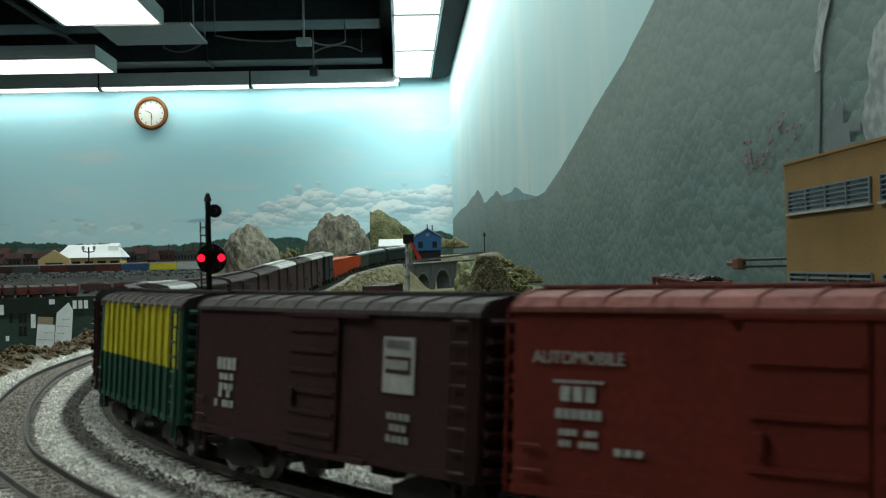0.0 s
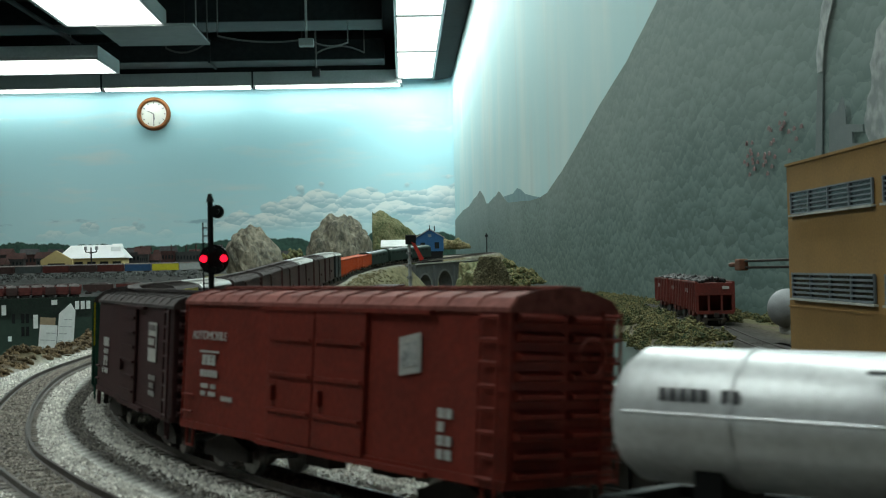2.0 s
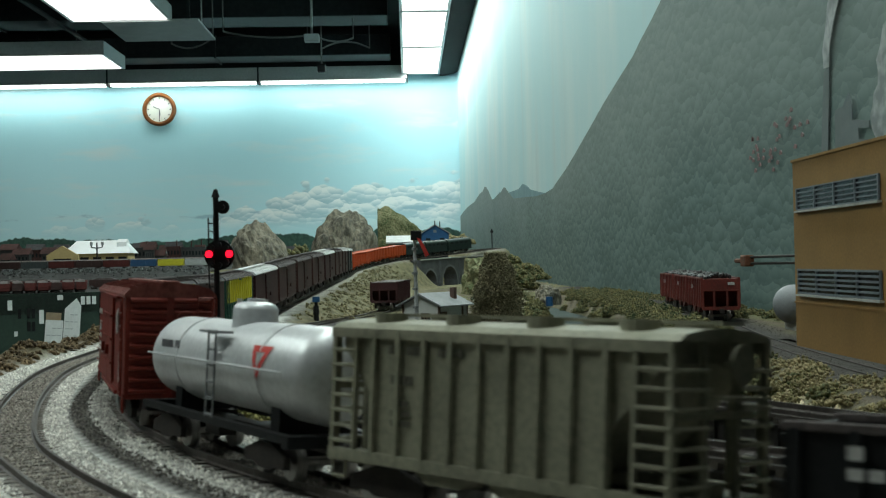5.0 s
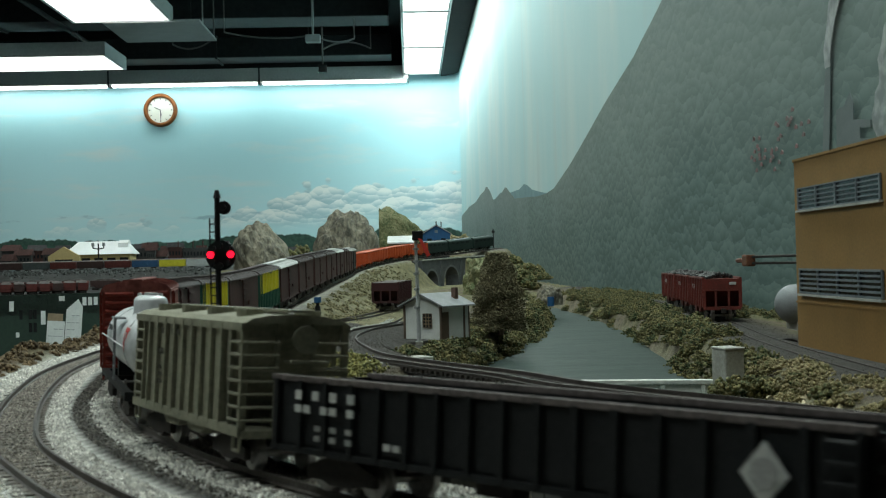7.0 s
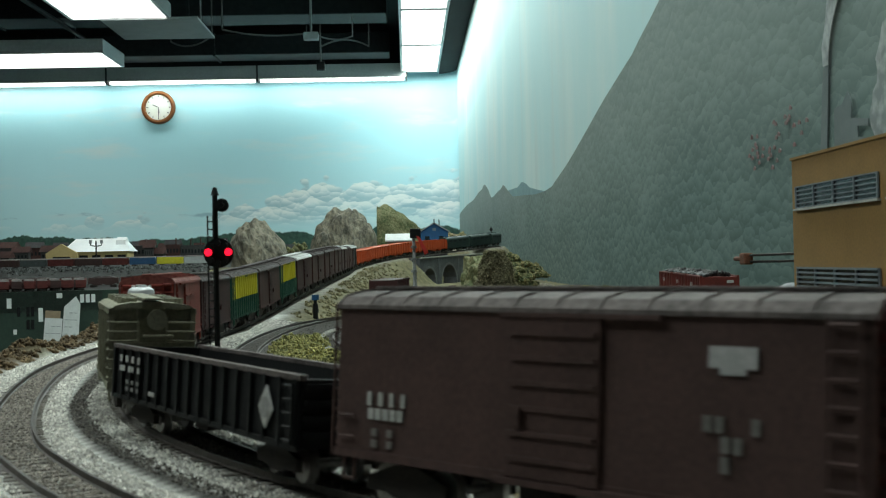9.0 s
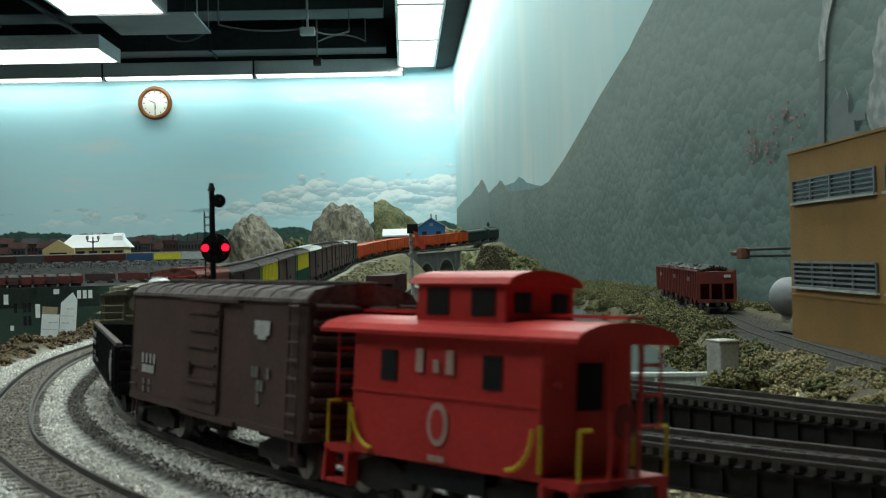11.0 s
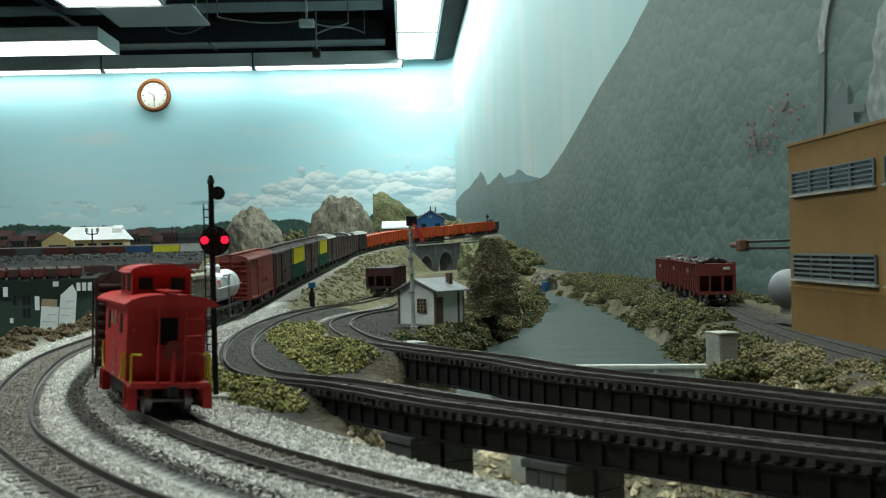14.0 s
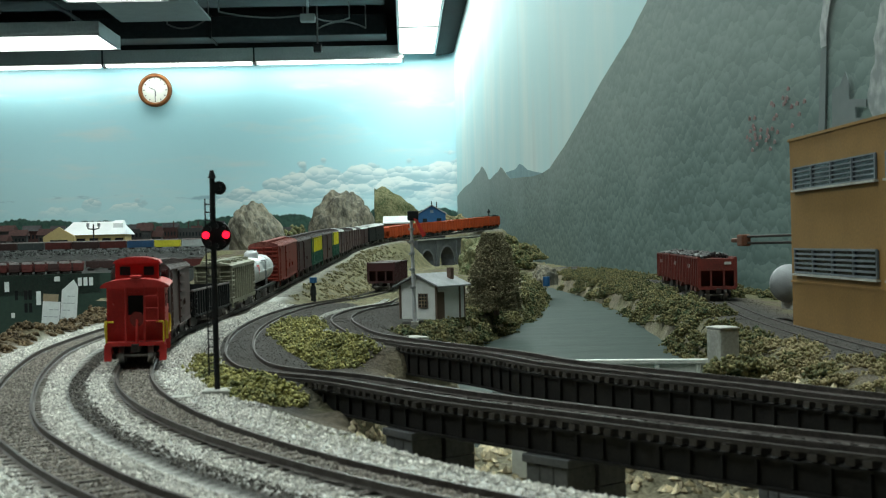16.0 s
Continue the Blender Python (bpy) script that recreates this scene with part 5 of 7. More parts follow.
    e2 = part("emblem", bm, faint, t, "faded oval emblem")
    bm = bmesh.new()
    prism(bm, [(0.0023 * math.cos(a), 0.0208 + 0.0036 * math.sin(a)) for a in np.linspace(0, 2 * math.pi, 18, endpoint=False)], 1, w + 0.0004, w + 0.0007)
    part("emblem_centre", bm, CABOOSE, e2)
    bars(t, 0.0, w + 0.0004, 0.0136, ["#####"], 0.0012, 0.0015, 0.001, faint)
    underframe(t, 0.0438, z0 - 0.0006, 0.026)
    return t


def open_hopper(name, label, paint, load, length=0.135, group="", lit_end=True):
    t = thing(name, 0, 0, 0, label, "railway car", group=group)
    h, w, z0, z1 = length / 2, 0.0168, 0.0125, 0.0390
    part("body", prism(bmesh.new(), [(-h, 0.028), (-h, z1), (h, z1), (h, 0.028), (h * 0.55, z0), (h * 0.30, 0.007), (h * 0.18, 0.007), (0, 0.018), (-h * 0.18, 0.007), (-h * 0.30, 0.007), (-h * 0.55, z0)], 1, -w + 0.0012, w - 0.0012), paint, t)
    for s in (-1, 1):
        part("side_sheet", boxes((-h, h, *sorted((s * (w - 0.0012), s * w)), z0, z1 + 0.001)), paint, t)
        for k in range(9):
            x = -h + 0.001 + (length - 0.002) * k / 8
            part("side_post", boxes((x - 0.0008, x + 0.0008, *sorted((s * w, s * (w + 0.0012))), z0, z1)), paint, t)
        part("top_rail", boxes((-h, h, *sorted((s * (w - 0.001), s * (w + 0.001))), z1, z1 + 0.0014)), paint, t)
        for y in (-w * 0.95, -w * 0.35, w * 0.35, w * 0.95):
            part("end_post", boxes((*sorted((s * (h - 0.0015), s * (h + 0.0005))), y - 0.0009, y + 0.0009, z0, 0.029)), paint, t)
        part("end_sill", boxes((*sorted((s * (h - 0.004), s * (h + 0.001))), -w, w, z0 - 0.002, z0 + 0.001)), paint, t)
        part("end_beam", boxes((*sorted((s * (h - 0.001), s * (h + 0.0008))), -w, w, 0.028, 0.0292)), paint, t)
        if load:
            bars(t, 0.02, s * (w + 0.0003), 0.033, ["####"], 0.004, 0.004, 0.001, side=s)
    if load:
        v, rng = [], np.random.default_rng(4)
        bm = bmesh.new()
        for _ in range(140):
            x, y = rng.uniform(-h * 0.93, h * 0.93), rng.uniform(-w * 0.85, w * 0.85)
            q = Matrix.Translation((x, y, z1 + 0.0005 + 0.004 * (1 - abs(y) / w) * (0.6 + 0.4 * math.sin(x * 90)))) @ Matrix.Diagonal((rng.uniform(0.6, 1.3), rng.uniform(0.6, 1.3), rng.uniform(0.6, 1.2), 1))
            bmesh.ops.create_icosphere(bm, subdivisions=1, radius=0.0026, matrix=q)
        part("coal_load", bm, surf("coal", (0.014, 0.014, 0.015), (0.03, 0.03, 0.03), 0.5, scale=300), t, "heap of black coal")
    underframe(t, h, z0, h - 0.02)
    return t


def streamlined_unit():
    t = thing("locomotive_unit", 0, 0, 0, "dark green streamlined locomotive unit with rounded roof", "locomotive", group="cars of the moving train")
    h, w, z0, e = 0.072, 0.0172, 0.010, 0.040
    bm = bmesh.new()
    prism(bm, [(w, z0), (w, e - 0.004)] + roof_profile(w, e - 0.004, e + 0.005, 11)[1:-1] + [(-w, e - 0.004), (-w, z0)], 0, -h, h)
    part("body", bm, NIGHT, t)
    for x in (-0.05, -0.02, 0.01, 0.04):
        part("roof_fan", rod(bmesh.new(), (x, 0, e + 0.003), (x, 0, e + 0.0065), 0.006, 16), NIGHT, t)
        for s in (-1, 1):
            part("side_grille", boxes((x - 0.008, x + 0.008, *sorted((s * w, s * (w + 0.0005))), 0.030, 0.0355)), BLACK, t)
    underframe(t, h, z0, h - 0.028)
    return t


SPEED = 0.0765
caboose = caboose_car()
caboose.scale = (0.97, 0.93, 1.0)
box_grey = boxcar("boxcar", "dull brown steel boxcar with ribbed door", BROWN, SOOT, 0.142, 1)
gon = gondola()
hop = covered_hopper()
tank = tank_car()
auto = boxcar("boxcar", "oxide red double-door automobile boxcar with white lettering", RED, REDROOF, 0.154, 2, eave=0.0490)
maroon = boxcar("boxcar", "dark maroon boxcar with white framed herald", MAROON, DARKROOF, 0.134, 1)
stock = boxcar("boxcar", "green boxcar with bright yellow upper sides", GREEN, DARKROOF, 0.126, 0, ribs=13, upper=YELLOW)
plain_b = boxcar("boxcar", "brown steel boxcar with grimy roof", FREIGHT, DARKROOF, 0.130, 1, detail=False)
stock_b = copy_thing(stock, pose(0, 0, 0))
tagged(stock_b, "green boxcar with yellow upper sides behind a pale-roofed boxcar")
plain_c = boxcar("boxcar", "maroon boxcar with pale roof", MAROON, PALE, 0.138, 1, detail=False)
plain_d = copy_thing(plain_b, pose(0, 0, 0))
plain_e = boxcar("boxcar", "black boxcar with white roof ahead of orange hoppers", BLACK, PALE, 0.146, 1, detail=False)
orange = [open_hopper("hopper_car", "bright orange open hopper car", ORANGE, False, 0.137, "cars of the moving train")]
orange += [copy_thing(orange[0], pose(0, 0, 0)) for _ in range(6)]
rest = [copy_thing(q, pose(0, 0, 0)) for q in (plain_b, plain_b, plain_c, plain_b, plain_c)]
units = [streamlined_unit()]
units += [copy_thing(units[0], pose(0, 0, 0)) for _ in range(2)]

# lettering and heralds on the sides that face the aisle
W1 = 0.0175
word(auto, "AUTOMOBILE", 0.0605, W1 + 0.0003, 0.0388, 0.0036, LETTER)
bars(auto, 0.0600, W1, 0.0345, ["#######"], 0.0018, 0.0006, 0.0008)
bars(auto, 0.0600, W1, 0.0333, ["###"], 0.0030, 0.0030, 0.0014)
bars(auto, 0.0600, W1, 0.0288, ["######"], 0.0019, 0.0020, 0.001)
bars(auto, 0.0600, W1, 0.0248, ["### ##", "## ###"], 0.0016, 0.0013, 0.0009)
bars(auto, 0.048, W1, 0.0218, ["###"], 0.0024, 0.0014, 0.001)
bm = bmesh.new()
prism(bm, [(-0.0375, 0.0415), (-0.0460, 0.0430), (-0.0464, 0.0340), (-0.0379, 0.0327)], 1, W1, W1 + 0.0003)
herald = part("herald", bm, LETTER, auto, "tilted white rectangular herald")
bm = bmesh.new()
prism(bm, [(-0.0388, 0.0400), (-0.0448, 0.0411), (-0.0452, 0.0356), (-0.0392, 0.0345)], 1, W1 + 0.0002, W1 + 0.0005)
part("herald_field", bm, surf("herald_grey", (0.22, 0.24, 0.24), (0.5, 0.5, 0.5), 0.7, scale=250), herald)
bars(auto, -0.0565, W1, 0.0265, ["##", "# ", "##", "##"], 0.0030, 0.0022, 0.0008)
bars(maroon, 0.047, W1, 0.0330, ["####"], 0.0030, 0.0034, 0.001)
bars(maroon, 0.047, W1, 0.0285, ["###", "###"], 0.0030, 0.0018, 0.0010)
bars(maroon, 0.048, W1, 0.0238, ["# #", "# ###"], 0.0024, 0.0020, 0.0008)
W2 = W1
bm = boxes((-0.044, -0.0315, W2, W2 + 0.0003, 0.0285, 0.0415))
herald = part("herald", bm, LETTER, maroon, "white square framed herald")
part("herald_field", boxes((-0.0428, -0.0327, W2 + 0.0002, W2 + 0.0005, 0.0330, 0.0370)), MAROON, herald)
bars(maroon, -0.0377, W2 + 0.0004, 0.0362, ["#####"], 0.0018, 0.0022, 0.001)
bars(maroon, -0.0377, W2 + 0.0004, 0.0408, ["#######"], 0.0014, 0.0020, 0.001, surf("herald_ink", (0.25, 0.23, 0.23), scale=300))
bars(maroon, -0.0385, W1, 0.0240, ["####", "###", "####"], 0.0024, 0.0016, 0.0010, surf("grey_lettering", (0.35, 0.34, 0.33), scale=300))
bars(box_grey, 0.052, W1, 0.0270, ["# # # #"], 0.0020, 0.0032, 0.0012)
bars(box_grey, 0.052, W1, 0.0232, ["#####"], 0.0026, 0.0026, 0.0012)
bars(box_grey, 0.053, W1, 0.0185, ["# #", "# #"], 0.0028, 0.0018, 0.0008, surf("grey_lettering", (0.22, 0.2, 0.19), scale=300))
bm = boxes((-0.046, -0.0405, W1, W1 + 0.0003, 0.0360, 0.0410), (-0.0485, -0.0382, W1, W1 + 0.0004, 0.0372, 0.0412))
part("herald", bm, surf("faded_herald", (0.5, 0.5, 0.5), scale=300), box_grey, "small pale herald")
bars(box_grey, -0.0435, W1, 0.0285, ["##  #", "##", "# "], 0.0026, 0.0030, 0.0006, surf("grey_lettering", (0.2, 0.19, 0.18), scale=300))

for ob in (auto, maroon, box_grey, stock, stock_b, plain_b, plain_c, plain_d, plain_e, *rest):
    ob.scale = (1, 0.96, 1.04)

# place of each car's middle along the line at the start
TRAIN = [(caboose, 0.507, 0.026), (box_grey, 0.626, 0.049), (gon, 0.794, 0.062), (hop, 0.953, 0.034), (tank, 1.087, 0.041), (auto, 1.2455, 0.056), (maroon, 1.397, 0.045),
         (stock, 1.537, 0.041), (plain_b, 1.675, 0.043), (stock_b, 1.812, 0.041), (plain_c, 1.957, 0.047), (plain_d, 2.106, 0.043), (rest[0], 2.257, 0.043), (rest[1], 2.405, 0.043), (rest[2], 2.558, 0.047), (rest[3], 2.712, 0.043), (rest[4], 2.866, 0.047), (plain_e, 3.050, 0.050)]
TRAIN += [(ob, 3.222 + 0.141 * k, 0.048) for k, ob in enumerate(orange)] + [(ob, 4.211 + 0.155 * k, 0.044) for k, ob in enumerate(units)]


def run(t):
    """How far the train has gone; it gains a little speed near the end."""
    return SPEED * t + 0.0029 * max(t - 12, 0) ** 2


def car_pose(s, bolster):
    a, b = Vector(MAIN.at(s + bolster)), Vector(MAIN.at(s - bolster))
    d = (a - b).normalized()
    m = Matrix((d, Vector((0, 0, 1)).cross(d).normalized(), d.cross(Vector((0, 0, 1)).cross(d).normalized()))).transposed().to_4x4()
    return Matrix.Translation((a + b) / 2 + Vector((0, 0, EYE))) @ m @ Matrix.Rotation(MAIN.lean(s), 4, "X")


def motions():
    for ob, s, bolster in TRAIN:
        walk(ob, [(t * 0.5, car_pose(s + run(t * 0.5), bolster)) for t in range(33)])
    # the wheels of the cars that pass close by roll along the rail
    for ob in (caboose, box_grey, gon, hop, tank, auto, maroon):
        for w in [c for c in ob.children_recursive if c.name.startswith("wheelset")]:
            x = w.location.x
            walk(w, [(k / 15, pose(x, 0, WHEEL, 0, math.degrees(run(k / 15) / WHEEL) % 360, 0)) for k in range(241)])



# ---- girder bridges ----


def girder_bridge(line, s0, s1, label, depth):
    t = thing("girder_bridge", 0, 0, 0, label, "bridge")
    for w in (-0.0115, 0.0115):
        bm, prev = bmesh.new(), None
        for s in np.arange(s0, s1, 0.012):
            ring = [bm.verts.new(line.beside(s, w + dw, dz)) for dw, dz in ((-0.001, -0.0050), (0.001, -0.0050), (0.001, -0.0050 - depth), (-0.001, -0.0050 - depth))]
            if prev:
                for k in range(4):
                    bm.faces.new((prev[k], prev[(k + 1) % 4], ring[(k + 1) % 4], ring[k]))
            else:
                bm.faces.new(ring)
            prev = ring
        bm.faces.new(prev[::-1])
        g = part("girder", bm, GIRDER, t, "blackened plate girder")
        for z in (-0.0052, -0.0050 - depth):
            bm, prev = bmesh.new(), None
            for s in np.arange(s0, s1, 0.012):
                ring = [bm.verts.new(line.beside(s, w + dw, z + dz)) for dw, dz in ((-0.0026, 0), (0.0026, 0), (0.0026, -0.0009), (-0.0026, -0.0009))]
                if prev:
                    for k in range(4):
                        bm.faces.new((prev[k], prev[(k + 1) % 4], ring[(k + 1) % 4], ring[k]))
                prev = ring
            part("flange", bm, GIRDER, g)
        me = finish("stiffener", boxes((-0.0006, 0.0006, -0.0022, 0.0022, -0.0056 - depth + 0.001, -0.0060)), GIRDER)
        for s in np.arange(s0 + 0.004, s1, 0.0115):
            q, p = line.along(s), line.beside(s, w)
            ob = new("stiffener", me)
            ob.parent, ob.matrix_basis = g, Matrix.Translation(p) @ Matrix.Rotation(math.atan2(q[1], q[0]), 4, "Z")
    for w in (-0.0142, 0.0142):
        bm, prev = bmesh.new(), None
        for s in np.arange(s0, s1, 0.012):
            ring = [bm.verts.new(line.beside(s, w + dw, dz)) for dw, dz in ((-0.0007, -0.0010), (0.0007, -0.0010), (0.0007, -0.0024), (-0.0007, -0.0024))]
            if prev:
                for k in range(4):
                    bm.faces.new((prev[k], prev[(k + 1) % 4], ring[(k + 1) % 4], ring[k]))
            prev = ring
        part("guard_timber", bm, TIEDARK, t)
    return t


def s_at_x(line, x):
    return float(np.interp(x, line.p[np.argmin(line.p[:, 0]):, 0], line.s[np.argmin(line.p[:, 0]):]))


girder_bridge(BRIDGE_A, A0, BRIDGE_A.length - 0.01, "blackened plate girder bridge on dark stone piers", 0.0089)
girder_bridge(BRIDGE_B, B0, BRIDGE_B.length - 0.01, "blackened plate girder bridge over the river", 0.0125)


def pier(s, line, w, l, top, material, label):
    p, q = line.at(s), line.along(s)
    t = thing("bridge_pier", p[0], p[1], top, label, "pier", math.degrees(math.atan2(q[1], q[0])), group="bridge piers")
    part("cap", boxes((-l / 2 - 0.001, l / 2 + 0.001, -w / 2 - 0.001, w / 2 + 0.001, -0.003, 0)), material, t, bevel=0.0005)
    for k in range(4):
        z = -0.0032 - 0.0085 * k
        for i in range(3):
            x = -l / 2 + l * i / 3
            for sgn in (-1, 1):
                part("stone", boxes((x + 0.0002, x + l / 3 - 0.0002, *sorted((sgn * 0.001, sgn * w / 2)), z - 0.0083, z)), material, t, bevel=0.0005)
    return t


for s in (s_at_x(BRIDGE_A, 0.008), s_at_x(BRIDGE_A, 0.058), s_at_x(BRIDGE_A, 0.125)):
    pier(s, BRIDGE_A, 0.030, 0.020, BZ - 0.0150, STONE, "dark stone pier under the girder bridge")
for s in (s_at_x(BRIDGE_B, 0.06), s_at_x(BRIDGE_B, 0.15)):
    pier(s, BRIDGE_B, 0.028, 0.016, BZ - 0.0187, STONE, "dark stone pier under the girder bridge")


def abutment(s, line, top, label, w=0.036, l=0.016, deep=0.05, material=None):
    p, q = line.at(s), line.along(s)
    t = thing("bridge_abutment", p[0], p[1], top, label, "abutment", math.degrees(math.atan2(q[1], q[0])), group="bridge abutments")
    part("block", boxes((-l, 0.002, -w / 2, w / 2, -deep, 0)), material or CONCRETE, t, bevel=0.0012)
    part("seat", boxes((-l - 0.002, 0.004, -w / 2 - 0.001, w / 2 + 0.001, -0.0020, 0.0005)), material or CONCRETE, t, bevel=0.0006)
    return t


abutment(A0, BRIDGE_A, BZ - 0.0143, "dark stone abutment of the girder bridge", material=STONE)
abutment(B0 - 0.004, BRIDGE_B, BZ - 0.0055, "pale concrete abutment of the girder bridge", w=0.062, l=0.018)
block = thing("concrete_block", 0.200, 0.745, -0.0590, "weathered pale concrete abutment block among shrubs", "abutment", 15)
part("block", boxes((-0.0068, 0.0068, -0.008, 0.010, -0.045, 0)), CONCRETE, block, bevel=0.0018)
part("cap", boxes((-0.0072, 0.0072, -0.0086, 0.0106, -0.0005, 0.0010)), CONCRETE, block, bevel=0.001)
dam = thing("low_wall", 0.174, 0.80, -0.0865, "low white concrete wall across the river", "wall", -12)
part("beam", boxes((-0.062, 0.055, -0.003, 0.003, 0, 0.003)), BEAMWHITE, dam, bevel=0.0005)
for k in range(5):
    x = -0.060 + 0.0275 * k
    part("post", boxes((x - 0.001, x + 0.001, -0.0025, 0.0025, -0.022, 0)), BEAMWHITE, dam)
    if k < 4:
        part("panel", boxes((x + 0.0015, x + 0.0260, -0.0015, 0.0015, -0.022, -0.0005)), BEAMWHITE, dam)
solid("white_slab", boxes((-0.016, 0.016, -0.009, 0.009, 0, 0.0022)), CONCRETE, "pale slab lying beside the track", "slab", bevel=0.0006, at=(-0.004, 0.795, -0.0655), rz=28)
solid("white_slab", boxes((-0.008, 0.008, -0.005, 0.005, -0.03, 0.0022)), BEAMWHITE, "white slab standing between the bridges", "slab", bevel=0.0006, at=(0.052, 0.50, -0.0705), rz=-42)

# ---- signal with two red lights ----
sig = thing("railway_signal", -0.0845, 0.525, -0.0665, "black railway signal mast with two lit red lights", "signal")
part("base", boxes((-0.006, 0.006, -0.006, 0.006, 0, 0.004)), CONCRETE, sig, bevel=0.0006)
part("mast", rods(0.0012, ((0, 0, 0.003), (0, 0, 0.098)), seg=12), BLACK, sig)
part("finial", rod(bmesh.new(), (0, 0, 0.097), (0, 0, 0.1005), 0.0018, 10, 0.0008), BLACK, sig)
bm = rods(0.00035, ((-0.0034, 0, 0.01), (-0.0034, 0, 0.088)), ((-0.0012, 0.0012, 0.01), (-0.0012, 0.0012, 0.088)), seg=5)
for k in range(22):
    rod(bm, (-0.0034, 0, 0.012 + 0.0035 * k), (-0.0012, 0.0012, 0.012 + 0.0035 * k), 0.0003, 5)
part("ladder", bm, BLACK, sig)
HZ = 0.0715
head = part("signal_head", rod(bmesh.new(), (0.0015, -0.0025, HZ), (0.0015, -0.0010, HZ), 0.0066, 28), BLACK, sig, "black target disc with lamps")
for x in (-0.0029, 0.0059):
    part("red_lamp", rod(bmesh.new(), (x, -0.0026, HZ + 0.0004), (x, -0.0032, HZ + 0.0004), 0.0016, 16), REDLIGHT, head, "glowing red lens")
for a in (45, 135, 225, 315, 90, 270):
    x, z = 0.0015 + 0.0044 * math.cos(radians(a)), HZ + 0.0044 * math.sin(radians(a))
    part("lamp_hood", rod(bmesh.new(), (x, -0.0025, z), (x, -0.0052, z), 0.0013, 12), BLACK, head)
up = part("upper_head", rod(bmesh.new(), (0.0032, -0.0022, 0.0925), (0.0032, -0.0005, 0.0925), 0.0030, 20), BLACK, sig)
part("upper_lamp", rod(bmesh.new(), (0.0032, -0.0022, 0.0925), (0.0032, -0.0050, 0.0925), 0.0013, 12), BLACK, up)
part("upper_back", boxes((0.0005, 0.0032, -0.001, 0.003, 0.0905, 0.0945)), BLACK, up)
solid("relay_box", boxes((-0.006, 0.006, -0.004, 0.004, 0, 0.003)), CONCRETE, "pale slab beside the signal base", "slab", bevel=0.0006, at=(-0.099, 0.512, -0.0665), rz=12)

# ---- shack ----
shack = thing("trackside_shack", 0.010, 1.057, -0.0685, "white board shack with grey gable roof and brown trim", "shack", -39)
SW, SD, SH, SP = 0.021, 0.041, 0.030, 0.039
bm = bmesh.new()
prism(bm, [(-SW, 0), (SW, 0), (SW, SH), (0, SP), (-SW, SH)], 1, 0, SD)
part("wall", bm, WHITEWALL, shack)
for s in (-1, 1):
    bm = bmesh.new()
    a = (SP - SH) / SW
    prism(bm, [(0, SP + 0.0004), (s * (SW + 0.005), SH - a * 0.005 + 0.0004), (s * (SW + 0.005), SH - a * 0.005 + 0.0018), (0, SP + 0.0018)], 1, -0.004, SD + 0.004)
    part("roof", bm, SLATE, shack, "grey shingled roof slope")
    for y in (0, SD):
        part("corner_board", boxes((*sorted((s * (SW - 0.0015), s * (SW + 0.0006))), y - 0.0007, y + 0.0007, 0, SH)), SHACKTRIM, shack)
SASH = surf("faded_brown_sash", (0.26, 0.20, 0.13), (0.18, 0.14, 0.09), 0.8)
win = part("window", boxes((0.001, 0.0105, -0.0005, 0, 0.0105, 0.0225)), WINDARK, shack, "dark multi-pane window")
for x in (0.001, 0.00417, 0.00733, 0.0105):
    part("window_bar", boxes((x - 0.0004, x + 0.0004, -0.0010, -0.0004, 0.0105, 0.0225)), SASH if 0.002 < x < 0.01 else SHACKTRIM, win)
for z in (0.0105, 0.0135, 0.0165, 0.0195, 0.0225):
    part("window_bar", boxes((0.0006, 0.0109, -0.0009, -0.0004, z - 0.0004, z + 0.0004)), SASH if 0.011 < z < 0.022 else SHACKTRIM, win)
part("side_door", boxes((SW, SW + 0.0008, 0.001, 0.010, 0, 0.024)), SHACKTRIM, shack, "brown board door")
part("side_batten", boxes((SW, SW + 0.0008, 0.0325, 0.0345, 0, SH - 0.001)), SHACKTRIM, shack)
part("chimney", boxes((0.010, 0.0145, 0.030, 0.0345, SH + 0.001, SP + 0.006)), surf("sooty_brick", (0.12, 0.075, 0.06), scale=300), shack)

# ---- semaphore pole ----
pole = thing("semaphore_pole", 0.006, 0.975, -0.0680, "grey semaphore pole with dark head and red arm", "signal pole")
part("base", boxes((-0.003, 0.003, -0.003, 0.003, 0, 0.003)), CONCRETE, pole)
part("mast", rod(bmesh.new(), (0, 0, 0.002), (-0.001, 0, 0.090), 0.0018, 10, 0.0012), surf("pale_grey_pole", (0.46, 0.48, 0.49), scale=300), pole)
for z in (0.03, 0.045, 0.058, 0.068, 0.078):
    part("collar", rod(bmesh.new(), (-0.001, 0, z), (-0.001, 0, z + 0.0018), 0.0026, 10), SLATE, pole)
part("head", boxes((-0.004, 0.005, -0.003, 0.003, 0.086, 0.094)), BLACK, pole, bevel=0.0008)
bm = bmesh.new()
prism(bm, [(0.001, 0.088), (0.004, 0.087), (0.011, 0.074), (0.008, 0.072)], 1, -0.0035, -0.0028)
part("arm", bm, SIGNRED, pole, "red semaphore arm lowered at a slant")

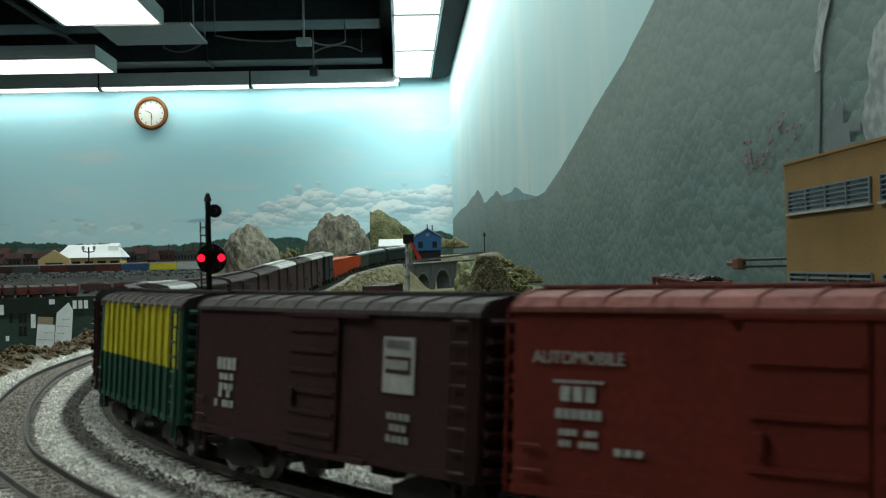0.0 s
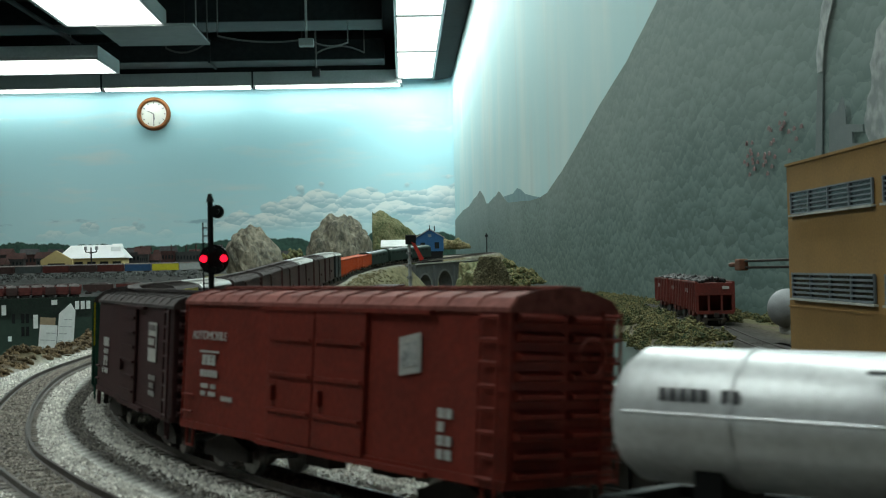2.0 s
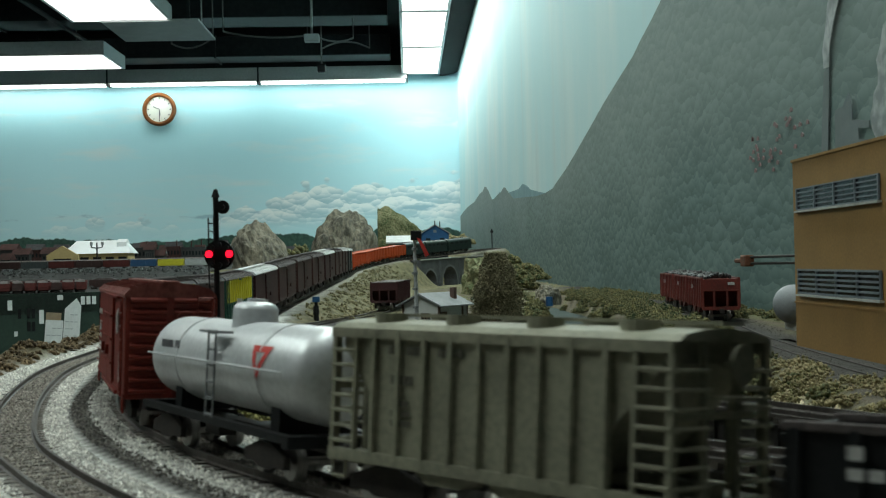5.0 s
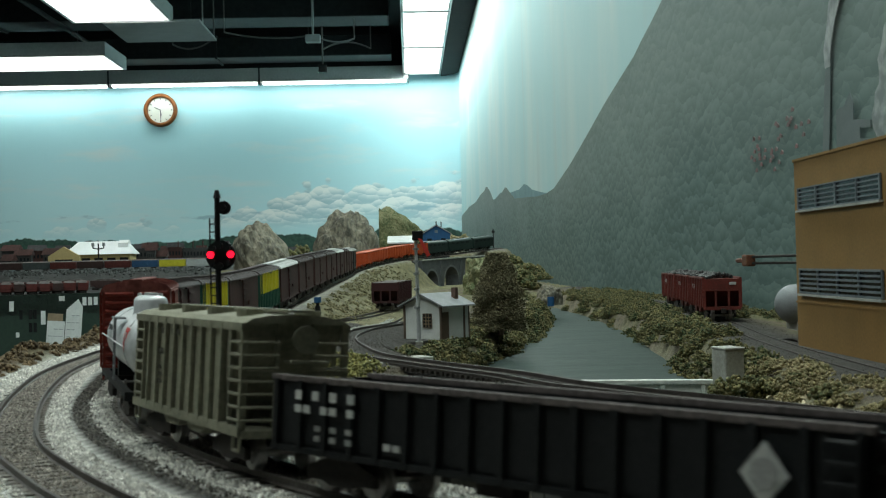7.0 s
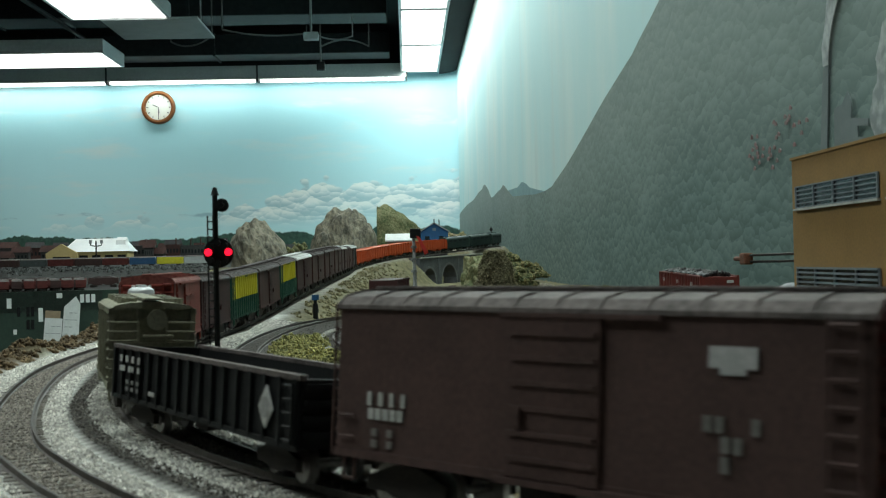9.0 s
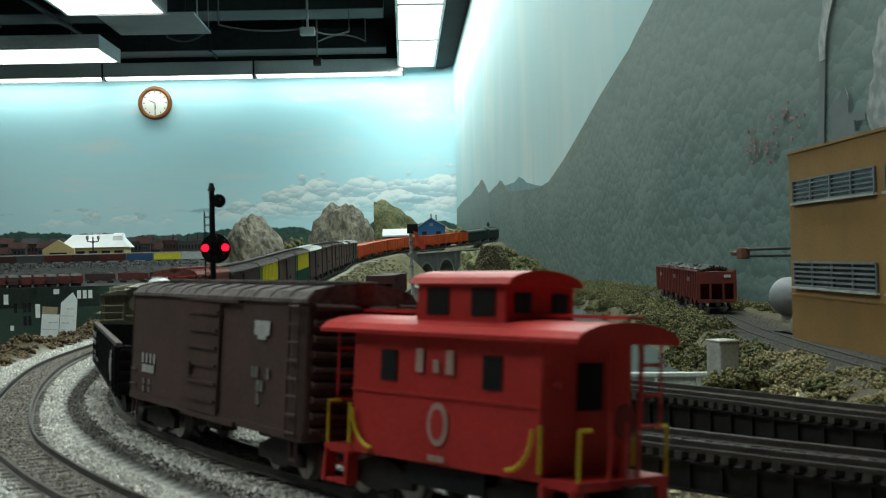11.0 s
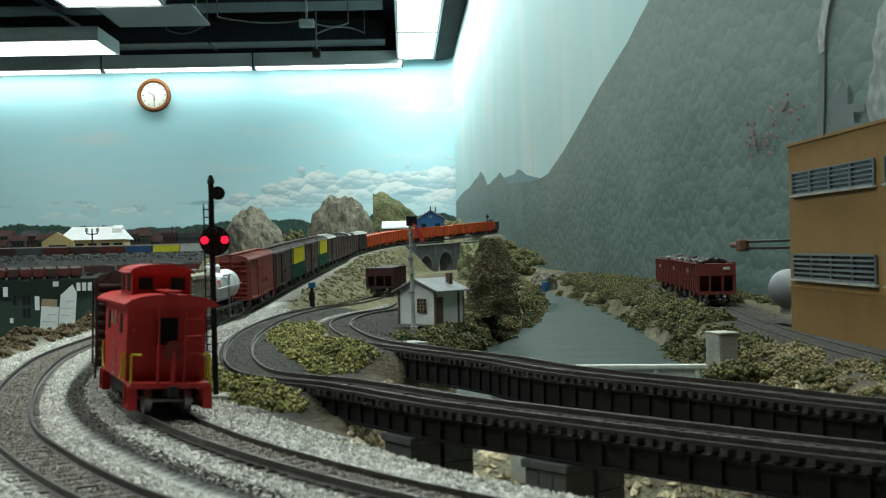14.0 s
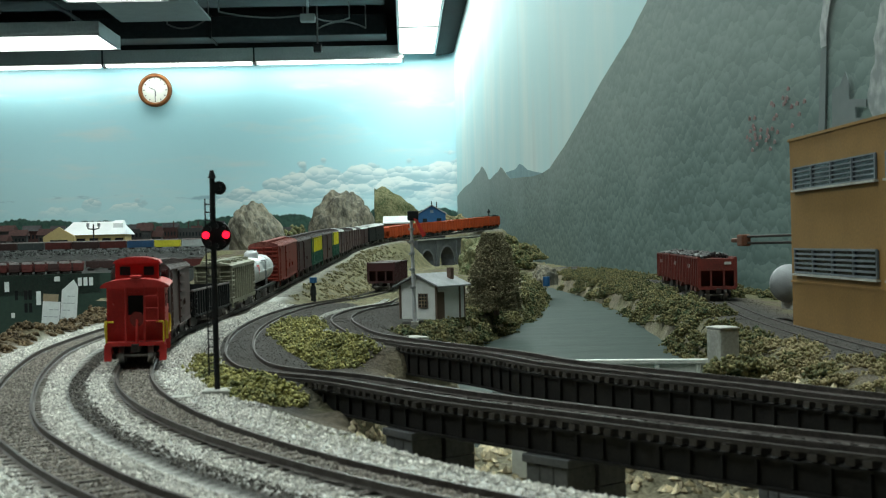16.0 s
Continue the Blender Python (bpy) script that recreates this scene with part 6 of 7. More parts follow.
# ---- mill beside the wall ----
mill = thing("mill_building", 0.29, 0.883, -0.072, "mustard-yellow mill building with two rows of steel windows", "building")
MW, MD, MH = 0.125, 0.46, 0.141
part("wall", boxes((0, MW, -MD, 0, 0, MH)), MUSTARD, mill, bevel=0.0006)
part("parapet", boxes((-0.0010, MW, -MD, 0.001, MH - 0.0005, MH + 0.0015)), MUSTARD, mill)
part("ledge", boxes((-0.0008, 0, -MD, 0, 0.0352, 0.0366)), MUSTARD, mill)
part("footing", boxes((-0.007, 0, -MD, 0.001, -0.001, 0.002)), CONCRETE, mill)
for y1 in (-0.012, -0.182):
    for z0, z1, louvre in ((0.1045, 0.1200, False), (0.0430, 0.0600, True)):
        w = part("window", boxes((-0.0006, 0.0, y1 - 0.153, y1, z0, z1)), WINDARK, mill, "dark steel-framed window band")
        for k in range(5):
            y = y1 - 0.153 * k / 4
            part("mullion", boxes((-0.0018, -0.0005, y - 0.0009, y + 0.0009, z0, z1)), WINBLUE, w)
        for k in range(6):
            z = z0 + (z1 - z0) * k / 5
            part("louvre" if louvre else "glazing_bar", boxes((-0.0024 if louvre else -0.0014, -0.0005, y1 - 0.153, y1, z - 0.0005, z + (0.0009 if louvre else 0.0004))), WINBLUE, w)
        part("sill", boxes((-0.003, 0, y1 - 0.155, y1 + 0.002, z0 - 0.0022, z0 - 0.0008)), CONCRETE, w)
spout = thing("loading_spout", 0.29, 0.90, -0.004, "rusty loading pipe reaching out from the mill", "pipe")
part("pipe", rods(0.0011, ((0.03, 0.0, 0.003), (0.0, 0.105, 0.002)), ((0.03, 0.002, -0.003), (0.0, 0.105, -0.0035))), TRUCK, spout)
part("elbow", boxes((-0.004, 0.004, 0.100, 0.116, -0.006, 0.004)), surf("rust", (0.19, 0.075, 0.045), (0.1, 0.05, 0.03), 0.8, scale=200), spout, bevel=0.0015)
part("nozzle", rods(0.002, ((0, 0.112, -0.001), (-0.002, 0.135, -0.001))), surf("rusty_iron", (0.14, 0.06, 0.04), scale=200), spout)
part("support", rods(0.0012, ((0.03, 0.002, -0.066), (0.03, 0.002, 0.003))), TRUCK, spout)
st = thing("storage_tank", 0.362, 1.11, -0.0475, "grey horizontal storage tank on concrete saddles", "tank", 8)
bm = bmesh.new()
bmesh.ops.create_uvsphere(bm, u_segments=32, v_segments=16, radius=0.0185)
for v in bm.verts:
    v.co.x += 0.045 if v.co.x > 0.0001 else 0
part("shell", bm, GREYPIPE, st, smooth=True)
for x in (0.002, 0.04):
    part("saddle", boxes((x - 0.004, x + 0.004, -0.014, 0.014, -0.0295, -0.008)), CONCRETE, st)
solid("tank_pad", boxes((-0.03, 0.08, -0.03, 0.022, -0.006, 0.002)), CONCRETE, "pale concrete pad under the storage tank", "slab", bevel=0.0006, at=(0.362, 1.11, -0.0755), rz=8)


def park(ob, line, s, bolster):
    a, b = Vector(line.at(s + bolster)), Vector(line.at(s - bolster))
    d = a - b
    ob.matrix_basis = Matrix.Translation((a + b) / 2 + Vector((0, 0, EYE))) @ Matrix.Rotation(math.atan2(d.y, d.x), 4, "Z")
    return ob


def s_at_y(line, y):
    return float(np.interp(y, line.p[:, 1], line.s))


coal = open_hopper("hopper_car", "dull red hopper car heaped with coal, parked", HOPRED, True, 0.132, "parked coal hoppers")
part("end_letters", boxes((-0.0672, -0.0668, -0.0125, -0.0065, 0.0335, 0.0360)), LETTER, coal)
for y, ob in ((1.285, coal), (1.441, copy_thing(coal, pose(0, 0, 0))), (1.597, copy_thing(coal, pose(0, 0, 0)))):
    park(ob, MILL, s_at_y(MILL, y), 0.045)
    ob.scale = (1.1, 1.12, 1.12)
small = open_hopper("ore_car", "short dark brown ore car with a pale load, parked", MAROON, False, 0.078, "parked spur cars")
part("pale_load", boxes((-0.037, 0.037, -0.0150, 0.0150, 0.0385, 0.0400)), SOOT, small, "pale grey load", bevel=0.0006)
for y, ob in ((1.525, small), (1.625, copy_thing(small, pose(0, 0, 0)))):
    park(ob, SPUR, s_at_y(SPUR, y), 0.02)
    ob.scale = (0.95, 0.98, 0.88)

# ---- viaduct ----
VA, VB = Vector((0.018, 3.455, 0)), Vector((0.235, 3.855, 0))
vl = (VB - VA).length
via = thing("stone_viaduct", VA.x, VA.y, -0.085, "dark grey stone viaduct with round arches", "viaduct", math.degrees(math.atan2(VB.y - VA.y, VB.x - VA.x)))
line_z = [float(np.interp(VA.y + (VB.y - VA.y) * u, MAIN.p[60:290, 1], MAIN.p[60:290, 2])) + 0.079 for u in (0, 1)]


def arch_wall(length, t0, t1, arches):
    out = [(0, 0)]
    for c, w, spring in arches:
        out += [(c - w, 0), (c - w, spring)] + [(c - w * math.cos(a), spring + w * math.sin(a)) for a in np.linspace(0.2, math.pi - 0.2, 9)] + [(c + w, spring), (c + w, 0)]
    return out + [(length, 0), (length, t1), (0, t0)]


arches = [(0.06, 0.040, 0.020), (0.190, 0.050, 0.020), (0.325, 0.050, 0.022)]
bm = bmesh.new()
prism(bm, arch_wall(vl, line_z[0] - 0.003, line_z[1] - 0.003, arches), 1, -0.019, 0.026)
part("wall", bm, STONE, via, "dark coursed stone wall")
part("coping", prism(bmesh.new(), [(0, line_z[0] - 0.003), (vl, line_z[1] - 0.003), (vl, line_z[1] + 0.001), (0, line_z[0] + 0.001)], 1, -0.0225, -0.0185), CONCRETE, via, "pale stone coping")
for c, w, spring in arches:
    bm = bmesh.new()
    for k in range(12):
        a0, a1 = math.pi * k / 12 + 0.01, math.pi * (k + 1) / 12 - 0.01
        prism(bm, [(c - q * math.cos(a), spring + q * math.sin(a)) for q, a in ((w, a0), (w + 0.006, a0), (w + 0.006, a1), (w, a1))], 1, -0.0202, -0.0188)
    tagged(part("arch_stones", bm, surf("pale_arch_stone", (0.14, 0.145, 0.15), scale=200), via), kind="stuff")
for x in (0.122, 0.258, 0.392):
    part("buttress", boxes((x - 0.007, x + 0.007, -0.0225, -0.019, 0, line_z[0] - 0.004)), STONE, via)
solid("dark_trestle", boxes((-0.03, 0.028, -0.03, 0.03, -0.03, 0.058)), GIRDER, "black steel trestle tower beside the viaduct", "trestle", at=(-0.012, 3.40, -0.055), bevel=0.001)

# ---- hills, rocks and the far end ----


def rock(name, x, y, z, sx, sy, sz, material, label, seed, peak=0.0, cut=None, jag=0.35):
    bm = bmesh.new()
    bmesh.ops.create_icosphere(bm, subdivisions=5, radius=1.0)
    for v in bm.verts:
        p = v.co.copy()
        n = noise.fractal(p * 1.6 + Vector((seed, 0, 0)), 1.0, 2.0, 5) * jag
        r = noise.noise(p * 5 + Vector((0, seed, 0))) * 0.07 + abs(noise.noise(p * 2.6 + Vector((0, 0, seed)))) * 0.16
        q = p * (1 + n * 0.5 + r)
        q.x += peak * max(q.z, 0)
        if cut is not None and q.x < cut:
            q.x = cut + 0.02 * noise.noise(p * 9)
        v.co = Vector((q.x * sx, q.y * sy, max(q.z, -0.25) * sz))
    return solid(name, bm, material, label, "rock", at=(x, y, z), smooth=False)


rock("rock_outcrop", -0.366, 3.0, -0.018, 0.076, 0.07, 0.115, ROCK, "pale grey plaster rock outcrop", 3.1, peak=-0.35, jag=0.3)
rock("rock_outcrop", -0.200, 3.7, -0.012, 0.108, 0.08, 0.165, ROCK, "grey mottled rock outcrop with cut face", 7.7, peak=0.05, cut=-0.98, jag=0.25)
rock("rock_outcrop", -0.012, 4.2, -0.01, 0.150, 0.07, 0.197, ROCKGREEN, "mossy green rock with steep cut side", 12.4, peak=-0.62, cut=-0.62, jag=0.22)
rock("grassy_hill", 0.185, 2.62, -0.085, 0.062, 0.11, 0.092, ROCKGREEN, "grassy hill at the end of the viaduct", 5.0, peak=-0.3, jag=0.3)
rock("pale_boulder", 0.232, 1.98, -0.070, 0.022, 0.025, 0.026, ROCK, "pale boulder on the river bank", 9.0)

tower = thing("blue_tower", 0.092, 4.05, -0.024, "blue board tower house with grey gable roof", "building")
bm = bmesh.new()
prism(bm, [(-0.0469, 0.0740), (0.0469, 0.0740), (0.0469, 0.1206), (0, 0.1481), (-0.0469, 0.1206)], 1, 0, 0.0804)
part("wall", bm, BLUE, tower, "blue upper wall and gable")
# closed near-black block; the open storey's shade is put into its colour
part("base", boxes((-0.044, 0.044, 0.004, 0.076, 0, 0.076)), DARKHOLE, tower, "near-black block standing in for the shade of the open lower storey")
for s in (-1, 1):
    bm = bmesh.new()
    prism(bm, [(0, 0.1487), (s * 0.0523, 0.1179), (s * 0.0523, 0.1213), (0, 0.1521)], 1, -0.0054, 0.0858)
    part("roof", bm, SLATE, tower)
for x, y in ((0.0000, -0.0040), (0.0188, 0.0670)):
    part("finial", rods(0.0021, ((x, y, 0.1447), (x, y, 0.1635))), BLACK, tower)
part("gable_vent", boxes((-0.0054, 0.0054, -0.0016, 0, 0.1233, 0.1327)), WINBLUE, tower)
for x in (-0.0241, 0.0241):
    part("window", boxes((x - 0.0080, x + 0.0080, -0.0016, 0, 0.0831, 0.1045)), WINDARK, tower)
shed = thing("white_roofed_shed", -0.026, 3.72, -0.010, "small shed with pale sheet roof", "building")
part("wall", boxes((-0.0381, 0.0381, -0.0254, 0.0381, 0, 0.0711)), SHACKTRIM, shed)
part("roof", prism(bmesh.new(), [(-0.0305, 0.0698), (0.0432, 0.0914), (0.0432, 0.0953), (-0.0305, 0.0737)], 0, -0.0432, 0.0406), PALE, shed, "pale sheet roof")
post = thing("lineside_post", 0.303, 4.28, 0.042, "dark lineside signal post", "signal pole")
part("mast", rods(0.0020, ((0, 0, 0), (0, 0, 0.0725))), BLACK, post)
part("head", rod(bmesh.new(), (0, -0.0037, 0.0625), (0, 0.0037, 0.0625), 0.0056, 14), BLACK, post)

figure = solid("toy_figurine", rod(rod(rod(bmesh.new(), (0, 0, 0), (0, 0, 0.0095), 0.0034, 10, 0.0026), (0, 0, 0.009), (0, 0, 0.019), 0.0038, 10, 0.003), (0, 0, 0.019), (0, 0, 0.023), 0.002, 10, 0.0018), BLACK, "plain dark toy figurine beside the track", "figurine", at=(-0.105, 1.337, -0.0655))
# the figurine's blue cap, a plain drum shape set on its head
solid("blue_barrel", rod(bmesh.new(), (0, 0, 0), (0, 0, 0.006), 0.0042, 14), BLUE, "blue cap of the toy figurine", "drum", at=(-0.105, 1.337, -0.0425))
solid("blue_barrel", rod(bmesh.new(), (0, 0, 0), (0, 0, 0.015), 0.0055, 16), BLUE, "bright blue drum on the river bank", "drum", at=(0.220, 1.86, -0.074), bevel=0.0008)
solid("blue_barrel", rod(bmesh.new(), (0, 0, 0), (0, 0, 0.018), 0.007, 16), surf("pale_blue_paint", (0.12, 0.28, 0.48), scale=200), "pale blue drum before the viaduct", "drum", at=(0.068, 2.25, -0.076), bevel=0.0008)

# ---- shrubs ----


def clumps(name, spots, material, label, seed, blob=0.0010, per=210, category="shrub", squash=0.8):
    """Foam shrubs: each is a heap of many small uneven clumps; all of one bank are one mesh."""
    rng = np.random.default_rng(seed)
    g = bmesh.new()
    bmesh.ops.create_icosphere(g, subdivisions=1, radius=1.0)
    bv, bf = np.array([v.co[:] for v in g.verts]), np.array([[v.index for v in f.verts] for f in g.faces])
    g.free()
    centres = []
    for x, y, z, r in spots:
        n = max(12, int(per * (r / 0.010) ** 1.5))
        d = rng.normal(size=(n, 3))
        d /= np.linalg.norm(d, axis=1)[:, None]
        d[:, 2] = np.abs(d[:, 2]) * squash
        lump = 1 + 0.25 * np.sin(d[:, :1] * 5 + x * 900) * np.cos(d[:, 1:2] * 4 + y * 700)
        centres.append(np.array((x, y, z)) + d * r * lump * rng.uniform(0.5, 1.05, (n, 1)))
    c = np.vstack(centres)
    v = bv[None] * (blob * rng.uniform(0.5, 1.5, (len(c), 1, 1))) * rng.uniform(0.6, 1.4, (len(c), len(bv), 1)) + c[:, None]
    f = bf[None] + (np.arange(len(c)) * len(bv))[:, None, None]
    me = bpy.data.meshes.new(name)
    v, f = v.reshape(-1, 3).astype(np.float32), f.reshape(-1, 3).astype(np.int32)
    me.vertices.add(len(v)), me.loops.add(f.size), me.polygons.add(len(f))
    me.vertices.foreach_set("co", v.ravel())
    me.loops.foreach_set("vertex_index", f.ravel())
    me.polygons.foreach_set("loop_start", np.arange(0, f.size, 3, dtype=np.int32))
    me.update(calc_edges=True)
    me.materials.append(material)
    ob = new(name, me)
    ob.location = (0, 0, EYE)
    return tagged(ob, label, category, kind="stuff")


def on_land(pts):
    pts = np.array(pts, float)
    z, _ = land(pts[:, 0][None], pts[:, 1][None])
    return [(x, y, zz - 0.002, r) for (x, y, r), zz in zip(pts, z[0])]


rng = np.random.default_rng(21)
EARTHBRUSH = surf("brown_ground_foam", (0.15, 0.105, 0.06), (0.06, 0.045, 0.025), 0.95, scale=70, fine=800, island=0.5, bump=0.6)
MAIN_FAR = Line(MAIN.p[(MAIN.p[:, 1] > 1.2) & (np.arange(len(MAIN.p)) > 60)][:150])
right, left, dry, lime, edge = [], [], [], [], []
for y in np.arange(1.0, 2.5, 0.014):
    rc, rw = np.interp(y, RIV[:, 0], RIV[:, 1]), np.interp(y, RIV[:, 0], RIV[:, 2])
    mx = np.interp(y, MILL.p[:, 1], MILL.p[:, 0])
    for _ in range(3):
        x = rng.uniform(rc + rw - 0.012, max(mx - 0.024, rc + rw + 0.012))
        right.append((x, y + rng.uniform(-0.01, 0.01), rng.uniform(0.005, 0.015)))
    if y > 1.35:
        edge.append((rng.uniform(0.40, 0.42), y, rng.uniform(0.007, 0.012)))
for _ in range(16):
    right.append((rng.uniform(0.352, 0.42), rng.uniform(1.14, 1.5), rng.uniform(0.008, 0.016)))
for y in np.arange(0.90, 2.3, 0.012):
    rc, rw = np.interp(y, RIV[:, 0], RIV[:, 1]), np.interp(y, RIV[:, 0], RIV[:, 2])
    for _ in range(3 if y > 1.1 else 2):
        left.append((rc - rw + 0.006 - abs(rng.normal(0, 0.014)), y + rng.uniform(-0.01, 0.01), rng.uniform(0.006, 0.012)))
for _ in range(75):
    y = rng.uniform(0.84, 1.20)
    left.append((np.interp(y, RIV[:, 0], RIV[:, 1]) - np.interp(y, RIV[:, 0], RIV[:, 2]) + rng.uniform(-0.026, 0.012), y, rng.uniform(0.006, 0.012)))
for _ in range(45):
    y = rng.uniform(0.74, 1.04)
    right.append((np.interp(y, RIV[:, 0], RIV[:, 1]) + np.interp(y, RIV[:, 0], RIV[:, 2]) + rng.uniform(-0.012, 0.018), y, rng.uniform(0.006, 0.011)))
for _ in range(30):
    left.append((rng.uniform(0.05, 0.12), rng.uniform(1.12, 1.35), rng.uniform(0.009, 0.016)))
for _ in range(26):
    left.append((rng.uniform(-0.005, 0.055), rng.uniform(0.86, 1.0), rng.uniform(0.004, 0.0075)))
for _ in range(70):
    y = rng.uniform(0.50, 0.80)
    mx = np.interp(y, MILL.p[:, 1], MILL.p[:, 0])
    dry.append((rng.uniform(0.190, mx - 0.022), y, rng.uniform(0.007, 0.014)))
for _ in range(10):
    left.append((rng.uniform(0.195, 0.26), rng.uniform(0.58, 0.70), rng.uniform(0.005, 0.009)))
for _ in range(190):
    s = rng.uniform(B0 - 0.24, B0 + 0.012)
    p = BRIDGE_B.beside(s, -rng.uniform(0.022, 0.066))
    if np.min(np.hypot(*(BRIDGE_A.p[:, :2] - p[:2]).T)) > 0.023:
        lime.append((p[0], p[1], rng.uniform(0.005, 0.0105)))
for _ in range(130):
    s = rng.uniform(A0 - 0.12, A0 + 0.035)
    p = BRIDGE_A.beside(s, -rng.uniform(0.019, 0.046))
    if np.min(np.hypot(*(MAIN.p[:, :2] - p[:2]).T)) > 0.034:
        lime.append((p[0], p[1], rng.uniform(0.004, 0.0085)))
clumps("shrub_bank", on_land(right), SHRUB, "olive green foam shrubs along the river bank", 1)
blockside = [(rng.uniform(0.184, 0.216), rng.uniform(0.675, 0.728), rng.uniform(-0.088, -0.077), rng.uniform(0.006, 0.009)) for _ in range(22)]
clumps("shrub_bank", blockside, SHRUB, "green foam shrubs around the concrete block", 33, blob=0.0011, per=150)
clumps("shrub_bank", on_land(edge), SHRUB, "dark green shrubs along the foot of the mural", 6)
clumps("shrub_bank", on_land(left), SHRUB, "green and brown foam shrubs on the river bank", 2)
clumps("dry_shrub_bank", on_land(dry), DRYSHRUB, "straw-coloured dry shrubs beside the mill track", 3, blob=0.0008, per=230, squash=0.5)
clumps("yellow_green_tufts", on_land(lime), LIME, "yellow-green tufts beside the tracks", 4, blob=0.0008, per=230)
hillside = [(0.20 + rng.uniform(-0.03, 0.05), 2.62 + rng.uniform(-0.06, 0.1), rng.uniform(-0.07, -0.02), rng.uniform(0.010, 0.018)) for _ in range(26)]
hillside += [(0.27 + rng.uniform(-0.02, 0.05), 2.9 + rng.uniform(-0.1, 0.1), rng.uniform(-0.07, 0.0), rng.uniform(0.010, 0.02)) for _ in range(30)]
clumps("hillside_brush", hillside, SHRUB, "dark brush on the hillside by the viaduct", 5, blob=0.0026)
ridge = []
for _ in range(150):
    p = SIDE.beside(rng.uniform(0.75, 1.35), rng.uniform(0.036, 0.062))
    ridge.append((p[0], p[1], rng.uniform(0.003, 0.0075)))
clumps("ridge_brush", on_land(ridge), EARTHBRUSH, "dry brown brush on the ridge beside the side track", 29, blob=0.0013, per=90)
tufts = []
for _ in range(700):
    s = rng.uniform(s_at_y(MAIN_FAR, 1.3), s_at_y(MAIN_FAR, 3.3))
    p = MAIN_FAR.beside(s, -rng.uniform(0.028, 0.10))
    tufts.append((p[0], p[1], rng.uniform(0.003, 0.006)))
clumps("embankment_grass", on_land(tufts), surf("embankment_straw", (0.23, 0.20, 0.115), (0.09, 0.085, 0.045), 0.95, scale=60, fine=500, island=0.35, mix=0.45), "dry grass tufts on the railway embankment", 9, blob=0.0012, per=80)
clumps("hilltop_bush", [(0.145 + 0.016 * k, 4.25, 0.062 + 0.008 * (k % 2), 0.026) for k in range(5)], DRYSHRUB, "round dry bush beside the blue tower", 15, blob=0.0032)

# ---- the bushy tree behind the shack ----
tree = thing("tree", 0.092, 1.22, -0.077, "bushy brown-green tree behind the shack", "tree")
bm = rod(bmesh.new(), (0, 0, 0), (0.001, 0, 0.035), 0.003, 8, 0.0016)
for k in range(7):
    a = k * 0.9
    rod(bm, (0, 0, 0.012 + 0.004 * k), (0.016 * math.cos(a), 0.016 * math.sin(a), 0.026 + 0.006 * k), 0.0011, 6, 0.0005)
part("trunk", bm, SHACKTRIM, tree)
rngt = np.random.default_rng(77)
g = bmesh.new()
bmesh.ops.create_icosphere(g, subdivisions=1, radius=1.0)
bv, bf = np.array([v.co[:] for v in g.verts]), [[v.index for v in f.verts] for f in g.faces]
g.free()
tv, tf = [], []
for k in range(15000):
    u = rngt.uniform(0.04, 1)
    wide = 0.033 * (1 - 0.62 * u ** 1.6) * (0.9 + 0.10 * noise.noise((u * 6, 2.0, 0.3)))
    a, q = rngt.uniform(0, 2 * math.pi), math.sqrt(rngt.uniform(0.15, 1.05))
    wide *= 1 + 0.36 * noise.noise((math.cos(a) * 1.7, math.sin(a) * 1.7, u * 5))
    c = np.array((wide * q * math.cos(a) - 0.004 * u, wide * q * math.sin(a), 0.002 + 0.083 * u))
    b = len(tv)
    tv.extend((bv * 0.00075 * rngt.uniform(0.5, 1.5) * rngt.uniform(0.6, 1.4, (len(bv), 1)) + c).tolist())
    tf.extend([[i + b for i in t] for t in bf])
crown = new("crown", raw("crown", tv, tf, TREEGREEN))
crown.parent = tree

# ---- the yard across the aisle ----
FA, FB = Vector((-2.20, 4.05, 0)), Vector((-1.14, 4.45, 0))
fang = math.degrees(math.atan2(FB.y - FA.y, FB.x - FA.x))
flen = (FB - FA).length
PENCIL = surf("pale_grey_writing", (0.42, 0.43, 0.43), scale=100)
fd = (FB - FA).normalized()
fn = Vector((-fd.y, fd.x, 0))
fas = thing("yard_fascia", FA.x, FA.y, -0.085, "dark green layout fascia with labels and toggle slots", "fascia", fang, kind="structure")
part("panel", boxes((-0.6, flen + 0.1, 0.0, 0.02, -0.30, 0.0)), FASCIA, fas)
part("shelf", boxes((-0.6, flen + 0.1, 0.02, 0.05, -1.215, -0.30)), DUCT, fas)
rngf = np.random.default_rng(31)
for u, z, w, h, m in ((0.60, -0.045, 0.02, 0.035, PAPER), (0.545, -0.07, 0.02, 0.045, PAPER), (0.806, -0.022, 0.016, 0.036, PAPER), (0.98, -0.008, 0.020, 0.018, PAPER), (0.825, -0.135, 0.012, 0.018, PAPER), (0.914, -0.06, 0.016, 0.05, PAPER)):
    part("label_card", boxes((u - w / 2, u + w / 2, -0.003, -0.001, z - h, z)), m, fas, "small white label card")
for u in (0.655, 0.680, 0.838, 0.854, 0.870, 0.886):
    for z in (-0.055, -0.102):
        if rngf.random() > 0.25:
            part("toggle_slot", boxes((u - 0.0055, u + 0.0055, -0.0025, -0.0005, z - 0.034, z)), DARKHOLE, fas, "black rounded slot", bevel=0.0006)
for u in (1.06, 1.08, 1.10):
    part("label_card", boxes((u - 0.007, u + 0.007, -0.003, -0.001, -0.045, -0.015)), PAPER, fas)
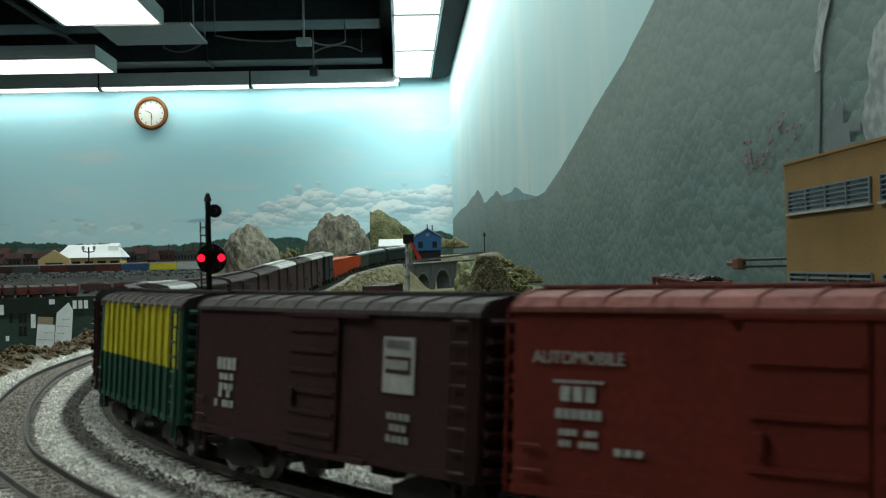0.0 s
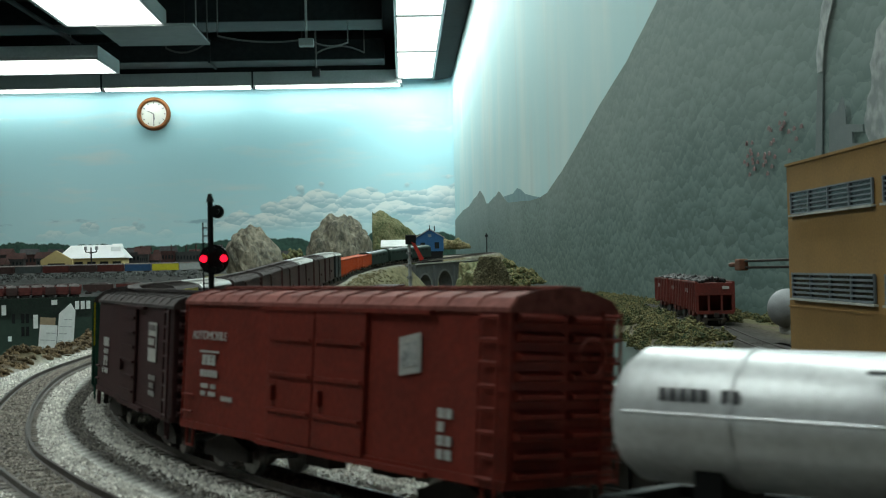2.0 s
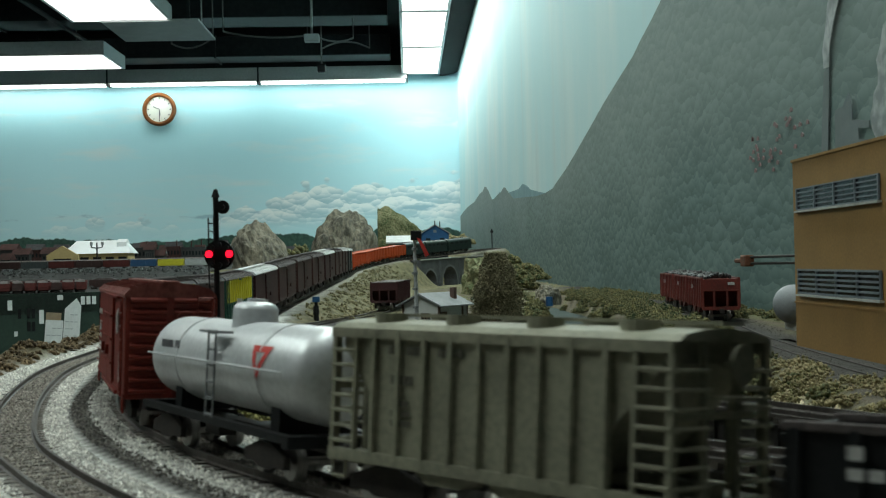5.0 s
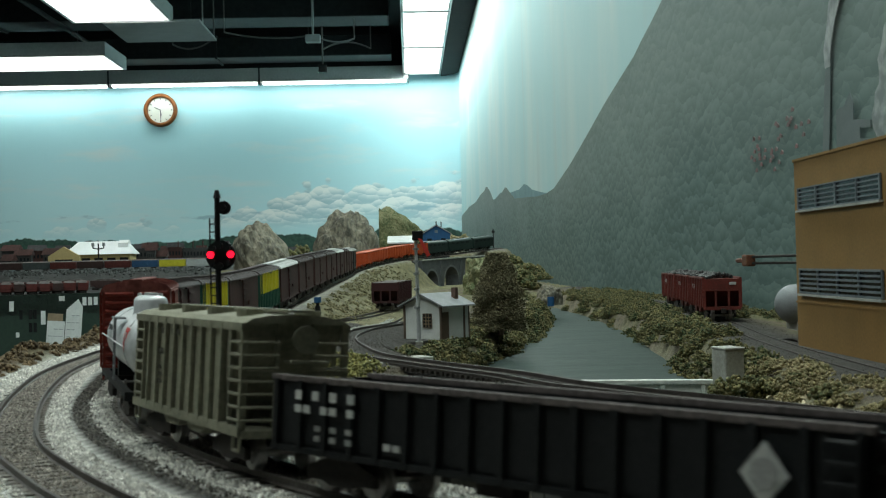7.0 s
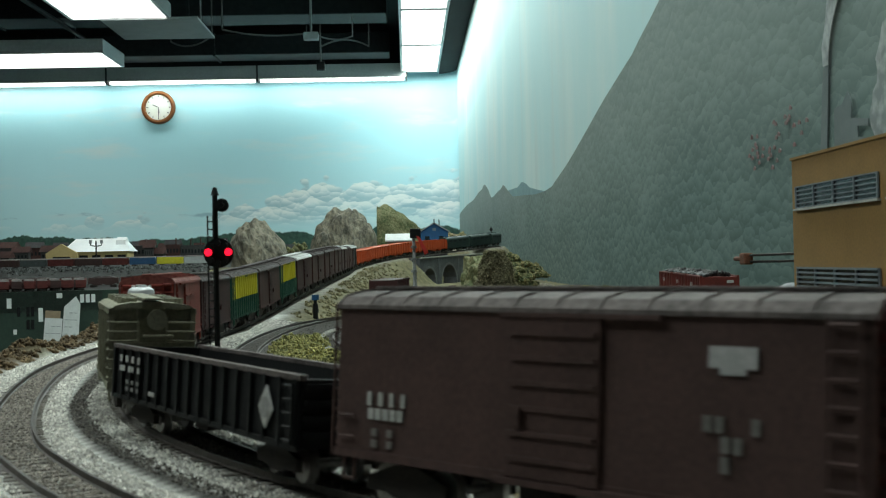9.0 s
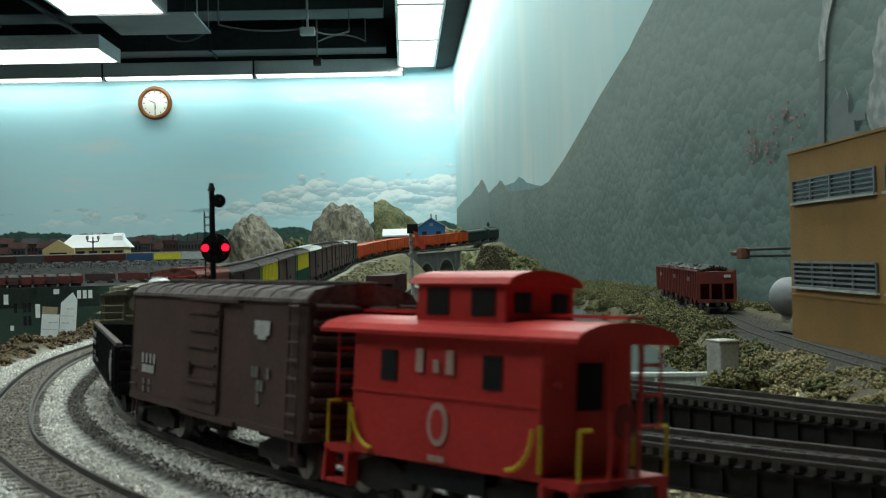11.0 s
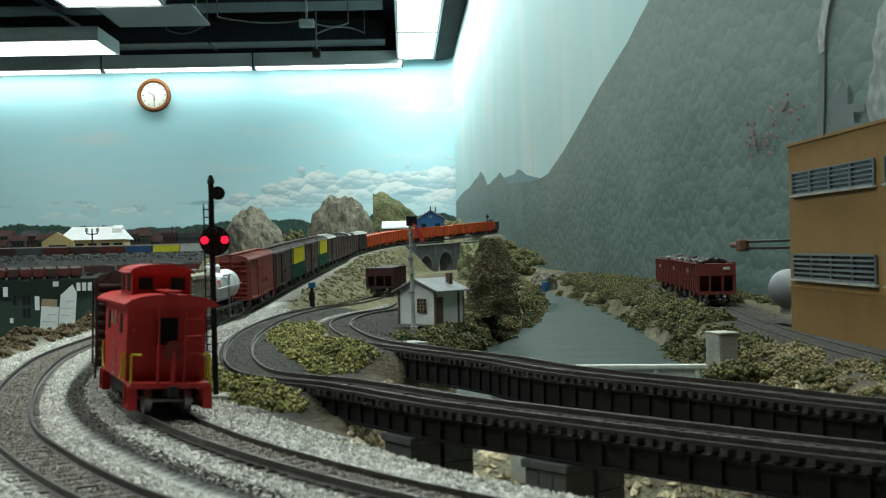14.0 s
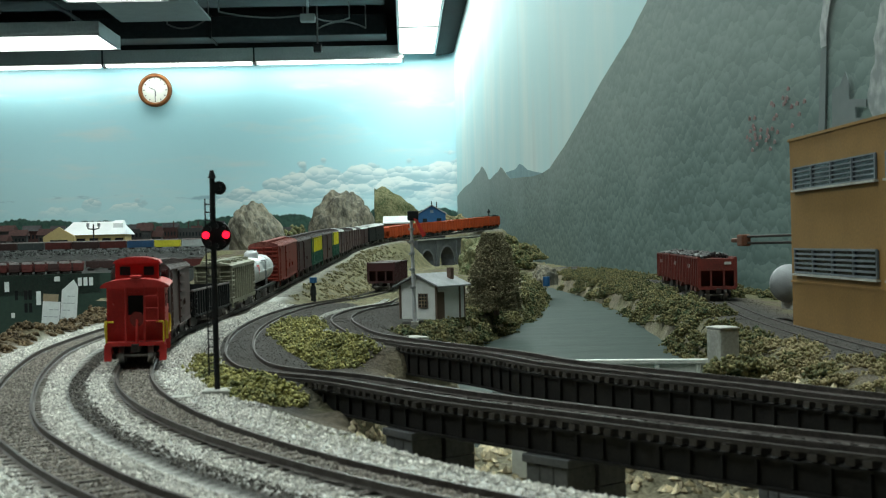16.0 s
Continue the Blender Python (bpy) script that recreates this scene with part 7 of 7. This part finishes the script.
pa, pb = FA + fd * 0.958 - fn * 0.006, FA + fd * 1.021 - fn * 0.008
sheetA = thing("posted_paper", pa.x, pa.y, -0.212, "white sheet of paper with grey writing on the fascia", "paper", fang)
part("sheet", boxes((-0.046, 0.042, 0.0, 0.004, -0.17, 0.028)), PAPER, sheetA)
part("torn_top", boxes((-0.046, 0.030, 0.001, 0.005, 0.028, 0.055)), surf("tan_card", (0.35, 0.26, 0.17), scale=30), sheetA, "tan card behind the sheet")
sheetB = thing("posted_paper", pb.x, pb.y, -0.165, "larger white sheet of paper with grey writing on the fascia", "paper", fang)
part("sheet", prism(bmesh.new(), [(-0.052, -0.18), (0.050, -0.18), (0.052, 0.032), (0.022, 0.060), (-0.046, 0.020)], 1, 0.0, 0.004), PAPER, sheetB)
sheetA.matrix_basis = sheetA.matrix_basis @ pose(0, 0, 0, 0, 5, 0) @ Matrix.Diagonal((0.70, 1, 1, 1))
sheetB.matrix_basis = sheetB.matrix_basis @ pose(0, 0, 0, 0, 4, 0) @ Matrix.Diagonal((0.58, 1, 1, 1))
for sh, top in ((sheetA, 0.0), (sheetB, 0.0)):
    for k in range(4):
        for i in range(3):
            if (k + i) % 4:
                part("writing_bar", boxes((-0.038 + 0.026 * i, -0.018 + 0.026 * i, -0.0012, -0.0002, top - 0.026 * k - 0.003, top - 0.026 * k)), PENCIL, sh)
yard = bmesh.new()
prism(yard, [(FA.x + 0.0, FA.y), (FB.x, FB.y), (-0.75, 5.4), (-0.55, 9.78), (-4.5, 9.78), (-4.5, 4.05)], 2, -0.16, -0.086)
solid("yard_deck", yard, surf("grey_cinder", (0.055, 0.055, 0.052), (0.03, 0.03, 0.029), 0.95, scale=10, fine=120, bump=0.5, depth=0.004), "grey cinder deck of the freight yard", "ground", "structure")
tier = bmesh.new()
prism(tier, [(5.3, -0.0855), (9.75, -0.0855), (9.75, 0.06), (7.4, 0.035), (6.15, -0.005), (5.75, -0.015)], 0, -4.4, -0.75)
solid("yard_terrace", tier, surf("grey_gravel", (0.055, 0.056, 0.054), (0.018, 0.018, 0.017), 0.95, scale=12, fine=120, bump=0.6, depth=0.004), "raised grey gravel terrace behind the yard", "ground", "structure")

rngr = np.random.default_rng(51)
rub = np.stack([rngr.uniform(-2.7, -0.95, 3200), rngr.normal(5.95, 0.14, 3200), np.zeros(3200)], 1)
rub[:, 2] = np.interp(rub[:, 1], (5.3, 5.75, 6.15), (-0.0855, -0.015, -0.005)) + 0.001
stones("yard_rubble", rub, 0.0085, surf("pale_grey_rubble", (0.11, 0.115, 0.112), (0.03, 0.032, 0.03), 0.95, scale=40, island=0.6), "heaps of grey rubble behind the yard", "rubble")
YARDRED = surf("faded_yard_red", (0.12, 0.028, 0.024), (0.07, 0.02, 0.018), 0.8, scale=60)
YARDBROWN = surf("faded_yard_brown", (0.06, 0.03, 0.028), (0.04, 0.024, 0.022), 0.8, scale=60)


def yard_hopper(paint, label):
    t = thing("yard_hopper", 0, 0, 0, label, "railway car", group="hoppers in the yard")
    part("body", prism(bmesh.new(), [(-0.062, 0.022), (-0.062, 0.039), (0.062, 0.039), (0.062, 0.022), (0.035, 0.009), (0.010, 0.009), (0, 0.016), (-0.010, 0.009), (-0.035, 0.009)], 1, -0.0165, 0.0165), paint, t)
    for k in range(6):
        x = -0.06 + 0.024 * k
        part("side_post", boxes((x - 0.001, x + 0.001, -0.0178, 0.0178, 0.012, 0.0385)), paint, t)
    part("load", prism(bmesh.new(), [(-0.055, 0.039), (0.055, 0.039), (0.03, 0.046), (-0.03, 0.045)], 1, -0.012, 0.012), SOOT, t)
    for x in (-0.042, 0.042):
        part("truck", boxes((x - 0.013, x + 0.013, -0.012, 0.012, 0.0, 0.0085)), TRUCK, t, bevel=0.002)
    return t


models = [yard_hopper(YARDRED, "faded red hopper car in the yard"), yard_hopper(YARDBROWN, "faded brown hopper car in the yard")]
used = set()


def place_copy(i, m):
    if i not in used:
        used.add(i)
        models[i].matrix_basis = m
        return models[i]
    return copy_thing(models[i], m)


for row, off in enumerate((0.085, 0.225)):
    for k in range(22):
        p = FA + fd * (0.12 + 0.045 * k) + fn * off
        place_copy((k * 7 + row) % 3 % 2, at_pose(p.x, p.y, -0.086 + 0.0005, fang + 84 + random.uniform(-0.5, 0.5)))
for k in range(11):
    place_copy(k % 2, at_pose(-2.25 + 0.137 * k, 4.98 + 0.012 * k, -0.0855, 5))
for k in range(8):
    place_copy(k % 2, at_pose(-1.75 + 0.137 * k, 5.22 + 0.012 * k, -0.0855, 5))


def yard_boxcar(paint, label):
    t = thing("yard_boxcar", 0, 0, 0, label, "railway car", group="boxcars on the far yard track")
    part("body", boxes((-0.068, 0.068, -0.017, 0.017, 0.010, 0.046)), paint, t, bevel=0.001)
    part("roof", prism(bmesh.new(), [(-0.018, 0.0455), (0.018, 0.0455), (0, 0.052)], 0, -0.069, 0.069), SOOT, t)
    part("door", boxes((-0.014, 0.014, -0.0185, -0.017, 0.011, 0.044)), paint, t)
    for x in (-0.045, 0.045):
        part("truck", boxes((x - 0.013, x + 0.013, -0.012, 0.012, 0.0, 0.0095)), TRUCK, t, bevel=0.002)
    return t


YARDBLUE = surf("faded_blue_paint", (0.03, 0.09, 0.19), (0.025, 0.07, 0.14), 0.7, scale=60)
YARDWHITE = surf("dull_white_paint", (0.45, 0.47, 0.46), (0.36, 0.38, 0.37), 0.7, scale=60)
YARDGREY = surf("dull_grey_green_paint", (0.07, 0.085, 0.085), (0.05, 0.06, 0.06), 0.7, scale=60)
fleet = {"blue": yard_boxcar(YARDBLUE, "faded blue boxcar on the far yard track"), "yellow": yard_boxcar(YELLOW, "yellow boxcar on the far yard track"), "white": yard_boxcar(YARDWHITE, "dull white boxcar on the far yard track"),
         "red": yard_boxcar(YARDRED, "faded red boxcar on the far yard track"), "brown": yard_boxcar(YARDBROWN, "faded brown boxcar on the far yard track"), "grey": yard_boxcar(YARDGREY, "dull grey-green boxcar on the far yard track")}
order = ["grey", "grey", "brown", "red", "grey", "red", "grey", "brown", "red", "red", "brown", "grey", "red", "brown", "red", "blue", "yellow", "white"]
done = set()
for k, key in enumerate(order[::-1]):
    m = at_pose(-1.12 - 0.145 * k, 6.35 + 0.004 * k, -0.0005)
    if key in done:
        copy_thing(fleet[key], m)
    else:
        done.add(key)
        fleet[key].matrix_basis = m

depot = thing("freight_house", -1.87, 7.1, 0.030, "cream freight house with broad white roof", "building", 4)
part("wall", boxes((-0.22, 0.22, 0, 0.30, 0, 0.075)), CREAM, depot)
bm = bmesh.new()
v = [bm.verts.new(p) for p in ((-0.245, -0.03, 0.072), (0.245, -0.03, 0.072), (0.245, 0.33, 0.072), (-0.245, 0.33, 0.072), (-0.17, 0.15, 0.165), (0.185, 0.15, 0.165))]
for f in ((0, 1, 5, 4), (1, 2, 5), (2, 3, 4, 5), (3, 0, 4), (3, 2, 1, 0)):
    bm.faces.new([v[i] for i in f])
part("roof", bm, ROOFWHITE, depot, "broad white sheet roof")
part("dormer", prism(bmesh.new(), [(0.06, 0.10), (0.2, 0.10), (0.2, 0.15), (0.13, 0.172), (0.06, 0.15)], 0, 0.13, 0.20), ROOFWHITE, depot)
for k in range(5):
    part("freight_door", boxes((-0.21 + 0.09 * k, -0.15 + 0.09 * k, -0.003, 0, 0.005, 0.048)), DARKHOLE, depot, "dark freight door")
depot.scale = (0.82, 0.82, 0.86)
depot.location.x += 0.02
gable = bmesh.new()
prism(gable, [(-0.09, 0.0), (0.09, 0.0), (0.09, 0.07), (0, 0.125), (-0.09, 0.07)], 1, -0.012, 0.02)
lean = thing("freight_annex", -2.03, 7.02, 0.015, "cream gabled annex of the freight house", "building", 4)
part("wall", gable, CREAM, lean)
part("door", boxes((-0.05, 0.05, -0.014, -0.012, 0, 0.05)), DARKHOLE, lean)
lamp = thing("yard_lamp", -1.72, 6.6, 0.005, "dark twin yard lamp post", "lamp post")
part("mast", rods(0.004, ((0, 0, 0), (0, 0, 0.14))), BLACK, lamp)
for s in (-1, 1):
    part("arm", rods(0.003, ((0, 0, 0.11), (s * 0.03, 0, 0.115)), ((s * 0.03, 0, 0.115), (s * 0.03, 0, 0.13))), BLACK, lamp)
    part("lantern", rod(bmesh.new(), (s * 0.03, 0, 0.125), (s * 0.03, 0, 0.145), 0.008, 10), SLATE, lamp)

BRICK = surf("dull_brick", (0.070, 0.030, 0.026), (0.035, 0.02, 0.018), 0.9, scale=40)
TOWNROOF = surf("dark_town_roof", (0.05, 0.05, 0.052), (0.025, 0.024, 0.025), 0.9, scale=40)
GREYB = surf("grey_town_wall", (0.055, 0.055, 0.053), (0.03, 0.032, 0.032), 0.9, scale=40)
rngb = np.random.default_rng(12)
for k in range(84):
    x, y = -4.1 + 3.2 * (k + rngb.uniform(0, 0.8)) / 84, rngb.uniform(7.6, 9.3)
    w, d, h = rngb.uniform(0.025, 0.06), rngb.uniform(0.05, 0.09), rngb.uniform(0.03, 0.115)
    b = thing("town_building", x, y, np.interp(y, (7.4, 9.75), (0.035, 0.06)) - 0.003, "small dull town building with pitched roof" if k % 3 else "small flat-topped brick town building", "building", rngb.uniform(-8, 8), group="far town")
    part("wall", boxes((-w, w, 0, d, 0, h)), BRICK if k % 2 else GREYB, b)
    if k % 3:
        part("roof", prism(bmesh.new(), [(-0.01, h - 0.002), (d + 0.01, h - 0.002), (d / 2, h + 0.04)], 0, -w - 0.01, w + 0.01), TOWNROOF if k % 2 else BRICK, b)
    else:
        part("chimney", boxes((w * 0.3, w * 0.45, d * 0.4, d * 0.6, h - 0.002, h + 0.045)), BRICK, b)
    for i in range(4):
        part("window", boxes((-w * 0.8 + w * 0.45 * i, -w * 0.8 + w * 0.45 * i + w * 0.22, -0.002, 0, h * 0.45, h * 0.72)), WINDARK, b)
trees = [(x, 9.4 + random.uniform(-0.2, 0.2), 0.07, random.uniform(0.05, 0.11)) for x in np.arange(-4.2, -0.8, 0.07)]
clumps("far_trees", trees, SHRUB, "dark green trees behind the far town", 19, blob=0.018, per=2, category="trees")
motions()
